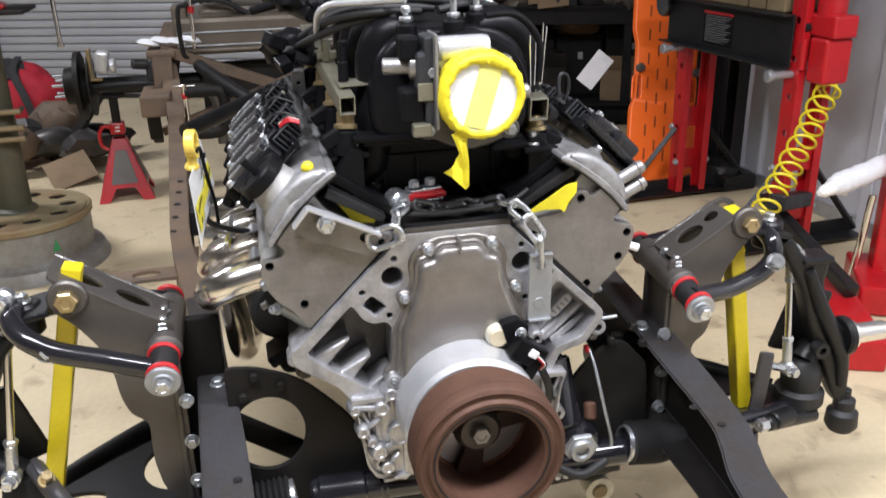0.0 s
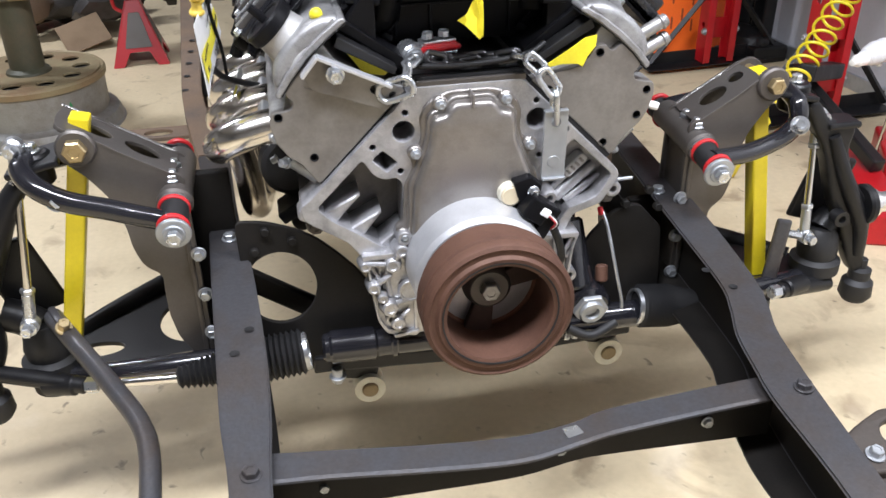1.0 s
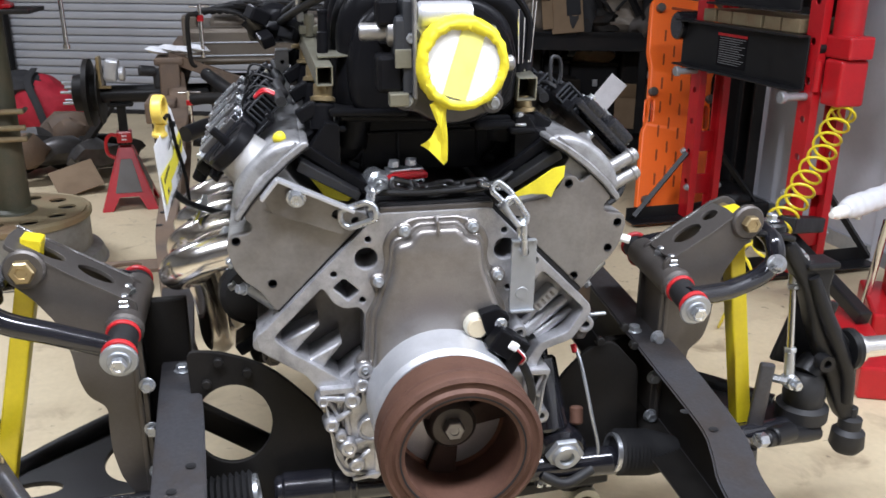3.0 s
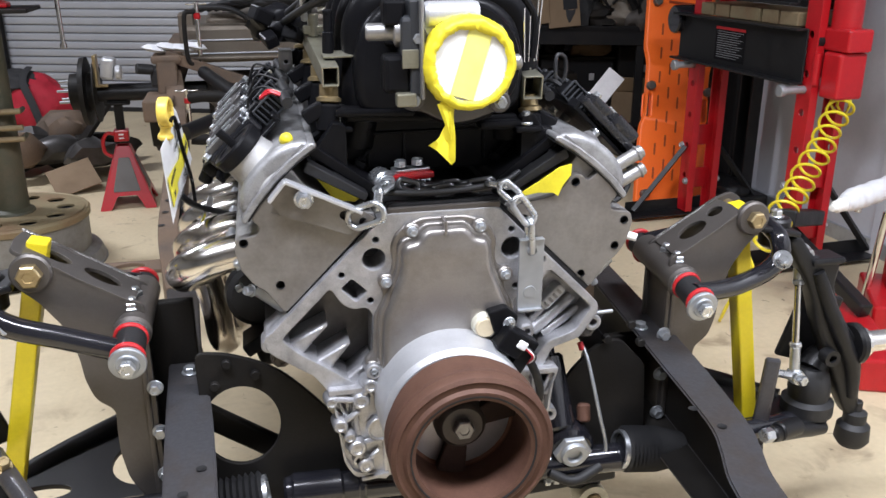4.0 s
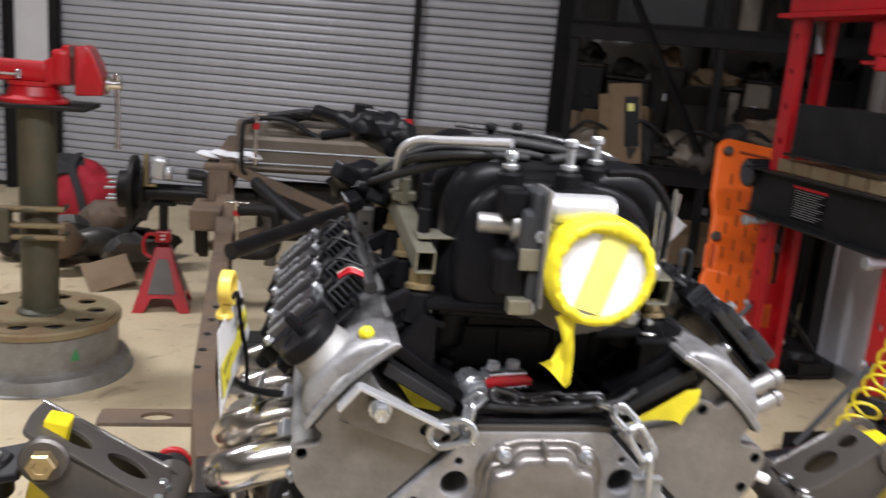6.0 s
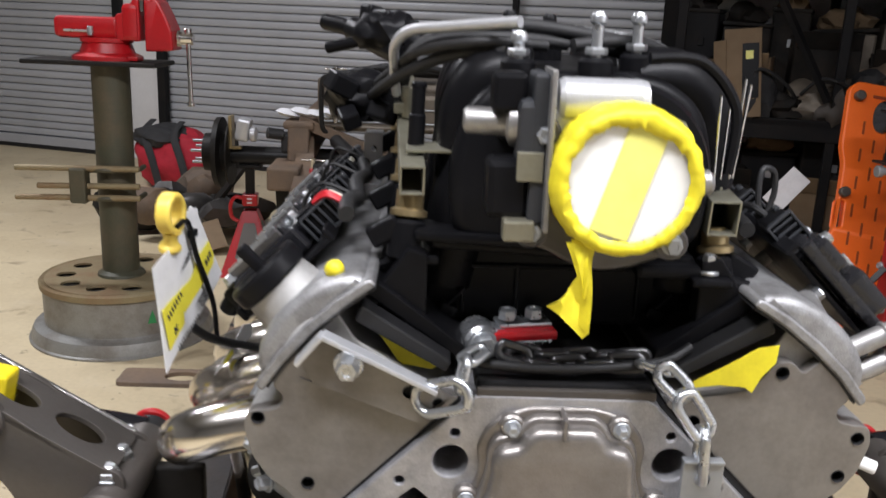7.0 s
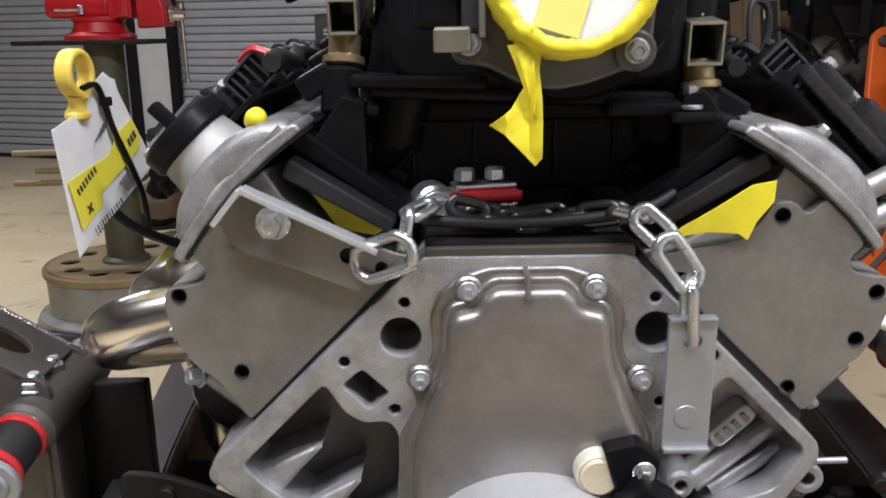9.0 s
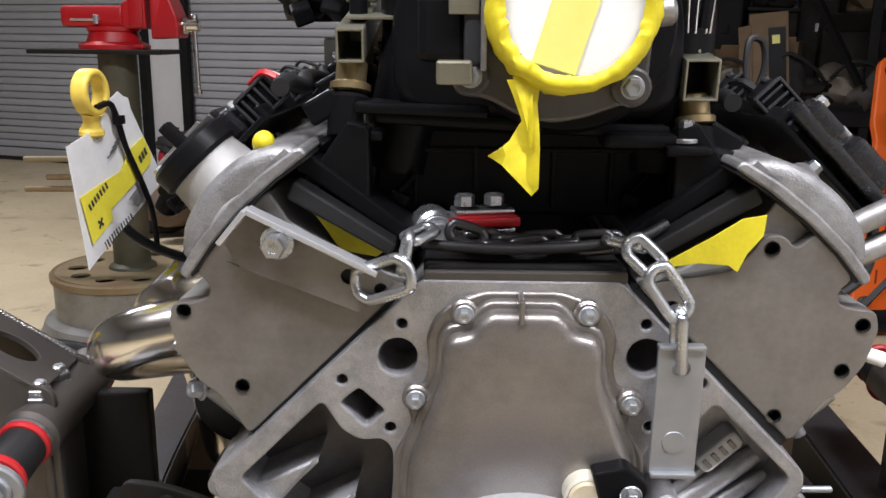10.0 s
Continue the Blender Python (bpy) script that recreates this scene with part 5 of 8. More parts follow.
for side, pts in ((-1, [(-0.160, 0.310), (-0.150, 0.296), (-0.140, 0.281), (-0.112, 0.276), (-0.104, 0.282), (-0.112, 0.288), (-0.140, 0.300)]), (1, [(0.100, 0.276), (0.130, 0.2805), (0.152, 0.279), (0.159, 0.274), (0.165, 0.288), (0.176, 0.302), (0.177, 0.3175), (0.160, 0.3145), (0.136, 0.299), (0.110, 0.284)])):
    ob = single("masking_tape", plate([pts if side > 0 else pts], 0.0240 if side < 0 else -0.004, 0.0255 if side < 0 else -0.0025, 0.0003), TAPE, "yellow masking tape sealing an intake port", "tape", "port tapes", m=ENGINE_M)

# lifting brackets and chain
lb = on_engine("lifting_bracket", "bent steel angle bolted to the cylinder head", "bracket", "lifting brackets")
P1, P2, P0 = Vector((-0.2020, 0.3205)), Vector((-0.1075, 0.2740)), Vector((-0.223, 0.2955))
low = Vector((-0.0155, -0.033))
part("web", plate([[tuple(P0), tuple(P0 + Vector((0.012, -0.02))), tuple(P1 + low * 1.25), tuple(P2 + low), tuple(P2 + low * 0.2 + Vector((0.018, -0.002))), tuple(P2), tuple(P1)], circle(-0.130, 0.269, 0.0058, 18), circle(-0.106, 0.259, 0.0058, 18)], -0.009, -0.005, 0.0006), ALU_FACE, lb)
for a, b in ((P1, P2), (P0, P1)):
    c, d = (a + b) / 2, b - a
    # Same bracket, brighter metal on the flange: its lit face is in the colour.
    part("flange", box((c.x, -0.0150, c.y), (d.length, 0.017, 0.0045), 0.001, (0, -math.degrees(math.atan2(d.y, d.x)), 0)), ALU_BRIGHT, lb, "bent flange, brightened for its lit face")
part("bolt", join(hexbolt((-0.180, -0.017, 0.297), (0, -1, 0), 0.0095, 0.016, 1.32), rod((-0.180, -0.02, 0.297), (-0.180, 0.0, 0.297), 0.008, 14)), ZINC, lb, "zinc hexagon bolt with a washer")
for x, z in ((-0.130, 0.269), (-0.106, 0.259)):
    # Dark disc behind the web hole stands for the shade within.
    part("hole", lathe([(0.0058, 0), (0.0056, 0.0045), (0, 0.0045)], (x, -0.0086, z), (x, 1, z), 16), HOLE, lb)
rb = on_engine("lifting_bracket", "flat zinc-plated lifting strap with two holes", "bracket", "lifting brackets")
strap = [(0.0975, 0.2270), (0.1315, 0.2260), (0.1295, 0.1250), (0.0955, 0.1250)]
part("strap", join(plate([rounded(strap, 0.002), circle(0.1145, 0.2098, 0.0062, 18)], -0.036, -0.031, 0.0006), box((0.114, -0.034, 0.2260), (0.034, 0.010, 0.003), 0.001), box((0.113, -0.036, 0.1260), (0.034, 0.010, 0.004), 0.001)), ZINC_DULL, rb)
part("rivet", lathe([(0, -0.0006), (0.0085, -0.0006), (0.0088, 0), (0.0092, 0.0006)], (0.1125, -0.0362, 0.1515), (0.1125, 0, 0.1515), 24), ZINC_DULL, rb)

chain = on_engine("lifting_chain", "zinc lifting chain slung between two head brackets", "chain")


def link(c, d, face, length=0.040, width=0.024, r=0.0042):
    """An oval chain link: d along it, face across its flat side."""
    c, d, face = Vector(c), Vector(d).normalized(), Vector(face)
    face = (face - d * face.dot(d)).normalized()
    s = d.cross(face)
    h, w = length / 2 - width / 2, width / 2 - r
    pts = []
    for k in range(14):
        a = 2 * math.pi * k / 14
        pts.append(c + d * (h * (1 if math.sin(a) > 0 else -1) + w * math.sin(a)) + s * w * math.cos(a))
    return sweep([tuple(p) for p in pts], r, 10, 3, True)


LINKS = [((-0.1035, -0.020, 0.2700), (0.82, -0.44, 0.34), (-0.35, -1, 0.1), 0.060, 0.034, 0.0042), ((-0.0868, -0.018, 0.290), (0.2, 0.2, 1), (1, 0.2, 0.1), 0.036, 0.022, 0.0042), ((-0.077, 0.0, 0.300), (0.7, 0.7, 0.2), (0, -0.3, 1), 0.034, 0.021, 0.004),
         ((-0.042, 0.016, 0.296), (1, 0, -0.35), (0, -1, 0.3), 0.036, 0.021, 0.004), ((-0.018, 0.018, 0.287), (1, 0, -0.1), (0, 0.3, 1), 0.036, 0.021, 0.004), ((0.006, 0.020, 0.285), (1, 0, 0.1), (0, -1, 0.2), 0.036, 0.021, 0.004), ((0.030, 0.018, 0.288), (1, -0.1, 0.1), (0, 0.4, 1), 0.036, 0.021, 0.004), ((0.054, 0.012, 0.292), (1, -0.2, 0.1), (0, -1, 0.4), 0.036, 0.021, 0.004),
         ((0.0745, -0.004, 0.2945), (0.9, -0.5, -0.1), (0.2, 0.3, 1), 0.036, 0.021, 0.004), ((0.0865, -0.020, 0.289), (0.7, -0.3, -0.7), (0, -1, 0.3), 0.040, 0.025, 0.0042), ((0.1015, -0.036, 0.2675), (0.55, -0.1, -0.85), (0.1, -1, 0.2), 0.048, 0.027, 0.0042), ((0.1105, -0.036, 0.232), (0.05, 0, -1), (1, 0.15, 0), 0.054, 0.022, 0.0042)]
for k, (c, d, fc, l, w, r) in enumerate(LINKS):
    part("link", link(c, d, fc, l, w, r), ZINC_OILY if 3 <= k <= 7 else ZINC, chain, sharp=80)
for k in range(5):
    part("link", link((-0.03 + 0.024 * k, 0.036, 0.286 + 0.003 * (k % 2)), (1, 0, 0.05), (0, 0.2, 1) if k % 2 else (0, -1, 0.2), 0.036, 0.021, 0.004), ZINC_OILY, chain, sharp=80)
grab = thing("chain_clamp", "red and zinc chain clamp with three bolts", "clamp", ENGINE_M @ Matrix.Translation((-0.0665, 0.049, 0.2910)) @ pose(0, 0, 0, 0, 0, 12) @ Matrix.Translation((0.067, 0.0, -0.307)))
part("clevis", join(rod((-0.067, -0.002, 0.307), (-0.067, 0.030, 0.307), 0.0175, 24, 0.003), box((-0.056, 0.016, 0.3155), (0.026, 0.024, 0.006), 0.002, (0, 4, 0)), box((-0.045, 0.014, 0.300), (0.045, 0.028, 0.006), 0.002, (0, -6, 0))), ZINC, grab)
part("pin", join(hexbolt((-0.067, -0.003, 0.307), (0, -1, 0), 0.0105, 0.007, 1.3)), ZINC_DULL, grab)
part("jaw", box((-0.028, 0.010, 0.3135), (0.060, 0.030, 0.0085), 0.002), RED_GLOSS, grab, "red painted clamp jaw")
part("strap", join(box((-0.025, 0.018, 0.3200), (0.050, 0.024, 0.004), 0.0015), box((-0.030, 0.014, 0.3045), (0.060, 0.024, 0.005), 0.0015)), ZINC, grab)
for x in (-0.041, -0.016):
    part("bolt", hexbolt((x, 0.014, 0.323), (0, 0, 1), 0.0085, 0.009, 0), ZINC, grab)

# dipstick and its paper tag
dip = on_engine("oil_dipstick", "oil dipstick with a yellow ring handle", "dipstick")
RC = Vector((-0.3427, 0.0639, 0.3985))
TAG_X = Vector((0.17, 0.985, 0)).normalized()
TAG_Y = Vector((0, 0, 1)).cross(TAG_X)
hm = Matrix.Translation(RC) @ Matrix((TAG_X, TAG_Y, (0, 0, 1))).transposed().to_4x4()
part("ring_handle", moved(plate([circle(0, 0, 0.0180, 36, 1.0, 1.04), circle(0, 0, 0.0120, 36, 0.95, 1.05)], -0.007, 0.007, 0.0025, 3), hm), YELLOW_PLASTIC, dip, "yellow plastic ring")
part("ring_stem", join(sweep([tuple(RC + Vector((-0.001, 0.001, -0.0165))), tuple(RC + Vector((-0.003, 0.003, -0.030)))], lambda t: 0.0095 - 0.003 * math.sin(t * 3.1), 14, 5), rod(tuple(RC + Vector((-0.003, 0.003, -0.036))), tuple(RC + Vector((-0.003, 0.003, -0.029))), 0.0100, 16, 0.002)), YELLOW_PLASTIC, dip)
part("tube", sweep([tuple(RC + Vector((-0.003, 0.003, -0.035))), (-0.349, 0.070, 0.335), (-0.346, 0.083, 0.305), (-0.336, 0.110, 0.272), (-0.318, 0.150, 0.245), (-0.28, 0.22, 0.21)], 0.0046, 12), BLACK_PAINT, dip, "black dipstick tube")

tag = on_engine("paper_tag", "white paper parts tag with a yellow band, zip-tied", "tag")
TM = Matrix.Translation(RC) @ Matrix.Scale(0.92, 4) @ Matrix.Translation((-0.0018, -0.015, -0.4165)) @ Matrix((TAG_X, TAG_Y, (0, 0, 1))).transposed().to_4x4()


def tag_sheet(loop, off, thick=0.0005, wave=0.0008):
    """Paper cut along a loop, slightly waved."""
    bm = plate([loop], off, off + thick, 0.0001, 1)
    bmesh.ops.triangulate(bm, faces=bm.faces)
    bmesh.ops.subdivide_edges(bm, edges=[e for e in bm.edges if e.calc_length() > 0.02], cuts=3)
    for v in bm.verts:
        v.co.y += wave * math.sin(v.co.x * 55 + v.co.z * 22)
    return moved(bm, TM)


part("paper", tag_sheet([(-0.0130, 0.2640), (0.1286, 0.3234), (0.090, 0.378), (0.0695, 0.408), (0.0558, 0.4151), (0.0126, 0.3972), (0.0121, 0.3836), (-0.027, 0.3740)], 0.0), PAPER, tag)
part("paper", tag_sheet([(0.060, 0.340), (0.095, 0.350), (0.0790, 0.4076), (0.062, 0.412)], 0.003), PAPER, tag, "second slip of paper behind")
part("colour_band", tag_sheet([(-0.0180, 0.330), (-0.0060, 0.2860), (0.0290, 0.3010), (0.0280, 0.3116), (0.1008, 0.343), (0.1034, 0.352), (0.091, 0.3705), (0.0635, 0.361), (0.0451, 0.3429)], -0.0024), PAPER_YELLOW, tag, "yellow printed band")


def tag_bar(x, z, w, h, turn):
    part("print_bar", moved(box((0, 0, 0), (w, 0.0004, h), 0), TM @ pose(x, 0.0008 * math.sin(x * 55 + z * 22) - 0.0032, z, 0, turn, 0)), INK, tag)


for k in range(12):
    tag_bar(0.0130 + 0.0040 * k, 0.2805 + 0.0016 * k, 0.0010 + 0.0008 * (k % 2), 0.0085, -27)
for k in range(7):
    tag_bar(-0.0060 + 0.0046 * k, 0.3195 + 0.0024 * k, 0.0022, 0.0062, -30)
for k in range(3):
    tag_bar(0.080 + 0.0055 * k, 0.3500 + 0.0030 * k, 0.0034, 0.0075, -30)
for k in range(6):
    tag_bar(0.068 + 0.0020 * k, 0.322 - 0.0030 * k + 0.001 * k, 0.030 - 0.003 * (k % 3), 0.0011, -27)
tag_bar(0.0080, 0.3025, 0.0105, 0.0022, -62)
tag_bar(0.0080, 0.3025, 0.0022, 0.0095, -62)
for k in range(4):
    tag_bar(0.034 + 0.004 * k, 0.362 + 0.004 * k, 0.018, 0.0010, -25)
tie_line = [TM @ Vector((x, -0.0055, z)) for x, z in ((0.013, 0.404), (0.0327, 0.4058), (0.0433, 0.3903), (0.0537, 0.3639), (0.0746, 0.33), (0.0903, 0.2987), (0.0956, 0.262))]
part("zip_tie", sweep([tuple(p) for p in tie_line], 0.0026, 8), BLACK_PLASTIC, tag, "black nylon zip tie")
part("tie_head", moved(box((0.044, -0.0065, 0.3905), (0.011, 0.007, 0.008), 0.001), TM), BLACK_PLASTIC, tag)
slip = on_engine("paper_slip", "torn white paper slip with a yellow mark", "tag")
part("paper", moved(plate([[(0.070, 0.2290), (0.118, 0.2420), (0.155, 0.2560), (0.180, 0.2480), (0.178, 0.2330), (0.12, 0.2300)]], -0.012, -0.0114, 0.0001, 1), TM), PAPER, slip)
part("yellow_mark", moved(plate([[(0.090, 0.2340), (0.118, 0.2400), (0.120, 0.2340), (0.098, 0.2305)]], -0.0135, -0.0128, 0.0001, 1), TM), PAPER_YELLOW, slip)

# ---- truck chassis ----
frame_ob = thing("truck_frame", "stripped truck ladder frame of worn dark steel", "truck frame")
# centre of the top flange: y, outer x, inner x, top z, height
RAIL_ROWS = [(-1.25, 0.350, 0.304, 0.360, 0.11), (-0.75, 0.352, 0.306, 0.405, 0.12), (-0.42, 0.358, 0.312, 0.447, 0.125), (-0.30, 0.368, 0.308, 0.456, 0.13), (-0.18, 0.373, 0.309, 0.466, 0.14), (0.0, 0.380, 0.320, 0.484, 0.15), (0.16, 0.386, 0.338, 0.497, 0.15), (0.40, 0.408, 0.352, 0.505, 0.15)]
REAR_ROWS = [(0.40, 0.408, 0.352, 0.505, 0.15), (0.70, 0.448, 0.404, 0.505, 0.14), (1.06, 0.470, 0.424, 0.503, 0.14), (1.9, 0.515, 0.460, 0.505, 0.14), (2.30, 0.545, 0.480, 0.540, 0.14), (2.48, 0.575, 0.500, 0.640, 0.14), (2.75, 0.59, 0.51, 0.655, 0.13), (3.6, 0.60, 0.52, 0.655, 0.12)]


def channel_rail(rows, side, t=0.006, lining=False):
    """A C-section open towards the inside, swept along the rows, or the near-black skin in it that stands for shade."""
    bm, rings = nb(), []
    for y, xo, xi, z, h in rows:
        xo, xi = side * xo - 0.003, side * xi - 0.003
        tt = t * side
        sec = [(xo, z), (xi, z), (xi, z - t), (xo - tt, z - t), (xo - tt, z - h + t), (xi, z - h + t), (xi, z - h), (xo, z - h)]
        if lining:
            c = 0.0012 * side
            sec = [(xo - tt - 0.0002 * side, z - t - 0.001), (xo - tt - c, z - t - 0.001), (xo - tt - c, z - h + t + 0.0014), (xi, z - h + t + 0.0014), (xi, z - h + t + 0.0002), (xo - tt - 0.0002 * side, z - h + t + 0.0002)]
        rings.append([bm.verts.new((x, y, zz)) for x, zz in sec])
    n = len(rings[0])
    for a, b in zip(rings, rings[1:]):
        for k in range(n):
            j = (k + 1) % n
            bm.faces.new((a[k], a[j], b[j], b[k]))
    bm.faces.new(rings[0])
    bm.faces.new(rings[-1][::-1])
    bmesh.ops.recalc_face_normals(bm, faces=bm.faces)
    if lining:
        return bm
    lim = [e for e in bm.edges if len(e.link_faces) == 2 and e.calc_face_angle(0) > 1.2]
    bmesh.ops.bevel(bm, geom=lim, offset=0.0025, segments=2, affect="EDGES")
    return bm


def fine_rows(rows, n=5):
    pts = smooth_line([Vector((r[0], r[1], r[2], r[3])).to_3d() for r in rows], n)
    zz = smooth_line([Vector((r[0], r[3], r[4])) for r in rows], n)
    return [(p.x, p.y, p.z, q.y, q.z) for p, q in zip(pts, zz)]


RAIL_ROWS_RIGHT = [(-1.25, 0.338, 0.292, 0.360, 0.11), (-0.75, 0.340, 0.294, 0.405, 0.12), (-0.52, 0.345, 0.292, 0.435, 0.125), (-0.40, 0.350, 0.287, 0.448, 0.13), (-0.34, 0.355, 0.293, 0.453, 0.13), (-0.275, 0.363, 0.303, 0.458, 0.13), (-0.22, 0.380, 0.322, 0.463, 0.135), (-0.16, 0.392, 0.335, 0.468, 0.14), (0.0, 0.399, 0.336, 0.484, 0.15), (0.16, 0.399, 0.340, 0.497, 0.15), (0.40, 0.408, 0.352, 0.505, 0.15)]
for side in (-1, 1):
    rail = part("front_rail", channel_rail(fine_rows(RAIL_ROWS if side < 0 else RAIL_ROWS_RIGHT), side), RAIL, frame_ob, "worn grey-black front frame rail")
    # Near-black skin inside the channel puts its shade into colour.
    part("shade_lining", channel_rail(fine_rows(RAIL_ROWS if side < 0 else RAIL_ROWS_RIGHT), side, lining=True), PLATE_DARK, rail, "near-black skin for the shade inside the rail")
    part("rear_rail", channel_rail(fine_rows(REAR_ROWS), side), RAIL_RUST, frame_ob, "rust-brown rear frame rail")
    for y, dx in ((-0.178, 0.008), (-0.315, -0.002), (-0.134, -0.012)):
        z = 0.466 + (y + 0.18) * 0.1
        # Rail holes are flat dark discs on the flange, painted as hole shade.
        part("rail_hole", lathe([(0.0065, 0.0006), (0.0055, 0.0002), (0, 0.0002)], (side * (0.341 + dx) - 0.003, y, z + 0.0008), (side * (0.341 + dx) - 0.003, y, 9), 14), HOLE, rail)
    for y, x in ((-0.386, 0.334), (0.09, 0.352)):
        z = 0.4495 if y < 0 else 0.4915
        part("rail_bolt", hexbolt((side * x - 0.003, y, z), (0, 0, 1), 0.0095, 0.008, 1.3), RAIL if y < 0 else ZINC_DULL, rail)
    for k in range(5):
        # Rear holes likewise: dark discs lying on the surface.
        part("rear_hole", lathe([(0.008, 0.0006), (0.007, 0.0002), (0, 0.0002)], (side * 0.447 - 0.003, 0.78 + 0.10 * k, 0.5052), (side * 0.447 - 0.003, 0.78 + 0.10 * k, 9), 12), HOLE, rail)

# bowed front crossmember: a bent channel with a flat top flange and a deeper web at its ends
def bent_channel(rows, web=False, t=0.005):
    """Rows of x, front y, back y, top z and web height: the top flange, or the web set back under it."""
    line = smooth_line([Vector((r[0], r[1], r[2])) for r in rows], 5)
    drop = smooth_line([Vector((r[0], r[3], r[4])) for r in rows], 5)
    bm, rings = nb(), []
    for p, q in zip(line, drop):
        x, yf, yb = p.x, p.y, p.z
        z, h = q.y, q.z
        if web:
            sec = [(yf + 0.022, z - t - 0.0005), (yf + 0.020, z - h), (yf + 0.020 + t, z - h), (yf + 0.022 + t, z - t - 0.0005)]
        else:
            sec = [(yb, z + 0.002), (yf + 0.006, z), (yf + 0.0015, z - 0.0015), (yf + 0.001, z - 0.0042), (yf + t, z - 0.0046), (yf + t + 0.001, z - t), (yb, z - t + 0.002)]
        rings.append([bm.verts.new((x, y, zz)) for y, zz in sec])
    n = len(rings[0])
    for a, b in zip(rings, rings[1:]):
        for k in range(n):
            bm.faces.new((a[k], a[(k + 1) % n], b[(k + 1) % n], b[k]))
    bm.faces.new(rings[0])
    bm.faces.new(rings[-1][::-1])
    bmesh.ops.recalc_face_normals(bm, faces=bm.faces)
    return bm


CROSS_ROWS = [(-0.335, -0.384, -0.336, 0.432, 0.062), (-0.25, -0.390, -0.347, 0.431, 0.062), (-0.13, -0.404, -0.362, 0.429, 0.050), (-0.03, -0.411, -0.370, 0.428, 0.042), (0.04, -0.402, -0.366, 0.432, 0.044), (0.09, -0.391, -0.350, 0.430, 0.052), (0.20, -0.384, -0.343, 0.432, 0.066), (0.315, -0.379, -0.338, 0.434, 0.078)]
cross = part("front_crossmember", bent_channel(CROSS_ROWS), RAIL, frame_ob, "bent black steel front crossmember")
# Web coloured near-black for the shade of the gap under the flange.
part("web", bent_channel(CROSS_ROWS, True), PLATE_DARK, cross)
for x, z in ((-0.26, 0.396), (0.02, 0.412), (0.22, 0.400)):
    part("cross_bolt", hexbolt((x, -0.366 - (0.018 if x == 0.02 else 0.0), z), (0, -1, 0), 0.006, 0.005), ZINC_DULL, cross)
part("bare_patch", plate([rounded([(-0.010, -0.009), (0.012, -0.007), (0.010, 0.008), (-0.009, 0.009)], 0.002)], -0.0004, 0.0002, 0.0001, 1), ZINC, cross, "patch of bare bright metal").matrix_basis = pose(0.035, -0.380, 0.4335, -90, 0, 8)

# forged lug with a large eye outside the right rail
lug = part("mount_lug", plate([rounded([(-0.075, -0.030), (-0.030, -0.042), (0.020, -0.046), (0.052, -0.030), (0.060, 0.0), (0.050, 0.030), (0.020, 0.044), (-0.030, 0.034), (-0.075, 0.020)], 0.016), circle(0.012, 0.002, 0.024, 28, 1.1, 0.95)], -0.007, 0.007, 0.004, 3), JUNK_RUST, frame_ob, "brown forged lug with a large eye")
lug.matrix_basis = pose(0.432, -0.440, 0.392, -80, 0, 12)
part("lug_bolt", join(hexbolt((-0.048, -0.008, -0.012), (0, -1, 0), 0.0085, 0.009, 1.4), rod((-0.048, 0.004, -0.012), (-0.048, 0.034, -0.012), 0.006, 12)), ZINC_DULL, lug)
part("lug_tail", box((-0.030, 0.012, -0.062), (0.060, 0.012, 0.090), 0.005, (0, -14, 0)), JUNK_RUST, lug)

# engine crossmember plate with two large holes
outer = [(-0.342, 0.551), (-0.300, 0.546), (-0.255, 0.529), (-0.225, 0.510), (-0.195, 0.480), (-0.165, 0.445), (-0.146, 0.410), (-0.132, 0.360), (-0.10, 0.305), (0.10, 0.296), (0.150, 0.330), (0.170, 0.385), (0.205, 0.458), (0.245, 0.500), (0.285, 0.510), (0.312, 0.480), (0.330, 0.460), (0.340, 0.30), (0.20, 0.255), (-0.20, 0.255), (-0.336, 0.30)]
part("mount_crossmember", plate([rounded(outer, 0.015), circle(-0.286, 0.431, 0.0585, 36, 0.93, 1.07)], 0.026, 0.034, 0.0015), PLATE_DARK, frame_ob, "dark plate crossmember with large lightening holes")
part("crossmember_floor", box((0, 0.082, 0.262), (0.50, 0.10, 0.012), 0.003), PLATE_DARK, frame_ob)
part("crossmember_brace", box((-0.275, 0.088, 0.376), (0.26, 0.016, 0.036), 0.004, (0, 35, 0)), PLATE_DARK, frame_ob)
for side in (-1, 1):
    part("engine_mount", join(box((side * 0.235, 0.10, 0.545), (0.09, 0.06, 0.02), 0.004, (0, side * 30, 0)), rod((side * 0.21, 0.07, 0.55), (side * 0.21, 0.15, 0.55), 0.030, 20, 0.004)), BLACK_PAINT, frame_ob, "black engine mount")
    if side < 0:
        part("mount_rubber", join(lathe([(0, 0), (0.040, 0.0), (0.047, 0.006), (0.047, 0.030), (0.038, 0.036), (0, 0.036)], (-0.248, 0.105, 0.596), (-0.28, 0.32, 0.58), 28)), BLACK_RUBBER, frame_ob, "black rubber engine mount disc")
        part("mount_body", box((-0.244, 0.175, 0.545), (0.042, 0.11, 0.15), 0.018, (0, -6, 0), 4), BLACK_RUBBER, frame_ob, "black engine mount body")
    part("mount_bolt", hexbolt((side * 0.225, 0.024, 0.535), (0, -1, 0), 0.011, 0.012), PLATE, frame_ob)
    for x, z in ((0.300, 0.532), (0.318, 0.500), (0.262, 0.512)):
        part("plate_bolt", rod((side * x, 0.018, z), (side * x, 0.03, z), 0.007, 8), PLATE_DARK, frame_ob)

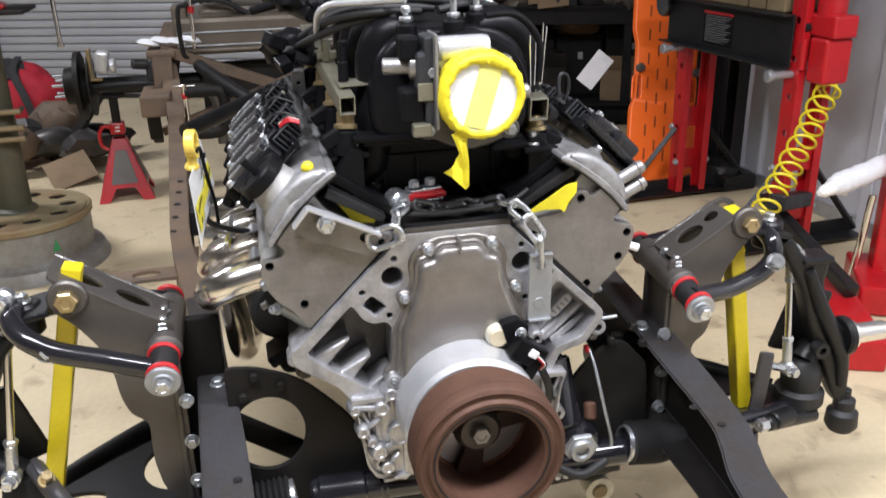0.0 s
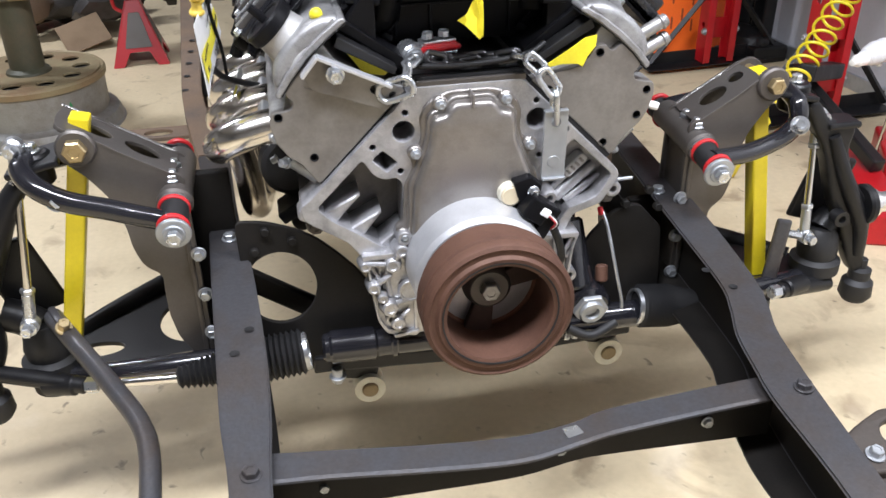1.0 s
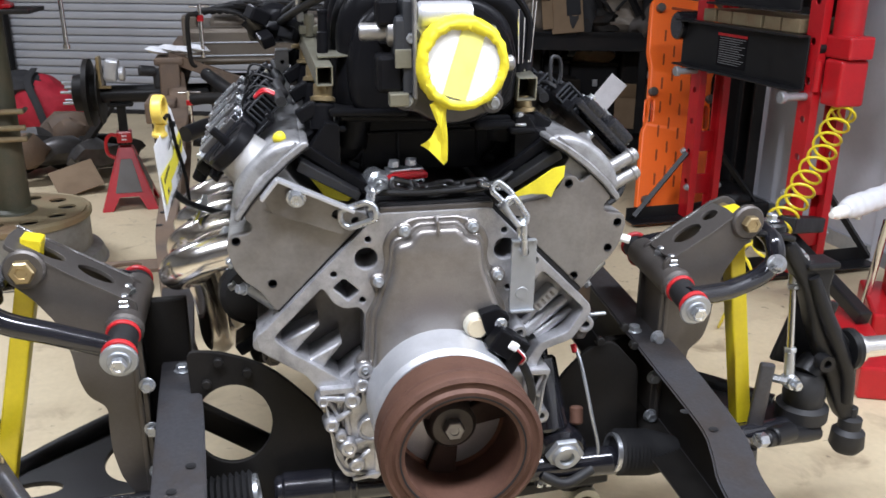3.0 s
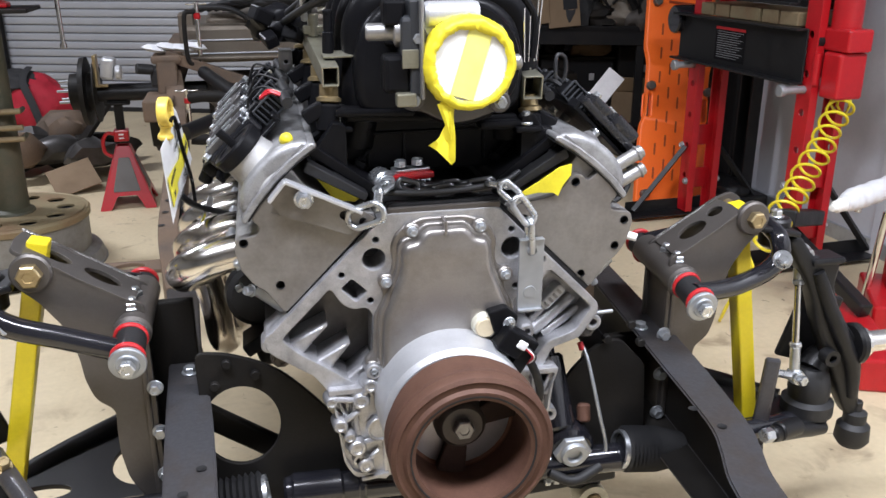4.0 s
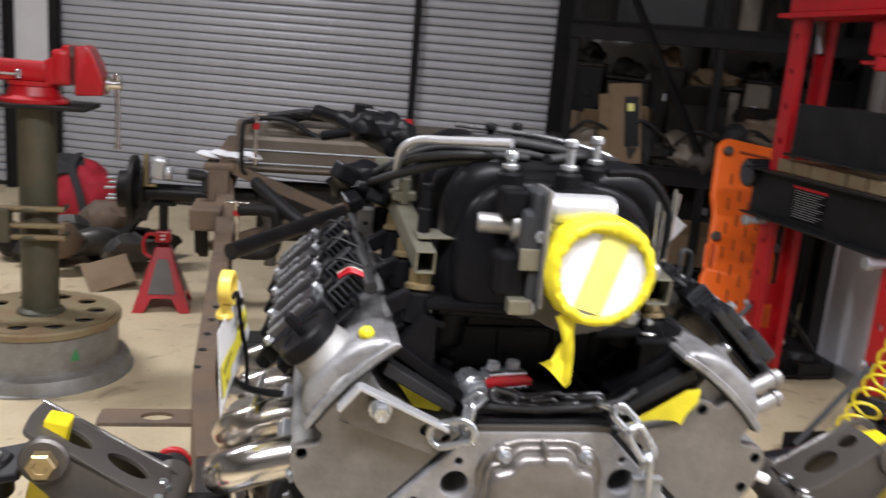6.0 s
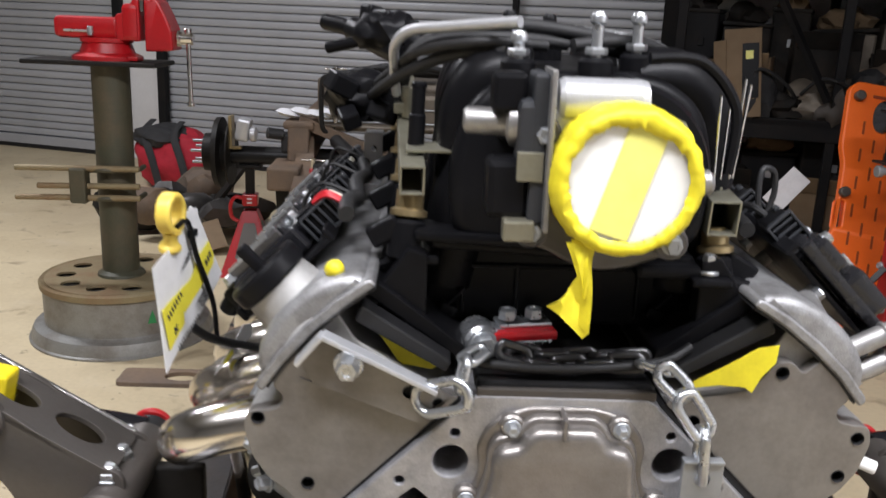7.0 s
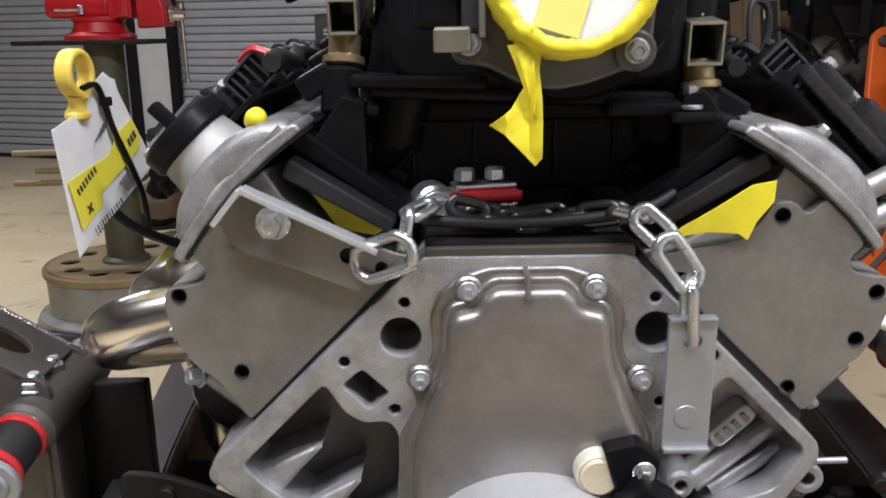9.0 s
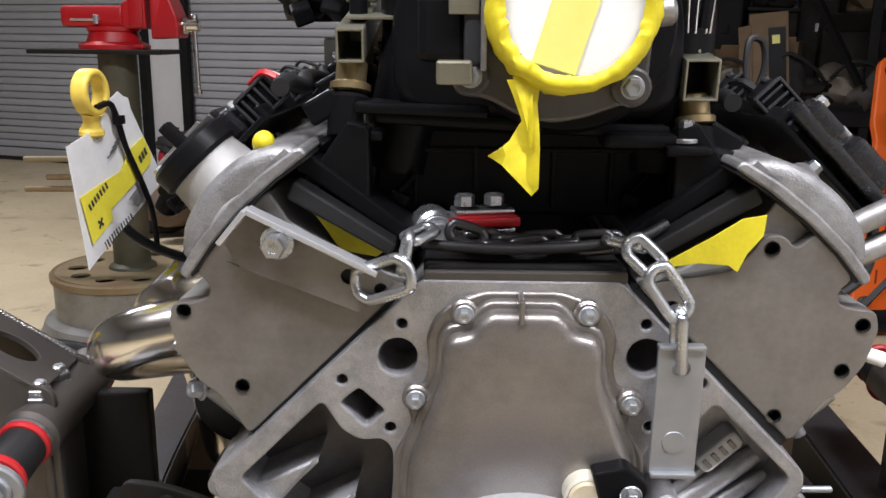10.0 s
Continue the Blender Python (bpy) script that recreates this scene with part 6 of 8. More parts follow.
# upright suspension towers outside the rails
for side in (-1, 1):
    sx = lambda x: side * x - 0.003
    def loop(pts, side=side):
        out = [(side * x - 0.003, z) for x, z in pts]
        return out if side > 0 else out[::-1]
    curve = [(0.392, 0.628), (0.430, 0.640), (0.500, 0.692), (0.530, 0.704), (0.552, 0.690), (0.548, 0.664), (0.522, 0.640), (0.495, 0.600), (0.483, 0.555), (0.480, 0.520), (0.470, 0.488), (0.446, 0.470), (0.448, 0.440), (0.448, 0.400), (0.440, 0.355), (0.420, 0.32), (0.390, 0.30)]
    tower = part("suspension_tower", plate([rounded(loop(curve), 0.012, 4)], 0.052, 0.059, 0.001), PLATE, frame_ob, "raw plate steel suspension tower")
    part("rear_plate", plate([rounded(loop(curve), 0.012, 4)], 0.128, 0.135, 0.001), PLATE, tower)
    # top strap with its holes
    L = 0.168 if side < 0 else 0.122
    eyes = [circle(0.050, 0.041, 0.021, 28, 1.25, 0.8), circle(0.118, 0.041, 0.018, 28, 1.35, 0.8)] if side < 0 else [circle(0.052, 0.041, 0.021, 28, 1.15, 0.9), circle(0.100, 0.050, 0.013, 24)]
    top = moved(plate([rounded([(0, 0.0), (L, 0.0), (L + 0.004, 0.040), (L, 0.082), (0, 0.082)], 0.012, 4)] + eyes, -0.003, 0.003, 0.0008), pose(0, 0, 0, -90, 0, 0))
    m = Matrix.Translation((sx(0.404), 0.052, 0.626)) @ Matrix.Diagonal((side, 1, 1, 1)) @ pose(0, 0, 0, 0, -31.5, 0)
    top = moved(top, Matrix.Scale(-1, 4, (0, 0, 1)))
    bmesh.ops.transform(top, matrix=m @ Matrix.Diagonal((1, 1, -1, 1)), verts=top.verts)
    bmesh.ops.recalc_face_normals(top, faces=top.faces)
    part("top_strap", top, PLATE, tower, "steel strap with two oval holes")
    for yy in (0.1345,):
        beads = []
        count = 44 if side < 0 else 32
        for k in range(count):
            t = k / 43
            beads.append(lathe([(0, 0.0028), (0.0024, 0.0018), (0.0036, 0.0), (0.0024, -0.0018), (0, -0.0028)], (sx(0.408 + 0.138 * t), yy, 0.632 + 0.084 * t), (sx(0.5), yy + 0.3, 2), 8))
        part("weld_bead", join(*beads), WELD, tower, "bright weld bead")
    # Dark plate added to keep the bright floor out of the gap beside the tower.
    part("tower_gap_fill", box((sx(0.376), 0.125, 0.452 if side < 0 else 0.385), (0.085, 0.016, 0.295 if side < 0 else 0.17), 0.003), PLATE_DARK, tower, "dark plate added to fill the gap between tower and rail")
    part("pad_face", box((sx(0.402), 0.094, 0.44), (0.008, 0.09, 0.30), 0.002), PLATE, tower)
    for z in (0.50, 0.43, 0.36):
        part("tower_bolt", hexbolt((sx(0.390), 0.050, z), (0, -1, 0), 0.0085, 0.010, 1.35), ZINC_DULL, tower)
    part("cap_bolt", join(hexbolt((sx(0.525), 0.050, 0.682), (0, -1, 0), 0.0165 if side < 0 else 0.0135, 0.014, 1.2), rod((sx(0.525), 0.06, 0.682), (sx(0.525), 0.14, 0.682), 0.010, 14)), GOLD_ZINC, tower, "yellow zinc hexagon bolt")
    part("bolt_boss", rod((sx(0.525), 0.046, 0.682), (sx(0.525), 0.060, 0.682), 0.027, 24, 0.003), PLATE, tower)
    SIDE_M = pose(-0.016, 0.004, -0.005) if side > 0 else pose(-0.007, 0, -0.006)
    tower.matrix_basis = SIDE_M
    # cross tube that carries the upper arm
    part("pivot_tube", join(rod((sx(0.408), 0.035, 0.592), (sx(0.404), 0.165, 0.606), 0.0235, 28, 0.003), rod((sx(0.408), 0.032, 0.592), (sx(0.408), 0.046, 0.594), 0.0255, 28, 0.004)), PLATE, tower, "welded steel pivot tube")
    for y in (0.060, 0.098):
        part("grease_nut", join(rod((sx(0.408), y, 0.618), (sx(0.408), y, 0.634), 0.0065, 10), rod((sx(0.408), y, 0.621), (sx(0.408), y, 0.628), 0.0105, 6), rod((sx(0.408), y, 0.617), (sx(0.408), y, 0.621), 0.012, 6)), ZINC, tower)

    # upper control arm
    arm = thing("upper_control_arm", "gloss black tubular upper control arm with red bushings", "control arm", SIDE_M, "upper control arms")
    tube_line = [(0.400, -0.010, 0.592), (0.463, 0.006, 0.588), (0.506, 0.016, 0.594), (0.545, 0.028, 0.603), (0.568, 0.036, 0.622), (0.568, 0.046, 0.648), (0.572, 0.085, 0.656)] if side > 0 else [(-0.418, 0.000, 0.583), (-0.458, 0.000, 0.597), (-0.493, 0.000, 0.610), (-0.546, 0.002, 0.628), (-0.583, 0.015, 0.648), (-0.603, 0.050, 0.662), (-0.595, 0.110, 0.652)]
    part("tube", sweep(tube_line, 0.0150, 18, 7), BLACK_GLOSS, arm, "bent gloss black tube", 60)
    part("tube", sweep([(sx(0.410), 0.178, 0.608), (sx(0.47), 0.182, 0.615), (sx(0.54), 0.160, 0.632), (sx(0.585), 0.115, 0.645)], 0.0165, 16, 6), BLACK_GLOSS, arm, "", 60)
    part("end_plate", join(box((sx(0.588 if side < 0 else 0.578), 0.092, 0.655), (0.075, 0.085, 0.010), 0.004, (0, side * 12, 0)), rod((sx(0.592), 0.09, 0.62), (sx(0.592), 0.09, 0.668), 0.024, 20, 0.004)), BLACK_PAINT, arm)
    part("ball_joint_nut", hexbolt((sx(0.592), 0.09, 0.668), (0, 0, 1), 0.009, 0.010), ZINC, arm)
    part("arm_nut", hexbolt((sx(0.553), 0.004, 0.628), (side * -0.3, -0.8, 0.4), 0.011, 0.012), ZINC, arm)
    for y0, y1, dz in ((-0.022, 0.030, 0.0), (0.168, 0.205, 0.014)):
        part("bushing", rod((sx(0.409), y0 + 0.006, 0.582 + dz), (sx(0.408), y1 - 0.006, 0.590 + dz), 0.0200, 26, 0.002), BLACK_RUBBER, arm, "black bushing sleeve")
        for y, zz in ((y0 + 0.004, 0.5815), (y1 - 0.004, 0.5895)):
            part("bushing_lip", rod((sx(0.409), y - 0.0035, zz + dz), (sx(0.409), y + 0.0035, zz + dz + 0.001), 0.0228, 28, 0.002), RED_URETHANE, arm, "red urethane bushing lip")
    part("washer", rod((sx(0.409), 0.027, 0.590), (sx(0.409), 0.033, 0.591), 0.0225, 26, 0.001), ZINC, arm)
    part("end_washer", join(rod((sx(0.409), -0.028, 0.576), (sx(0.409), -0.0215, 0.577), 0.0240, 30, 0.0015), rod((sx(0.409), -0.031, 0.5755), (sx(0.409), -0.026, 0.576), 0.0155, 24, 0.0015)), ZINC_DULL, arm, "zinc end washer")
    part("end_bolt", hexbolt((sx(0.409), -0.031, 0.5755), (0, -1, -0.12), 0.0115, 0.010, 0), ZINC, arm)

    # yellow bar in place of the shock absorber
    bar = thing("dummy_shock_bar", "bright yellow painted square steel bar", "bar", group="dummy shock bars")
    if side < 0:
        a, b = Vector((-0.529, 0.095, 0.708)), Vector((-0.628, 0.095, 0.290))
    else:
        a, b = Vector((0.5000, 0.095, 0.690)), Vector((0.569, 0.095, 0.272))
    d = b - a
    c = (a + b) / 2
    ang = math.degrees(math.atan2(d.x, -d.z))
    part("square_tube", box(tuple(c), (0.027, 0.030, d.length), 0.003, (0, -ang, 0)), YELLOW_PAINT, bar)
    part("lower_pin", join(rod(tuple(b + Vector((0, -0.035, 0.018))), tuple(b + Vector((0, 0.03, 0.018))), 0.008, 12), hexbolt(tuple(b + Vector((0, -0.02, 0.018))), (0, -1, 0), 0.010, 0.01)), PLATE, bar)

    # lower control arm: a boxed plate with holes
    lca = thing("lower_control_arm", "black plate and tube lower control arm", "control arm", group="lower control arms")
    arm_plate = [(0.345, 0.02), (0.37, 0.33), (0.43, 0.33), (0.56, 0.235), (0.66, 0.145), (0.69, 0.09), (0.66, 0.045), (0.55, 0.045), (0.44, 0.03)]
    hole = circle(0.438, 0.175, 0.055, 30, 1.0, 1.25)
    slot = circle(0.585, 0.115, 0.024, 24, 1.7, 0.8)
    pl = plate([[(side * x - 0.003, y) for x, y in arm_plate][::side], [(side * x - 0.003, y) for x, y in hole], [(side * x - 0.003, y) for x, y in slot]], -0.004, 0.004, 0.0012)
    pl = moved(pl, pose(0, 0, 0.300, -90, 0, 0))
    part("web_plate", pl, BLACK_PAINT, lca, "black web plate with round and oval holes")
    part("front_tube", sweep([(sx(0.35), 0.03, 0.315), (sx(0.45), 0.035, 0.310), (sx(0.56), 0.05, 0.300), (sx(0.66), 0.075, 0.292)], 0.018, 12, 5), BLACK_GLOSS, lca)
    part("rear_tube", sweep([(sx(0.36), 0.335, 0.312), (sx(0.45), 0.320, 0.310), (sx(0.56), 0.235, 0.304), (sx(0.66), 0.14, 0.296)], 0.018, 12, 5), BLACK_PAINT, lca)
    part("ball_joint", join(lathe([(0, 0), (0.026, 0.0), (0.036, 0.008), (0.037, 0.034), (0.044, 0.04), (0.044, 0.062), (0.034, 0.068), (0.036, 0.085), (0.030, 0.115), (0.022, 0.125), (0, 0.125)], (sx(0.648 if side < 0 else 0.679), 0.085, 0.262), (sx(0.648 if side < 0 else 0.679), 0.085, 1), 28)), BLACK_RUBBER, lca, "black rubber booted ball joint")

    # steering knuckle with the wheel spindle
    kn = thing("steering_knuckle", "black forged steering knuckle with a bare steel spindle", "knuckle", group="steering knuckles")
    if side < 0:
        line = [(-0.603, 0.085, 0.645), (-0.648, 0.080, 0.590), (-0.693, 0.074, 0.500), (-0.719, 0.070, 0.430), (-0.718, 0.074, 0.360), (-0.738, 0.070, 0.300)]
        part("upright", sweep(line, lambda t: 0.016 + 0.017 * max(0, math.sin(min(1, t * 1.1) * 3.1)), 16, 6, False, 0.62), BLACK_PAINT, kn, "", 60)
    else:
        forged = [(0.575, 0.634), (0.600, 0.641), (0.632, 0.600), (0.679, 0.594), (0.683, 0.578), (0.677, 0.548), (0.690, 0.512), (0.715, 0.472), (0.744, 0.437), (0.757, 0.400), (0.761, 0.345), (0.766, 0.298), (0.748, 0.290), (0.733, 0.312), (0.716, 0.349), (0.692, 0.400), (0.672, 0.440), (0.655, 0.480), (0.640, 0.525), (0.622, 0.562), (0.598, 0.596)]
        part("upright", plate([rounded(forged, 0.012, 5)], 0.060, 0.096, 0.009, 4), BLACK_PAINT, kn, "", 60)
        part("forged_rib", sweep([(0.640, 0.060, 0.575), (0.668, 0.058, 0.515), (0.700, 0.056, 0.455), (0.732, 0.057, 0.395), (0.744, 0.060, 0.335)], lambda t: 0.010 + 0.004 * math.sin(3.1 * t), 12, 5), BLACK_PAINT, kn, "", 60)
        part("top_lip", box((0.655, 0.078, 0.592), (0.060, 0.050, 0.012), 0.005), BLACK_PAINT, kn)
        part("stop_boss", pipe((0.682, 0.044, 0.420), (0.682, 0.064, 0.420), 0.0145, 0.0070), BLACK_PAINT, kn)
    hub_x = -0.718 if side < 0 else 0.732
    part("lower_lug", sweep([(hub_x - side * 0.012, 0.095, 0.405), (hub_x - side * 0.040, 0.095, 0.392), (sx(0.650 if side < 0 else 0.679), 0.088, 0.378)], 0.026, 14, 5), BLACK_PAINT, kn, "", 60)
    part("back_plate", box((hub_x - side * 0.045, 0.125, 0.445), (0.085, 0.012, 0.13), 0.005, (0, side * 18, 0)), BLACK_PAINT, kn)
    part("flange", rod((hub_x, 0.070, 0.432), (hub_x + side * 0.016, 0.070, 0.432), 0.036, 26, 0.004), BLACK_PAINT, kn)
    part("spindle", lathe([(0.0, 0.0), (0.026, 0.0), (0.026, 0.012), (0.0185, 0.018), (0.0175, 0.075), (0.0135, 0.08), (0.0125, 0.135), (0.011, 0.14), (0, 0.14)], (hub_x + side * 0.014, 0.070, 0.432), (side * 9, 0.070, 0.432), 28), CHROME, kn, "bright machined wheel spindle")
    EX = 0.745 if side < 0 else 0.768
    part("steering_arm_end", join(lathe([(0, 0.0), (0.022, 0.002), (0.030, 0.014), (0.028, 0.040), (0.020, 0.048), (0.020, 0.066), (0.012, 0.07), (0, 0.07)], (sx(EX), 0.068, 0.230), (sx(EX), 0.068, 1), 22), rod((sx(EX), 0.068, 0.295), (sx(EX), 0.068, 0.318), 0.010, 10)), BLACK_RUBBER, kn)

    # anti-roll bar drop link
    dl = thing("drop_link", "zinc threaded drop link with rod ends", "drop link", group="drop links")
    a, b = (Vector((-0.620, 0.080, 0.675)), Vector((-0.654, 0.046, 0.410))) if side < 0 else (Vector((0.622, 0.090, 0.604)), Vector((0.624, 0.060, 0.389)))
    part("rod", rod(a, b, 0.0062, 14), CHROME, dl)
    for p, q in ((a, b), (b, a)):
        dirn = (q - p).normalized()
        part("rod_end", join(rod(p + Vector((0, -0.010, 0)), p + Vector((0, 0.010, 0)), 0.0135, 18, 0.003), rod(p + dirn * 0.010, p + dirn * 0.050, 0.0088, 12), rod(p + dirn * 0.050, p + dirn * 0.058, 0.0105, 6)), ZINC, dl)
        part("bolt", hexbolt(p + Vector((0, -0.012, 0)), (side * 0.15, -1, 0), 0.009, 0.012), ZINC, dl)

# anti-roll bar across the front
sway = thing("anti_roll_bar", "dark grey anti-roll bar bent round the frame", "anti-roll bar")
part("bar", sweep([(-0.625, 0.060, 0.410), (-0.585, -0.010, 0.405), (-0.520, -0.120, 0.395), (-0.482, -0.190, 0.385), (-0.468, -0.245, 0.375), (-0.464, -0.34, 0.350), (-0.455, -0.46, 0.315), (-0.40, -0.52, 0.290), (-0.25, -0.53, 0.285), (0.25, -0.53, 0.285), (0.40, -0.52, 0.290), (0.44, -0.42, 0.255), (0.47, -0.25, 0.215), (0.51, -0.05, 0.205), (0.552, 0.030, 0.225), (0.560, 0.050, 0.270)], 0.0135, 14, 6), RAIL, sway, "", 60)
part("flat_end", box((-0.612, 0.035, 0.410), (0.012, 0.07, 0.03), 0.004, (0, 0, 25)), RAIL, sway)
part("flat_end", box((0.570, 0.055, 0.345), (0.026, 0.012, 0.165), 0.005, (-4, 5, -20)), RAIL, sway, "flattened grey end of the bar")
part("end_bolt", hexbolt((0.575, 0.060, 0.402), (1, -0.3, -0.2), 0.007, 0.03, 0), ZINC, sway)
part("end_bolt", hexbolt((-0.600, 0.010, 0.418), (0.3, -0.5, 1), 0.009, 0.014), GOLD_ZINC, sway)

# steering rack
rack = thing("steering_rack", "black steering rack with ribbed rubber boots", "steering rack")
RZ, RY = 0.330, -0.010
part("housing", join(rod((-0.235, RY, RZ + 0.006), (0.292, RY, RZ - 0.008), 0.0225, 24, 0.004), rod((-0.225, RY, RZ + 0.006), (-0.150, RY, RZ + 0.004), 0.0265, 24, 0.004), rod((-0.130, RY, RZ + 0.004), (-0.118, RY, RZ + 0.004), 0.0265, 24, 0.003)), BLACK_GLOSS, rack, "gloss black rack housing")
part("bearer", join(box((-0.10, RY + 0.01, 0.290), (0.30, 0.012, 0.028), 0.004, (0, 4, 0)), box((0.20, RY + 0.01, 0.285), (0.16, 0.012, 0.022), 0.004, (0, -3, 0))), BLACK_PAINT, rack)
for side, x0, x1 in ((-1, -0.455, -0.262), (1, 0.425, 0.285)):
    prof, n = [], 22
    length = abs(x1 - x0)
    for k in range(n * 2 + 1):
        t = k / (n * 2)
        prof.append(((0.014 + 0.019 * min(1, t * 1.6)) + (0.0035 if k % 2 else -0.0025), t * length))
    part("boot", lathe([(0, 0), (0.008, 0)] + prof + [(0.02, length), (0, length)], (x0, RY, RZ - 0.012), (x1, RY, RZ + 0.006), 24), BLACK_RUBBER, rack, "ribbed black rubber boot", 20)
    part("boot_clamp", pipe((x1 - 0.010 * side * -1, RY, RZ + 0.004), (x1 + 0.006 * -side, RY, RZ + 0.006), 0.0300, 0.026), ZINC, rack, "bright boot clamp")
    part("inner_tie_rod", rod((x0 + 0.01 * side * -1, RY, RZ - 0.012), (x0 + side * 0.100, RY + 0.015, RZ - 0.016), 0.0085, 14), CHROME if side < 0 else PLATE, rack, "bare steel tie rod")
    part("outer_tie_rod", join(rod((x0 + side * 0.135, RY + 0.02, RZ - 0.018), (x0 + side * 0.27, RY + 0.07, RZ - 0.05 if side > 0 else RZ - 0.01), 0.0135, 14, 0.003), rod((x0 + side * 0.150, RY + 0.025, RZ - 0.018), (x0 + side * 0.20, RY + 0.045, RZ - 0.025), 0.0165, 14, 0.003)), BLACK_PAINT, rack, "black outer tie rod")
    part("lock_nut", rod((x0 + side * 0.118, RY + 0.017, RZ - 0.017), (x0 + side * 0.136, RY + 0.02, RZ - 0.018), 0.0125, 6), ZINC, rack)
for x, z in ((-0.163, 0.226), (0.252, 0.231)):
    eye = part("mount_eye", pipe((x, 0.010, z), (x, 0.045, z), 0.0255, 0.014, 28), CREAM, rack, "pale urethane mount eye")
    part("rusty_sleeve", join(rod((x, 0.006, z), (x, 0.04, z), 0.0135, 18, 0.002)), RIM_TOP, eye)
    part("mount_bracket", join(box((x - 0.01, 0.030, z + 0.035), (0.055, 0.02, 0.040), 0.005, (0, 12, 0)), box((x + (0.02 if x < 0 else -0.03), 0.03, z + 0.055), (0.16, 0.02, 0.03), 0.005)), BLACK_PAINT, rack)
part("small_bolt", join(rod((-0.215, RY, 0.295), (-0.215, RY, 0.278), 0.009, 10), hexbolt((-0.215, RY, 0.280), (0, 0, -1), 0.010, 0.010)), ZINC_DULL, rack)
# pinion end with hydraulic lines
pin = part("pinion_housing", join(rod((0.200, -0.02, 0.300), (0.200, 0.06, 0.318), 0.040, 26, 0.006), rod((0.185, 0.0, 0.33), (0.178, 0.055, 0.43), 0.029, 22, 0.005), rod((0.18, 0.05, 0.42), (0.175, 0.075, 0.50), 0.016, 16, 0.003)), BLACK_GLOSS, rack, "black pinion housing")
part("pinion_nut", join(lathe([(0, 0.004), (0.010, 0.004), (0.012, -0.004), (0.019, -0.004), (0.021, 0), (0.021, 0.012)], (0.202, -0.032, 0.302), (0.202, 9, 1.5), 28), lathe([(0.015, 0.002), (0.0285, 0.002), (0.030, 0.005), (0.030, 0.016)], (0.202, -0.032, 0.302), (0.202, 9, 1.5), 6)), ZINC_DULL, pin, "large grey hexagon adjuster nut")
part("hydraulic_line", sweep([(0.228, 0.02, 0.455), (0.232, 0.0, 0.43), (0.244, -0.02, 0.36), (0.258, -0.02, 0.30), (0.250, -0.02, 0.268), (0.215, -0.03, 0.252), (0.16, -0.02, 0.258)], 0.0028, 10), ZINC_DULL, pin, "thin bent steel line")
part("hydraulic_line", sweep([(0.165, -0.03, 0.275), (0.20, -0.04, 0.262), (0.245, -0.03, 0.275)], 0.008, 10), BLACK_RUBBER, pin)
part("line_fitting", join(*[rod((0.160 + 0.014 * k, -0.022, 0.257), (0.169 + 0.014 * k, -0.022, 0.256), 0.0085, 8) for k in range(5)]), ZINC, pin)
part("red_cap", rod((0.226, 0.018, 0.450), (0.224, 0.024, 0.462), 0.0045, 12), WIRE_RED, pin)
part("red_cap", rod((0.240, 0.03, 0.425), (0.238, 0.034, 0.436), 0.004, 12), WIRE_RED, pin)
part("brown_cap", rod((0.226, -0.004, 0.34), (0.228, 0.006, 0.366), 0.0105, 12, 0.003), RUST, pin)
pin.matrix_basis = pose(-0.005, 0.0, 0.049)
part("paper_strip", box((0.165, 0.015, 0.475), (0.012, 0.002, 0.045), 0, (0, 32, 0)), CREAM, pin)

# rear of the frame
part("x_brace", sweep([(-0.446, 1.60, 0.540), (0.0, 2.20, 0.590), (0.45, 2.70, 0.60)], 0.025, 10, 4), BLACK_PAINT, frame_ob, "black tube of the X-brace")
part("x_brace", sweep([(0.45, 1.25, 0.48), (0.0, 1.62, 0.515), (-0.205, 1.90, 0.545), (-0.41, 2.35, 0.62)], 0.025, 10, 4), BLACK_PAINT, frame_ob, "black tube of the X-brace")
# Dark panel added below the tank to close off the bright floor behind.
part("rear_dark_panel", box((0.04, 2.75, 0.445), (0.92, 0.05, 0.25), 0.01), PLATE_DARK, frame_ob, "dark panel added under the fuel tank")
part("tunnel_bar", box((0.0, 1.0, 0.46), (0.86, 0.09, 0.07), 0.008), BLACK_PAINT, frame_ob)
part("kick_up", join(box((-0.548, 2.40, 0.575), (0.075, 0.06, 0.20), 0.006, (-8, 0, 0)), box((-0.548, 2.46, 0.665), (0.11, 0.16, 0.030), 0.01), box((-0.575, 2.30, 0.505), (0.11, 0.22, 0.08), 0.008)), RAIL_RUST, frame_ob, "rusty boxed kick-up over the rear axle")
part("bump_stop", join(rod((-0.600, 2.38, 0.632), (-0.655, 2.36, 0.64), 0.020, 14, 0.003), box((-0.585, 2.42, 0.60), (0.05, 0.08, 0.07), 0.008)), BLACK_RUBBER, frame_ob)
part("spring_hanger", join(box((-0.61, 2.42, 0.42), (0.05, 0.03, 0.20), 0.006, (20, 0, 0)), box((-0.62, 2.55, 0.33), (0.04, 0.20, 0.04), 0.006, (-30, 0, 0))), PLATE_DARK, frame_ob)
part("rail_tab", join(box((-0.43, 0.82, 0.43), (0.05, 0.10, 0.006), 0.002, (0, 4, 0))), RAIL_RUST, frame_ob)

tank = thing("fuel_tank", "long brown sheet-steel fuel tank across the frame", "fuel tank")
part("tank_shell", box((0.05, 2.86, 0.70), (1.10, 0.56, 0.15), 0.02), TANK, tank)
part("tank_top", box((0.06, 2.88, 0.785), (0.92, 0.44, 0.05), 0.02), TANK, tank)
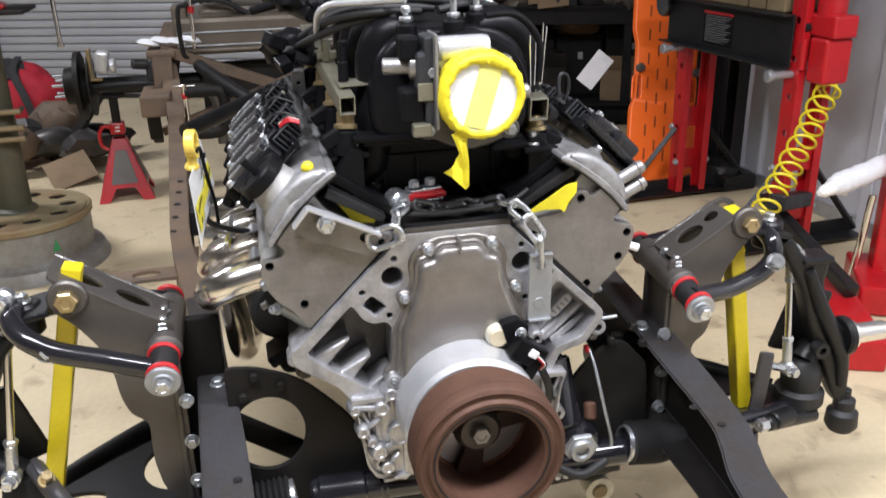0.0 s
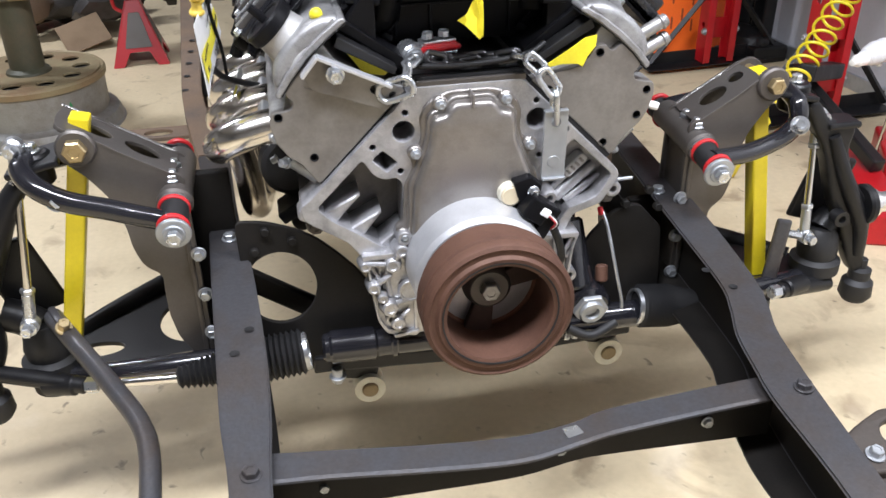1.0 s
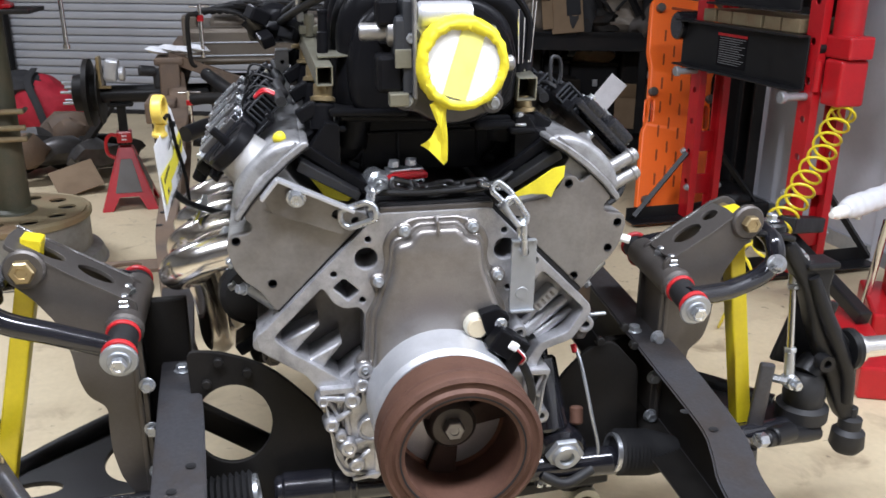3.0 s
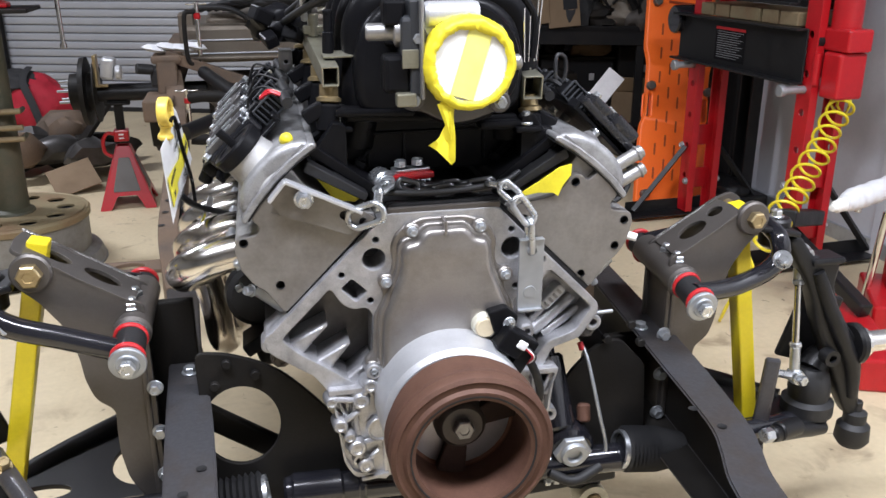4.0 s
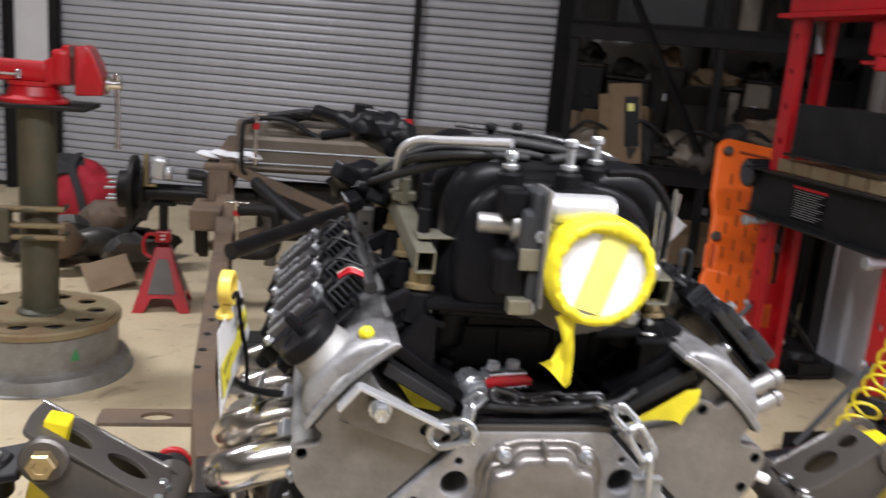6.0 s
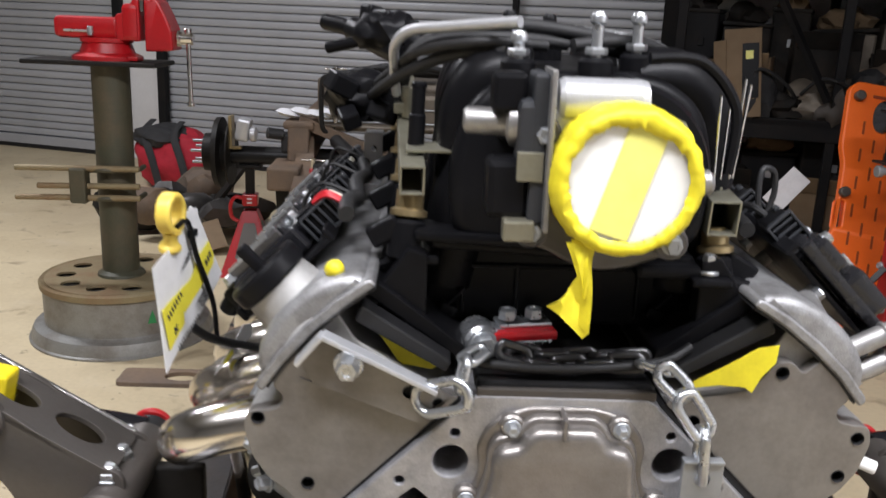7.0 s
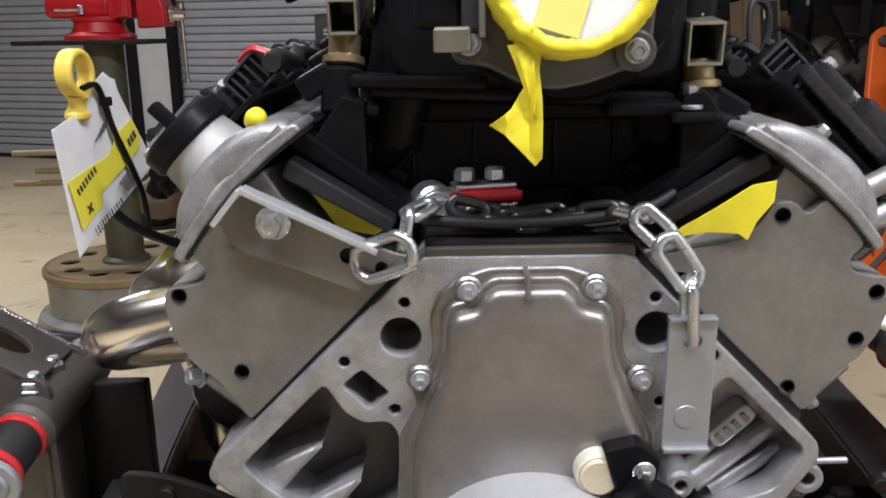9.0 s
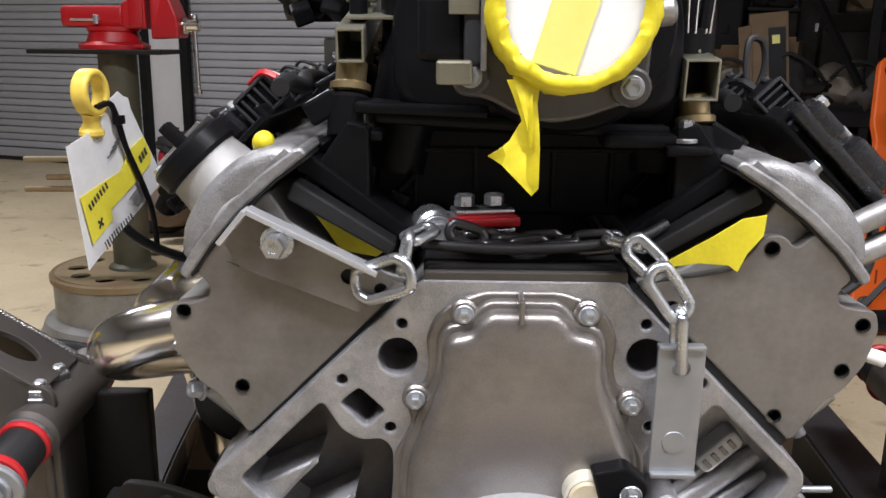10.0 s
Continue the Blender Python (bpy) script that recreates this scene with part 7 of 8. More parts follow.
part("seam_flange", box((0.05, 2.86, 0.645), (1.16, 0.60, 0.012), 0.004), TANK, tank)
for z in (0.664, 0.716):
    part("strap", box((0.06, 2.577, z), (1.10, 0.010, 0.006), 0.002), ZINC_DULL, tank, "bright pressed edge of the tank")
part("end_plate", box((-0.475, 2.66, 0.735), (0.06, 0.12, 0.17), 0.008), TANK, tank)
part("cable", sweep([(-0.45, 2.62, 0.81), (-0.42, 2.60, 0.84), (-0.30, 2.6, 0.835), (-0.20, 2.62, 0.78), (-0.05, 2.6, 0.735), (0.12, 2.6, 0.73)], 0.011, 10), BLACK_RUBBER, tank, "black cable hanging over the tank")
harness = thing("cable_bundle", "tangle of black cables lying on the tank", "cables")
for k in range(6):
    part("cable", sweep([(-0.42 + 0.03 * k, 2.72 + 0.02 * k, 0.825), (-0.33 + 0.04 * k, 2.64, 0.855 + 0.008 * (k % 3)), (-0.20 + 0.05 * k, 2.68, 0.845), (-0.08 + 0.03 * k, 2.78, 0.835)], 0.012, 8), BLACK_RUBBER, harness)
part("cable_loop", sweep([(0.02 + 0.11 * math.cos(a), 2.74 + 0.08 * math.sin(a), 0.842) for a in [2 * math.pi * k / 10 for k in range(10)]], 0.010, 8, 4, True), BLACK_RUBBER, harness)
part("cable", sweep([(0.15, 2.7, 0.83), (0.20, 2.66, 0.80), (0.10, 2.62, 0.77)], 0.012, 8), BLACK_RUBBER, harness)
for p, q, w in (((-0.55, 2.42, 0.680), (0.20, 2.42, 0.396), 0.040), ((0.25, 2.47, 0.640), (-0.585, 2.47, 0.347), 0.034)):
    p, q = Vector(p), Vector(q)
    part("brace", box(tuple((p + q) / 2), ((q - p).length, 0.030, w), 0.003, (0, -math.degrees(math.atan2(q.z - p.z, q.x - p.x)), 0)), RAIL_RUST, frame_ob, "brown diagonal brace across the frame")
part("bent_tube", sweep([(-0.56, 2.40, 0.495), (-0.47, 2.40, 0.518), (-0.40, 2.40, 0.520), (-0.362, 2.40, 0.485), (-0.352, 2.40, 0.40), (-0.350, 2.40, 0.30)], 0.024, 14), PLATE, frame_ob, "grey bent steel tube")
redcap = thing("filler_cap", "red plastic cap on a pale filler tube", "cap")
part("cap", rod((0.145, 2.66, 0.842), (0.195, 2.64, 0.85), 0.024, 16, 0.004), RED_GLOSS, redcap)
part("neck", rod((0.06, 2.70, 0.82), (0.145, 2.66, 0.842), 0.012, 14), CREAM, redcap)


def c_clamp(name, base, h, reach, turn):
    """A C-clamp: a forged bow, a screw and a sliding bar."""
    c = thing(name, "iron C-clamp gripping the frame", "clamp", pose(*base, 0, 0, turn), "C-clamps")
    part("bow", sweep([(0, 0, h * 0.5), (reach * 0.55, 0, h * 0.52), (reach, 0, h * 0.42), (reach, 0, -h * 0.30), (reach * 0.6, 0, -h * 0.45), (0, 0, -h * 0.42)], 0.12 * reach if reach < 0.06 else 0.014, 10, 6, False, 1.5), PLATE_DARK, c, "dark forged bow")
    part("screw", rod((0, 0, h * 0.70), (0, 0, -h * 0.30), 0.0085, 14), CHROME, c, "bright clamp screw")
    part("bar", rod((-0.04, 0, h * 0.66), (0.04, 0, h * 0.66), 0.004, 10), CHROME, c)
    part("red_tip", rod((0, 0, h * 0.50), (0, 0, h * 0.38), 0.013, 12, 0.003), RED_GLOSS, c)
    return c


c_clamp("c_clamp", (-0.420, 2.42, 0.735), 0.20, 0.05, 200)
c_clamp("c_clamp", (-0.462, 2.10, 0.485), 0.16, 0.13, 0)
single("rag", join(*[lathe([(0, 0.018), (0.03, 0.014), (0.05, 0.0), (0.03, -0.01), (0, -0.01)], (-0.59 + 0.05 * k, 2.45, 0.700 + 0.006 * (k % 2)), (-0.59 + 0.05 * k + 0.2, 2.5, 1.7), 9) for k in range(4)]), RAG, "crumpled white rag on the rear frame rail", "rag")

axle = thing("rear_axle", "black rear axle with a drum hub and brake caliper", "axle", pose(-0.015, 0.08, 0.005))
part("axle_tube", join(rod((-0.86, 2.72, 0.482), (0.90, 2.72, 0.482), 0.0375, 24, 0.004), lathe([(0.04, -0.16), (0.12, -0.08), (0.15, 0.0), (0.12, 0.08), (0.04, 0.16)], (0.1, 2.72, 0.47), (9, 2.72, 0.47), 24)), BLACK_PAINT, axle)
hubp = part("brake_disc", lathe([(0, -0.07), (0.06, -0.07), (0.075, -0.065), (0.078, -0.02), (0.140, -0.018), (0.142, 0.002), (0.078, 0.004), (0.078, 0.03), (0.13, 0.034), (0.13, 0.040), (0, 0.04)], (-0.895, 2.72, 0.490), (9, 2.72, 0.490), 40), PLATE_DARK, axle, "dark vented brake disc")
for k in range(5):
    a = 2 * math.pi * k / 5 + 0.4
    part("wheel_stud", rod((-0.965, 2.72 + 0.045 * math.cos(a), 0.49 + 0.045 * math.sin(a)), (-1.01, 2.72 + 0.045 * math.cos(a), 0.49 + 0.045 * math.sin(a)), 0.006, 10), ZINC_DULL, hubp)
cal = part("caliper", join(box((-0.80, 2.68, 0.590), (0.055, 0.07, 0.09), 0.012, (0, 10, 0)), rod((-0.77, 2.66, 0.575), (-0.745, 2.66, 0.575), 0.03, 16, 0.005)), ALU_BRIGHT, axle, "silver brake caliper")
part("caliper_bracket", join(box((-0.848, 2.68, 0.580), (0.014, 0.06, 0.13), 0.003), box((-0.835, 2.665, 0.52), (0.06, 0.02, 0.012), 0.003)), GOLD_ZINC, axle, "yellow zinc caliper bracket")


def jack_stand(x, y, top, turn=0):
    s = thing("jack_stand", "red steel jack stand under the axle", "jack stand", pose(x, y, 0, 0, 0, turn), "jack stands")
    for k in range(4):
        turned = pose(0, 0, 0, 0, 0, 90 * k) @ pose(0, -0.114, 0, -18.5, 0, 0)
        side_loop = [(-0.116, 0.0), (-0.070, 0.0), (-0.040, 0.060), (0.040, 0.060), (0.070, 0.0), (0.116, 0.0), (0.030, 0.275), (-0.030, 0.275)]
        part("leg_plate", moved(plate([rounded(side_loop, 0.006, 3)], -0.002, 0.003, 0.001), turned), RED_GLOSS, s, "pressed red leg plate")
        part("side_plate", moved(plate([rounded([(-0.056, 0.078), (0.056, 0.078), (0.022, 0.225), (-0.022, 0.225)], 0.006, 3)], -0.005, -0.0022, 0.001), turned), PLATE, s, "worn grey panel")
    part("collar", box((0, 0, 0.305), (0.062, 0.062, 0.05), 0.006), RED_GLOSS, s)
    part("post", box((0, 0, 0.36), (0.036, 0.03, 2 * (top - 0.36)), 0.003), PLATE_DARK, s, "dark ratchet post")
    part("saddle", join(box((0, 0, top - 0.004), (0.10, 0.05, 0.012), 0.004), box((-0.045, 0, top + 0.006), (0.012, 0.05, 0.03), 0.003), box((0.045, 0, top + 0.006), (0.012, 0.05, 0.03), 0.003)), PLATE_DARK, s)
    part("lever", sweep([(-0.03, -0.03, 0.315), (-0.055, -0.035, 0.32), (-0.075, -0.035, 0.29), (-0.072, -0.035, 0.24), (-0.045, -0.04, 0.22)], 0.008, 10), RED_GLOSS, s, "red ratchet lever")
    for z in (0.312, 0.296):
        part("label_bar", box((0.0, -0.0325, z), (0.02, 0.002, 0.006), 0), PAPER, s)
    return s


jack_stand(-0.800, 2.80, 0.445, 4)
jack_stand(0.62, 2.80, 0.445, 0)


# ---- workshop things ----
VX, VY = -1.088, 2.070
stand = thing("vise_stand", "vise stand made of a truck wheel and an olive steel post", "vise stand", pose(VX, VY, 0))
part("wheel_rim", lathe([(0.0, 0.178), (0.228, 0.178), (0.236, 0.182), (0.243, 0.192), (0.250, 0.188), (0.2505, 0.174), (0.244, 0.166), (0.243, 0.056), (0.250, 0.050), (0.275, 0.045), (0.282, 0.030), (0.286, 0.010), (0.292, 0.006), (0.292, 0.0), (0.275, 0.0)], n=64), RIM_SIDE, stand, "scuffed grey wheel barrel")
disc = plate([circle(0, 0, 0.236, 64)] + [circle(0.172 * math.cos(radians(36 * k + 10)), 0.172 * math.sin(radians(36 * k + 10)), 0.030, 24) for k in range(10)], -0.004, 0.004, 0.001)
part("wheel_disc", moved(disc, pose(0, 0, 0.192, -90, 0, 0)), RIM_TOP, stand, "rusty olive wheel disc with hand holes")
part("rim_bead", lathe([(0.236, 0.190), (0.247, 0.197), (0.2535, 0.190), (0.2525, 0.172), (0.245, 0.168)], n=64), RIM_TOP, stand, "rust-coloured rolled edge")
for k in range(10):
    a = radians(36 * k + 10)
    # Dark disc below each hand hole carries the shade inside the wheel.
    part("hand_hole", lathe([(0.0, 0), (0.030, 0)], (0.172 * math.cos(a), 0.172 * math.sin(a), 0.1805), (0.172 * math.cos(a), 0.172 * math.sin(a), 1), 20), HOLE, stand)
part("post", lathe([(0.078, 0.188), (0.073, 0.204), (0.0580, 0.214), (0.0580, 0.872), (0, 0.872)], n=32), OLIVE, stand, "olive drab steel post")
part("top_plate", box((-0.030, 0, 0.880), (0.40, 0.22, 0.014), 0.003), PLATE_DARK, stand, "dark steel top plate")
for k, (z, x0) in enumerate(((0.555, -0.28), (0.500, -0.215), (0.462, -0.285))):
    part("bar_stock", rod((x0, -0.085, z), (0.10, -0.085, z + 0.006), 0.0095, 10), RIM_TOP, stand, "rusty round bar held on the post")
part("u_clamp", join(box((-0.085, -0.085, 0.505), (0.05, 0.05, 0.11), 0.006), sweep([(-0.07, -0.07, 0.55), (0.0, -0.09, 0.555), (0.075, -0.04, 0.55), (0.08, 0.03, 0.55)], 0.008, 8), sweep([(-0.07, -0.07, 0.46), (0.0, -0.09, 0.465), (0.075, -0.04, 0.46), (0.08, 0.03, 0.46)], 0.008, 8)), OLIVE, stand)
part("green_mark", moved(plate([[(-0.012, -0.02), (0.016, -0.022), (0.010, 0.004), (0.004, 0.022), (-0.004, 0.004)]], -0.0004, 0.0004, 0.0001), pose(0.150, -0.1925, 0.115, 0, 0, 38)), GREEN_PAINT, stand)

vise = thing("bench_vise", "red bench vise with a steel screw and handle", "vise", pose(VX - 0.005, VY, 0.888))
part("swivel_base", join(lathe([(0, 0.0), (0.105, 0.0), (0.105, 0.012), (0.082, 0.022), (0.072, 0.050), (0.078, 0.054), (0.078, 0.066), (0, 0.066)], n=36), box((0.085, -0.04, 0.008), (0.05, 0.05, 0.014), 0.004)), RED_GLOSS, vise)
part("body", join(box((-0.045, 0, 0.095), (0.20, 0.095, 0.065), 0.016), box((0.090, 0, 0.115), (0.05, 0.125, 0.11), 0.014), moved(plate([rounded([(0.045, 0.06), (0.118, 0.06), (0.118, 0.185), (0.100, 0.185), (0.080, 0.150), (0.045, 0.135)], 0.008)], -0.055, 0.055, 0.006), pose(0, 0, 0))), RED_GLOSS, vise, "red cast vise body")
part("front_jaw", moved(plate([rounded([(0.132, 0.030), (0.215, 0.036), (0.213, 0.095), (0.196, 0.140), (0.175, 0.182), (0.158, 0.188), (0.146, 0.180), (0.132, 0.183)], 0.008)], -0.055, 0.055, 0.006), pose(0, 0, 0)), RED_GLOSS, vise, "red sliding jaw")
part("jaw_face", box((0.1255, 0, 0.165), (0.010, 0.105, 0.035), 0.001), PLATE, vise)
part("screw", join(rod((0.21, 0, 0.072), (0.265, 0, 0.072), 0.019, 20, 0.004), rod((0.215, 0, 0.072), (0.228, 0, 0.072), 0.025, 20, 0.003)), CHROME, vise, "steel vise screw")
part("handle", join(rod((0.249, -0.004, 0.096), (0.252, -0.004, -0.128), 0.0075, 14), rod((0.249, -0.004, 0.104), (0.249, -0.004, 0.090), 0.012, 14), rod((0.252, -0.004, -0.135), (0.252, -0.004, -0.120), 0.012, 14)), CHROME, vise, "sliding steel handle")
part("lock_lever", join(rod((-0.110, -0.052, 0.085), (-0.02, -0.052, 0.085), 0.004, 8), rod((-0.03, -0.054, 0.072), (-0.03, -0.054, 0.100), 0.009, 12)), ZINC, vise)

# things on the floor behind the stand
bag = thing("tool_bag", "red nylon tool bag with black straps", "bag", pose(-1.55, 4.5, 0.0, 0, 0, -20))
part("body", lumpy((0, 0, 0.17), (0.27, 0.18, 0.20), 3.1, 3, 0.16), RED_CLOTH, bag)
part("flap", lumpy((-0.06, -0.04, 0.31), (0.19, 0.15, 0.075), 6.4, 3, 0.2), BLACK_CLOTH, bag)
for x in (-0.10, 0.10):
    part("strap", sweep([(x - 0.05, -0.02, 0.40), (x - 0.02, -0.15, 0.34), (x + 0.05, -0.19, 0.20), (x + 0.09, -0.18, 0.03)], 0.022, 8, 6, False, 0.25), BLACK_CLOTH, bag)
junk = thing("casting_pile", "pile of dark and silver engine castings on the floor", "metal parts", pose(-1.25, 3.45, 0, 0, 0, 15) @ Matrix.Scale(1.5, 4))
for k in range(12):
    a, r = 2.4 * k, 0.04 + 0.016 * k
    part("casting", join(lumpy((r * math.cos(a) * 1.3, r * math.sin(a), 0.05 + 0.02 * (k % 4)), (0.06 + 0.02 * (k % 3), 0.05, 0.05 + 0.015 * (k % 2)), k * 1.3, 1, 0.4)), (JUNK_DARK, PLATE_DARK, ALU_DARK, RAIL_RUST)[k % 4], junk)
part("sheet", box((0.14, -0.12, 0.17), (0.012, 0.10, 0.22), 0.002, (0, 38, 0)), PLATE_DARK, junk)
for k, (c, s, rot) in enumerate((((-1.07, 3.05, 0.065), (0.20, 0.17, 0.005), (34, -14, 20)),)):
    single("cardboard_sheet", box(c, s, 0.001, rot), CARDBOARD, "bent piece of brown cardboard on the floor", "cardboard")

# mounting plate under the left frame rail
single("steel_bracket", join(plate([rounded([(-0.10, -0.03), (0.10, -0.03), (0.10, 0.03), (-0.10, 0.03)], 0.01), circle(0.0, 0.0, 0.022, 20, 1.3, 0.8)], -0.004, 0.004, 0.001)), RAIL_RUST, "rusty steel plate with an oval hole on the frame", "bracket", m=pose(-0.50, 0.62, 0.470, -90, 0, 0))

# shop press
PL, PR = Vector((1.546, 2.070)), Vector((1.585, 1.410))
PD = (PR - PL).normalized()
PT = math.degrees(math.atan2(PD.y, PD.x))
PW = (PR - PL).length
press = thing("shop_press", "tall red hydraulic shop press with a black bed", "press", pose((PL.x + PR.x) / 2, (PL.y + PR.y) / 2, 0, 0, 0, PT))
for sx in (-1, 1):
    x = sx * PW / 2
    for sy in (-1, 1):
        hole_z = [0.18 + 0.125 * k for k in range(11)]
        web = plate([[(x - 0.034, 0.03), (x + 0.034, 0.03), (x + 0.034, 1.69), (x - 0.034, 1.69)]] + [circle(x, z, 0.0125, 18) for z in hole_z], sy * 0.066 - 0.003, sy * 0.066 + 0.003, 0.001)
        lg = part("upright", web, RED_GLOSS, press, "red channel upright with pin holes")
        for e in (-1, 1):
            part("upright_lip", box((x + e * 0.031, sy * 0.052, 0.86), (0.006, 0.026, 1.66), 0.002), RED_GLOSS, lg)
    for z in (0.16, 0.34, 0.98, 1.58):
        part("tie_plate", box((x + sx * 0.020, 0, z), (0.005, 0.10, 0.085), 0.002), RED_GLOSS, press)
    part("foot", box((x, 0, 0.022), (0.075, 0.62, 0.006), 0.002), BLACK_PAINT, press, "black angle-steel foot")
    part("foot_lip", box((x - 0.034, 0, 0.048), (0.006, 0.62, 0.05), 0.002), BLACK_PAINT, press)
    for sy in (-1, 1):
        part("foot_brace", sweep([(x, sy * 0.075, 0.30), (x, sy * 0.29, 0.045)], 0.013, 4, 0), BLACK_PAINT, press, "black diagonal brace")
        part("brace_bolt", hexbolt((x + 0.02, sy * 0.070, 0.16), (0, sy, 0), 0.011, 0.010), ZINC_DULL, press)
        part("brace_bolt", hexbolt((x - 0.03, sy * 0.070, 0.30), (0, sy, 0), 0.011, 0.010), ZINC_DULL, press)
bed = part("bed", box((-0.05, -0.080, 0.677), (0.76, 0.008, 0.175), 0.003), BLACK_PAINT, press, "black channel press bed")
part("bed_channel", box((-0.05, 0.080, 0.677), (0.76, 0.008, 0.175), 0.003), BLACK_PAINT, press)
for sy in (-1, 1):
    for z in (0.592, 0.762):
        part("bed_flange", box((-0.05, sy * 0.103, z), (0.76, 0.045, 0.008), 0.003), BLACK_PAINT, bed)
sign = part("warning_label", box((-0.085, -0.0845, 0.673), (0.185, 0.001, 0.120), 0), BLACK_PLASTIC, bed, "printed warning label")
part("label_head", box((-0.085, -0.0855, 0.728), (0.185, 0.001, 0.010), 0), RED_URETHANE, sign)
for k in range(12):
    part("label_line", box((-0.085 - 0.008 * (k % 3), -0.0855, 0.716 - 0.0083 * k), (0.160 - 0.016 * (k % 3), 0.001, 0.0022), 0), ZINC_DULL, sign)
for sx in (-1, 1):
    part("bed_pin", join(rod((sx * PW / 2, -0.150, 0.572), (sx * PW / 2, 0.15, 0.572), 0.013, 16, 0.003), rod((sx * PW / 2, -0.165, 0.572), (sx * PW / 2, -0.145, 0.572), 0.020, 16, 0.003)), ZINC_DULL, press, "steel bed pin")
for k in range(6):
    part("press_block", box((-0.25 + 0.095 * k, 0.0, 0.789), (0.088, 0.17, 0.045), 0.004, (0, 0, 3 * (k % 3) - 3)), RIM_TOP, press, "rusty steel press block")
part("black_cylinder", lathe([(0, 0), (0.050, 0), (0.055, 0.006), (0.055, 0.10), (0.048, 0.106), (0, 0.106)], (-0.455, -0.105, 0.735), (-0.40, 0.6, 0.740), 28), BLACK_GLOSS, press, "black round motor end")
for sy in (-1, 1):
    part("upper_beam", box((0.02, sy * 0.082, 0.925), (0.50, 0.008, 0.18), 0.003), BLACK_PAINT, press, "black upper beam")
part("beam_flange", box((0.02, -0.10, 0.837), (0.50, 0.04, 0.008), 0.003), BLACK_PAINT, press)
for sy in (-1, 1):
    part("head_beam", box((0, sy * 0.075, 1.452), (PW + 0.10, 0.012, 0.13), 0.003), RED_GLOSS, press, "red head beam")
part("head_plate", box((0, 0, 1.376), (PW + 0.18, 0.20, 0.018), 0.003), RED_GLOSS, press)
ram = part("ram", rod((0.06, 0, 1.20), (0.06, 0, 1.37), 0.035, 24, 0.004), RED_GLOSS, press)
part("ram_head", box((0.06, 0, 1.305), (0.090, 0.085, 0.12), 0.012), RED_GLOSS, ram)
part("ram_bar", box((0.06, 0, 1.225), (0.18, 0.05, 0.014), 0.004), RED_GLOSS, ram)
part("ram_rod", rod((0.06, 0, 0.95), (0.06, 0, 1.34), 0.030, 20), PLATE, press)
part("spring_strut", rod((-PW / 2 - 0.02, 0.05, 1.25), (-PW / 2 - 0.10, 0.06, 1.75), 0.014, 12), ZINC_DULL, press)
# the bed stands one hole higher
for ob in press.children:
    if ob.name.split(".")[0] in ("bed", "bed_channel", "bed_pin", "press_block", "black_cylinder", "upper_beam", "beam_flange"):
        ob.matrix_basis = pose(0, 0, 0.058)
# hand pump beside the far column
pump = part("pump_body", box((PW / 2 + 0.085, 0.0, 0.685), (0.085, 0.10, 0.145), 0.010), RED_GLOSS, press, "red hand pump on the column")
part("pump_head", box((PW / 2 + 0.070, 0.0, 0.795), (0.15, 0.09, 0.070), 0.008), RED_GLOSS, pump)
part("pump_cylinder", rod((PW / 2 + 0.07, 0.0, 0.82), (PW / 2 + 0.07, 0.0, 1.02), 0.045, 20, 0.004), RED_GLOSS, pump)
part("pump_valve", rod((PW / 2 + 0.02, -0.065, 0.785), (PW / 2 + 0.02, -0.03, 0.785), 0.020, 14), BLACK_PAINT, pump)
part("pump_link", rod((PW / 2 + 0.035, -0.062, 0.65), (PW / 2 + 0.035, -0.062, 0.75), 0.012, 14), RED_GLOSS, pump)

# white boards and dark posts behind the press
PRESS_M = pose((PL.x + PR.x) / 2, (PL.y + PR.y) / 2, 0, 0, 0, PT)
board = thing("wall_panel", "white wall boards standing behind the press", "wall", PRESS_M, kind="structure")
part("board", box((0.62, 0.372, 1.2), (1.36, 0.02, 2.4), 0.003), PANEL_BOARD, board)
part("board", box((-0.345, 0.378, 0.42), (0.56, 0.02, 0.84), 0.003), PANEL_BOARD, board)
part("batten", box((0.30, 0.355, 1.2), (0.05, 0.012, 2.4), 0.003), PANEL_BOARD, board)
part("skirting", box((0.35, 0.356, 0.03), (1.9, 0.012, 0.06), 0.003), ZINC_DULL, board)
stand_ob = thing("steel_post", "dark steel channel posts on a base behind the press", "post", PRESS_M)
for x, w in ((-0.585, 0.055), (-0.415, 0.080)):
    part("channel", join(box((x, 0.29, 0.37), (w, 0.008, 0.72), 0.002), box((x - w / 2, 0.265, 0.37), (0.006, 0.05, 0.72), 0.002), box((x + w / 2, 0.265, 0.37), (0.006, 0.05, 0.72), 0.002)), BLACK_PAINT, stand_ob, "dark channel post")
part("base", join(box((-0.48, 0.25, 0.035), (0.36, 0.16, 0.07), 0.01), lumpy((-0.46, 0.22, 0.07), (0.15, 0.08, 0.05), 4.4, 2, 0.3)), BLACK_PAINT, stand_ob, "dark base")

# coiled hose from the press to the floor
coil_pts = []
A, B = Vector((1.610, 1.33, 0.600)), Vector((1.120, 0.955, 0.262))
ax = (B - A).normalized()
s1 = ax.cross(Vector((0, 0, 1))).normalized()
s2 = ax.cross(s1)
turns, per = 12, 14
for k in range(turns * per + 1):
    t = k / (turns * per)
    ang = 2 * math.pi * k / per
    r = 0.038 + 0.003 * math.sin(k * 0.31)
    sag = -0.035 * math.sin(math.pi * t)
    tt = t ** 1.12
    coil_pts.append(A + (B - A) * tt + s1 * r * math.cos(ang) + s2 * r * math.sin(ang) + Vector((0, 0, sag)))
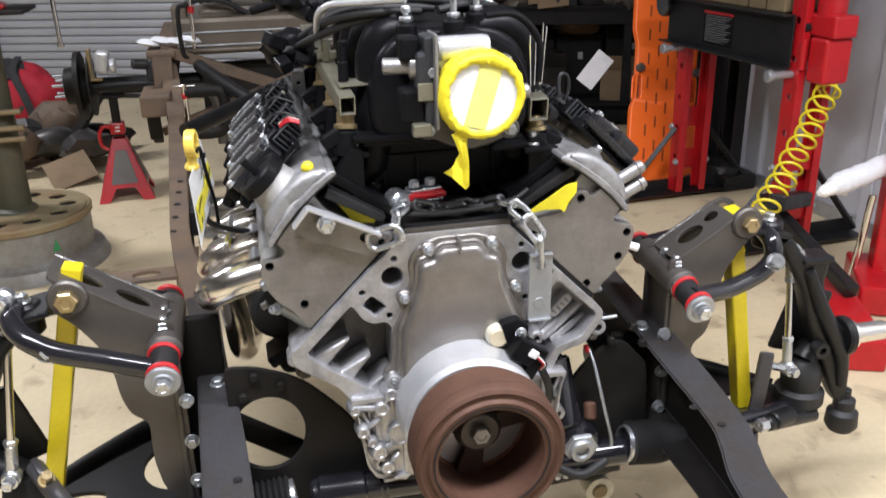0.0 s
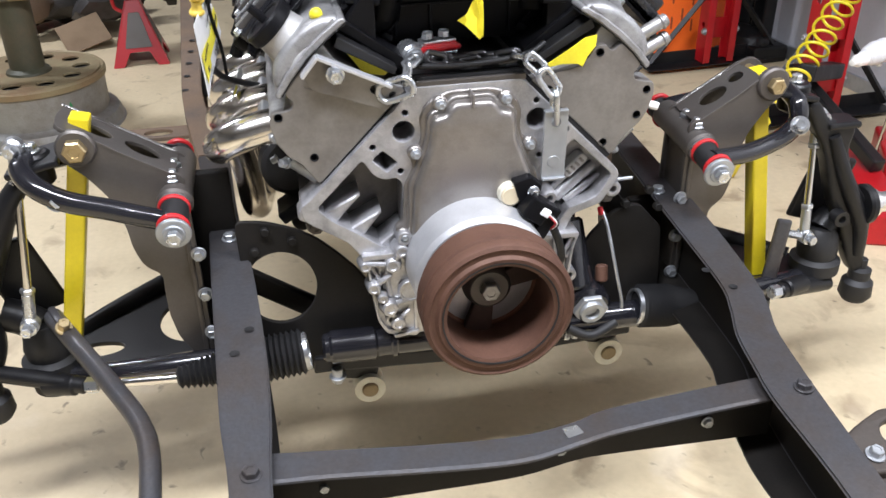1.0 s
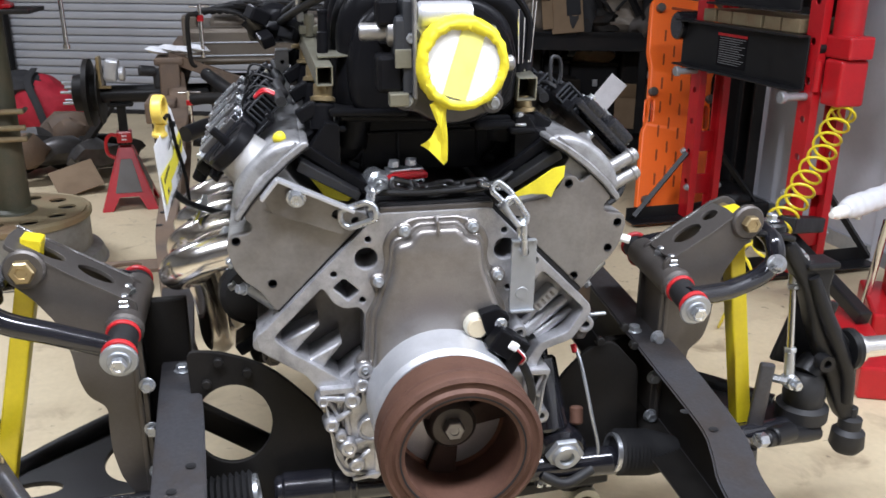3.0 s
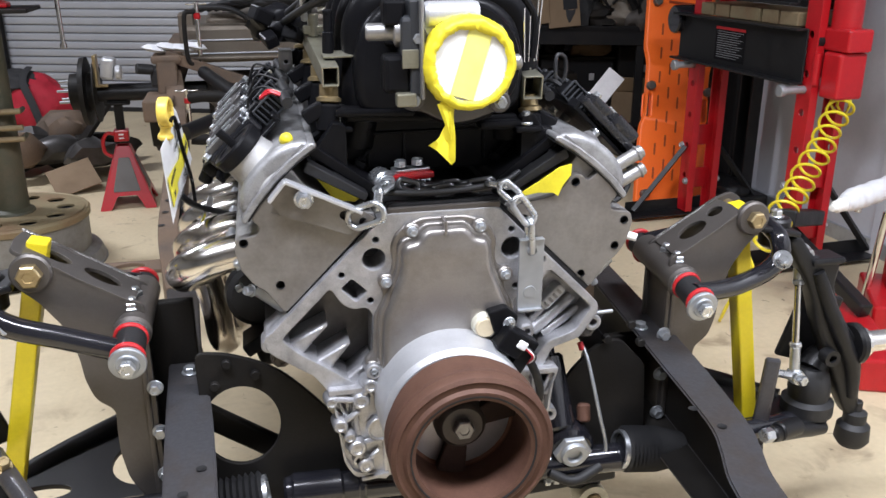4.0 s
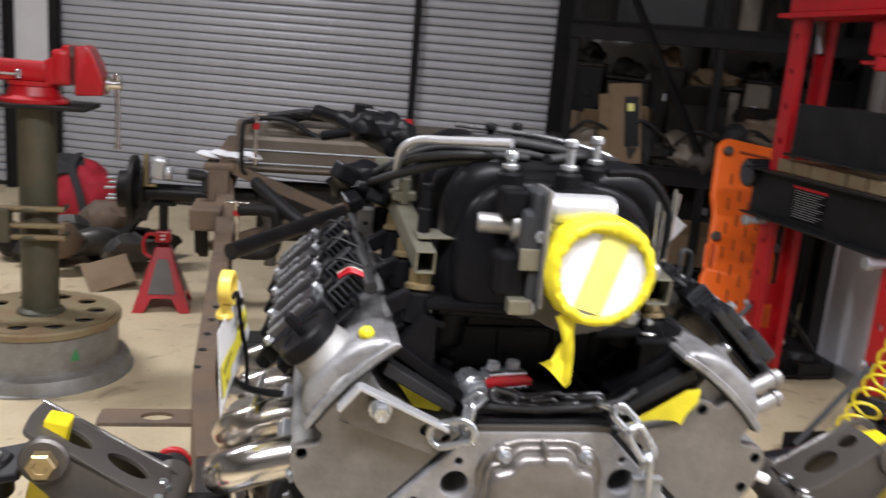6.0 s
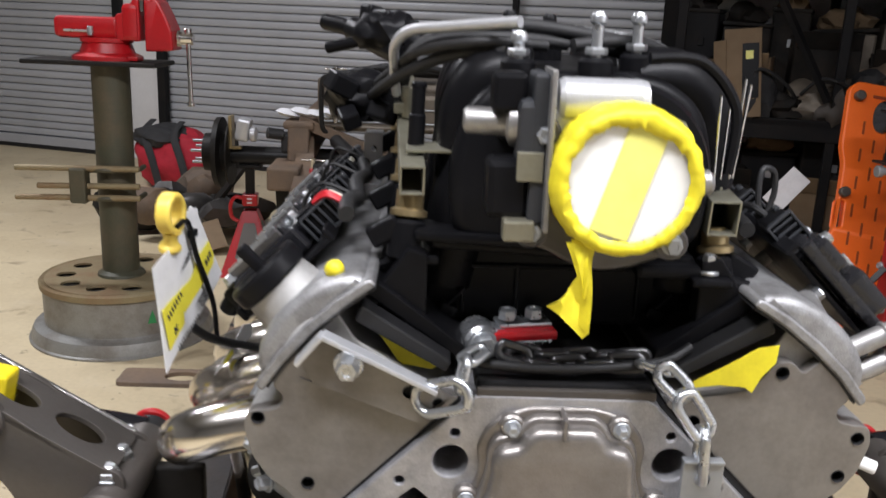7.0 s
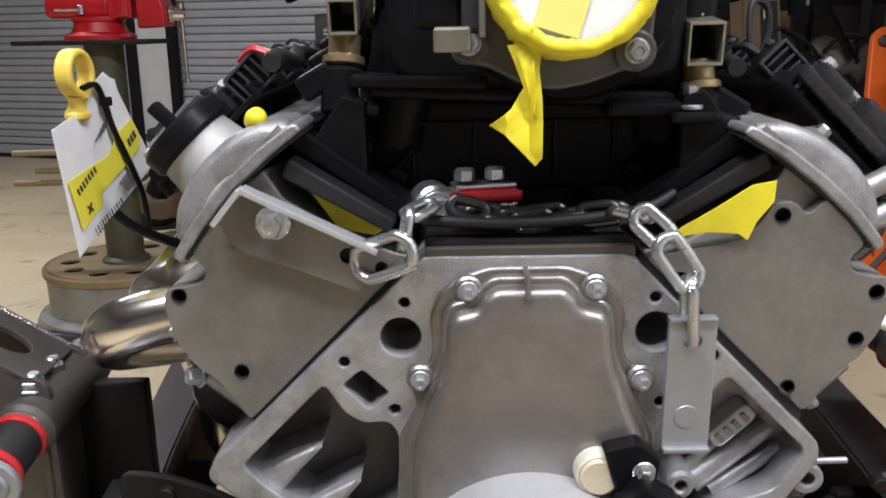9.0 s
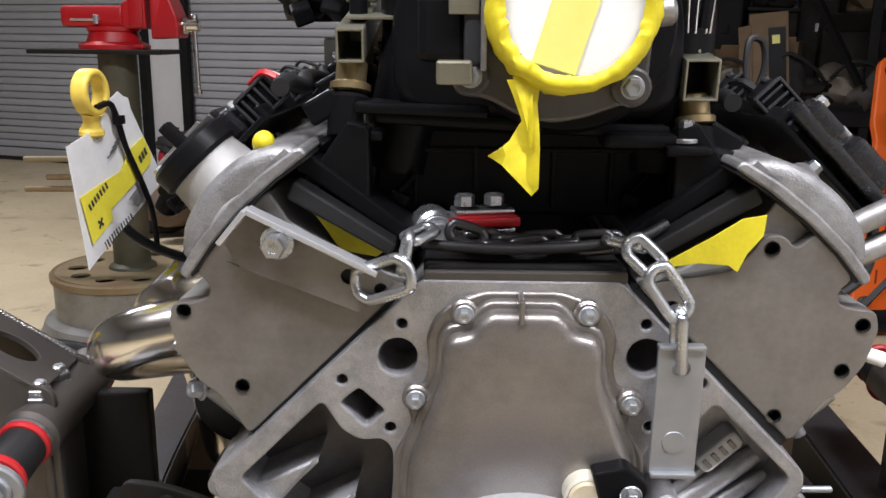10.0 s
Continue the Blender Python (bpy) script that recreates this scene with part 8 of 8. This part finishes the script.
loop0 = [A + Vector((0.055, 0.10, 0.03)), A + Vector((0.065, 0.05, 0.0)), A + Vector((0.03, 0.02, -0.045)), A + Vector((-0.02, 0.0, -0.01)), A + Vector((0.0, 0.0, 0.045)), A + Vector((0.045, 0.01, 0.03))]
tail = [B + Vector((0.0, 0.01, -0.05)), B + Vector((-0.03, 0.03, -0.12)), B + Vector((-0.04, 0.06, -0.20)), B + Vector((-0.03, 0.1, -0.256)), B + Vector((0.05, 0.2, -0.256))]
hose = single("air_hose", sweep([tuple(p) for p in loop0] + [tuple(p) for p in coil_pts] + [tuple(p) for p in tail], 0.0046, 8, 2), HOSE_YELLOW, "yellow coiled air hose hanging from the press", "hose")

# orange creeper board leaning on the press
ORX, ORY = 1.340, 2.235
cre_m = pose(ORX, ORY, 0.0, 0, 0, -4) @ pose(0, 0, 0, -20, 8, 0)
creeper = thing("creeper_board", "orange plastic mechanic's creeper stood on end", "creeper", cre_m)
w, h = 0.30, 0.958
out = [(0.0, 0.012), (0.30, 0.012), (0.325, 0.04), (0.325, 0.30), (0.305, 0.34), (0.305, 0.62), (0.325, 0.68), (0.325, h - 0.03), (0.295, h), (0.03, h), (0.0, h - 0.03), (0.0, 0.70), (0.018, 0.64), (0.018, 0.40), (0.0, 0.36)]
slots = []
for i in range(5):
    for j in range(7):
        slots.append(rounded([(0.068 + 0.045 * i, 0.13 + 0.105 * j + (0.04 if i % 2 else 0)), (0.076 + 0.045 * i, 0.13 + 0.105 * j + (0.04 if i % 2 else 0)), (0.076 + 0.045 * i, 0.18 + 0.105 * j + (0.04 if i % 2 else 0)), (0.068 + 0.045 * i, 0.18 + 0.105 * j + (0.04 if i % 2 else 0))], 0.003, 2))
grips = [rounded([(0.018, 0.40), (0.042, 0.40), (0.042, 0.50), (0.018, 0.50)], 0.01), rounded([(0.283, 0.40), (0.300, 0.40), (0.300, 0.50), (0.283, 0.50)], 0.008)]
part("shell", plate([rounded(out, 0.02)] + grips, -0.022, 0.012, 0.006, 3), ORANGE, creeper, "moulded orange plastic shell")
# Flat slips on the shell; darker orange stands for the shade in slots.
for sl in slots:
    part("slot", plate([sl], -0.0225, -0.0205, 0.0002), surface("orange_shade", (0.30, 0.045, 0.006), 0.6) if "orange_shade" not in bpy.data.materials else bpy.data.materials["orange_shade"], creeper)
for x, z in ((0.035, h - 0.06), (0.290, h - 0.06), (0.030, 0.53), (0.296, 0.53), (0.035, 0.06), (0.290, 0.06)):
    wheel = part("caster", rod((x, -0.050, z), (x, -0.022, z), 0.019, 20, 0.004), PLATE, creeper, "grey caster wheel")
part("grip_bar", box((0.16, -0.024, h - 0.05), (0.14, 0.006, 0.012), 0.003), bpy.data.materials["orange_shade"], creeper)

# red hoist at the right with its gas strut, and a wrapped tube
hoist = thing("engine_hoist", "red steel hoist frame with a chrome ram", "hoist", pose(1.60, 1.02, 0, 0, 0, -30))
part("mast", join(box((0.045, 0, 0.24), (0.07, 0.09, 0.48), 0.006), box((0.0, -0.05, 0.05), (0.09, 0.30, 0.09), 0.008)), RED_GLOSS, hoist)
part("ram", join(rod((-0.045, -0.035, 0.03), (-0.020, -0.030, 0.33), 0.011, 16), rod((-0.050, -0.035, 0.0), (-0.045, -0.035, 0.05), 0.02, 16, 0.004)), CHROME, hoist, "chrome ram")
part("red_leg", box((-0.10, -0.33, 0.045), (0.10, 0.46, 0.09), 0.008, (0, 0, 8)), RED_GLOSS, hoist)
part("brace", box((-0.24, 0.05, 0.27), (0.05, 0.42, 0.05), 0.006, (-14, 0, -18)), BLACK_PAINT, hoist, "black hoist leg")
part("brace", box((-0.20, -0.08, 0.18), (0.04, 0.50, 0.04), 0.006, (16, 0, 30)), BLACK_PAINT, hoist)
wrap = thing("wrapped_tube", "tube wrapped in clear plastic lying on the hoist", "wrapped tube", pose(1.36, 0.965, 0.372, 0, 0, 16))
part("tip", lathe([(0, -0.02), (0.010, -0.018), (0.013, -0.004), (0.018, 0.0), (0.02, 0.03), (0.014, 0.034)], (0, 0, 0), (1, 0, 0.12), 20), WHITE_CARD, wrap)
part("body", sweep([(0.03, 0, 0.004), (0.07, 0.0, 0.012), (0.16, 0.0, 0.022), (0.34, 0.0, 0.045)], lambda t: 0.020 + 0.013 * min(1, t * 3) + 0.002 * math.sin(t * 40), 20, 8), RAG, wrap, "crinkled clear wrapping")
part("pin_end", rod((0.10, 0, -0.03), (0.10, 0, 0.016), 0.01, 12), ZINC, wrap)

# steel rack with boxes in the dark corner
rk = wall_place(5.95, -0.42)
rack_shelf = thing("storage_rack", "dark steel pallet rack loaded with boxes and parts", "rack", pose(*rk, 0, 0, room_turn))
for x in (-0.72, 0.02, 0.74, 1.42):
    for y in (-0.32, 0.28):
        part("upright", box((x, y, 1.15), (0.045, 0.045, 2.3), 0.004), SHELF_DARK, rack_shelf)
# The 1.92 shelf, out of view, is added to carry light-blocking bins.
for z in (0.10, 0.64, 1.36, 1.92):
    part("shelf", join(box((0.35, -0.02, z), (2.20, 0.66, 0.03), 0.003), box((0.35, -0.34, z - 0.03), (2.20, 0.02, 0.10), 0.003)), SHELF_DARK, rack_shelf)
for a, b in (((-0.70, -0.35, 1.95), (-0.02, -0.35, 0.75)), ((0.04, -0.35, 1.95), (0.72, -0.35, 0.70))):
    part("brace", sweep([a, b], 0.020, 4, 0), SHELF_DARK, rack_shelf, "diagonal brace")
for c, s, mt, lab, rot in (((-0.60, -0.12, 0.78), (0.20, 0.28, 0.24), CARDBOARD, "open brown cardboard box", 18), ((-0.38, -0.16, 0.80), (0.20, 0.22, 0.28), CARDBOARD, "tall brown cardboard box", -8), ((-0.05, -0.05, 0.86), (0.30, 0.30, 0.38), JUNK_DARK, "dark plastic crate", 5), ((0.35, -0.05, 0.82), (0.34, 0.34, 0.32), JUNK_DARK, "dark metal parts bin", -6), ((-0.25, 0.05, 1.50), (0.55, 0.40, 0.26), BLACK_PAINT, "black tool chest", 2), ((0.42, 0.0, 1.48), (0.40, 0.40, 0.22), JUNK_DARK, "dark box of parts", 4), ((-0.5, -0.1, 0.25), (0.34, 0.36, 0.26), JUNK_DARK, "dark crate of parts", 6), ((0.1, -0.1, 0.24), (0.36, 0.34, 0.24), CARDBOARD, "dusty cardboard box", -10), ((0.52, -0.12, 0.28), (0.26, 0.30, 0.32), JUNK_DARK, "dark metal bin", 0)):
    b = thing("storage_box", lab + " on the rack", "box", rack_shelf.matrix_world @ pose(c[0], c[1], c[2] - s[2] / 2, 0, 0, rot), "boxes on the rack")
    part("body", join(*[box(cc, ss, 0.003) for cc, ss in (((0, 0, 0.006), (s[0], s[1], 0.012)), ((-s[0] / 2, 0, s[2] / 2), (0.008, s[1], s[2])), ((s[0] / 2, 0, s[2] / 2), (0.008, s[1], s[2])), ((0, -s[1] / 2, s[2] / 2), (s[0], 0.008, s[2])), ((0, s[1] / 2, s[2] / 2), (s[0], 0.008, s[2])))]), mt, b)
    part("flap", box((0, -s[1] / 2 - 0.03, s[2] - 0.02), (s[0] * 0.96, 0.006, 0.09), 0.001, (28, 0, 0)), mt, b)
    for k in range(4):
        part("content", lumpy((random.uniform(-0.3, 0.3) * s[0], random.uniform(-0.3, 0.3) * s[1], s[2] * 0.9), (0.25 * s[0], 0.22 * s[1], 0.05), k + s[0] * 7, 1, 0.4), JUNK_DARK, b)
single("paper_sheet", box((1.36, 2.66, 0.45), (0.09, 0.004, 0.17), 0.001, (-12, 38, -20)), RAG, "bent white sheet hanging in the dark corner", "sheet", m=None)

carton = thing("carton", "flattened brown carton with a dark label on the rack", "carton", pose(1.44, 3.44, 0.655, -8, -6, room_turn))
part("board", box((0, 0, 0.21), (0.17, 0.010, 0.42), 0.002), CARDBOARD, carton)
part("flap", box((-0.105, 0.012, 0.20), (0.07, 0.006, 0.34), 0.002, (0, 0, -35)), CARDBOARD, carton)
part("dark_label", box((0.035, -0.0065, 0.22), (0.075, 0.002, 0.26), 0.0004), BLACK_PLASTIC, carton, "dark printed label")
part("sticker", box((0.030, -0.0085, 0.295), (0.034, 0.002, 0.040), 0.0004), TAPE_PALE, carton, "yellow sticker")

pile = thing("parts_pile", "dusty dark heap of cables and castings on the rack", "parts pile", rack_shelf.matrix_world @ pose(0, 0, 0.655))
for k in range(11):
    part("lump", lumpy((-0.74 + 0.13 * k, -0.29 + 0.03 * (k % 3), 0.055 + 0.02 * (k % 2)), (0.10 + 0.02 * (k % 3), 0.07, 0.075 + 0.025 * (k % 4)), k * 2.7 + 0.4, 2, 0.5), (JUNK_DARK, TANK, JUNK_RUST, BLACK_CLOTH)[k % 4], pile)
for k in range(4):
    part("cable", sweep([(-0.70 + 0.28 * k, -0.30, 0.12), (-0.62 + 0.28 * k, -0.35, 0.20 + 0.03 * (k % 2)), (-0.50 + 0.28 * k, -0.34, 0.17), (-0.44 + 0.28 * k, -0.30, 0.10)], 0.009, 8), BLACK_RUBBER, pile)

# dark clutter that fills the rack; unseen upper bins added to block ceiling light
random.seed(11)
for row, (z0, depth) in enumerate(((0.115, 0.50), (0.655, 0.58), (1.375, 0.52), (1.935, 0.40))):
    x = -0.74 + 0.02 * row
    while x < 1.30:
        w, d, h = random.uniform(0.13, 0.30), random.uniform(0.25, 0.42), random.uniform(depth - 0.17, depth - 0.04)
        mt, lab = ((JUNK_DARK, "dark dusty parts bin"), (SHELF_DARK, "black tool case"), (TANK, "brown steel canister box"), (JUNK_DARK, "grimy crate of castings"))[random.randrange(4)]
        b = thing("parts_bin", lab + " on the rack", "bin", rack_shelf.matrix_world @ pose(x + w / 2, 0.06, z0, 0, 0, random.uniform(-9, 9)), "bins on the rack")
        part("body", box((0, 0, h / 2), (w, d, h), 0.012), mt, b)
        part("lid", box((0, 0, h + 0.008), (w * 1.04, d * 1.04, 0.02), 0.006, (random.uniform(-3, 3), random.uniform(-4, 4), 0)), JUNK_DARK, b)
        part("latch", box((random.uniform(-0.2, 0.2) * w, -d / 2 - 0.004, h * 0.7), (0.03, 0.008, 0.04), 0.002), ZINC_DULL if random.random() < 0.3 else SHELF_DARK, b)
        part("loose_part", lumpy((0, -0.04, h + 0.05), (w * 0.42, d * 0.36, 0.07), x * 5 + row, 2, 0.45), (JUNK_DARK, CARDBOARD, RAIL_RUST, JUNK_DARK)[random.randrange(4)], b)
        x += w * 1.05
heap = single("folded_canvas", lumpy((0, 0, 0.16), (0.42, 0.26, 0.20), 9.3, 4, 0.35), RAIL_RUST, "dusty brown folded canvas lying on the rack", "canvas", m=rack_shelf.matrix_world @ pose(0.52, -0.12, 0.66))
# boards leaning on the wall behind the press
for k, (x, w, h) in enumerate(((1.98, 0.14, 1.0), (2.10, 0.09, 1.2), (2.22, 0.16, 0.8))):
    single("leaning_board", box((0, 0, h / 2), (w, 0.025, h), 0.004, (-5, 0, 0)), (SHELF_DARK, JUNK_DARK, RAIL_RUST)[k], "dark board leaning on the wall behind the press", "board", "leaning boards", m=pose(x, 2.62 - 0.30 * k, 0.0, 0, 0, -60))
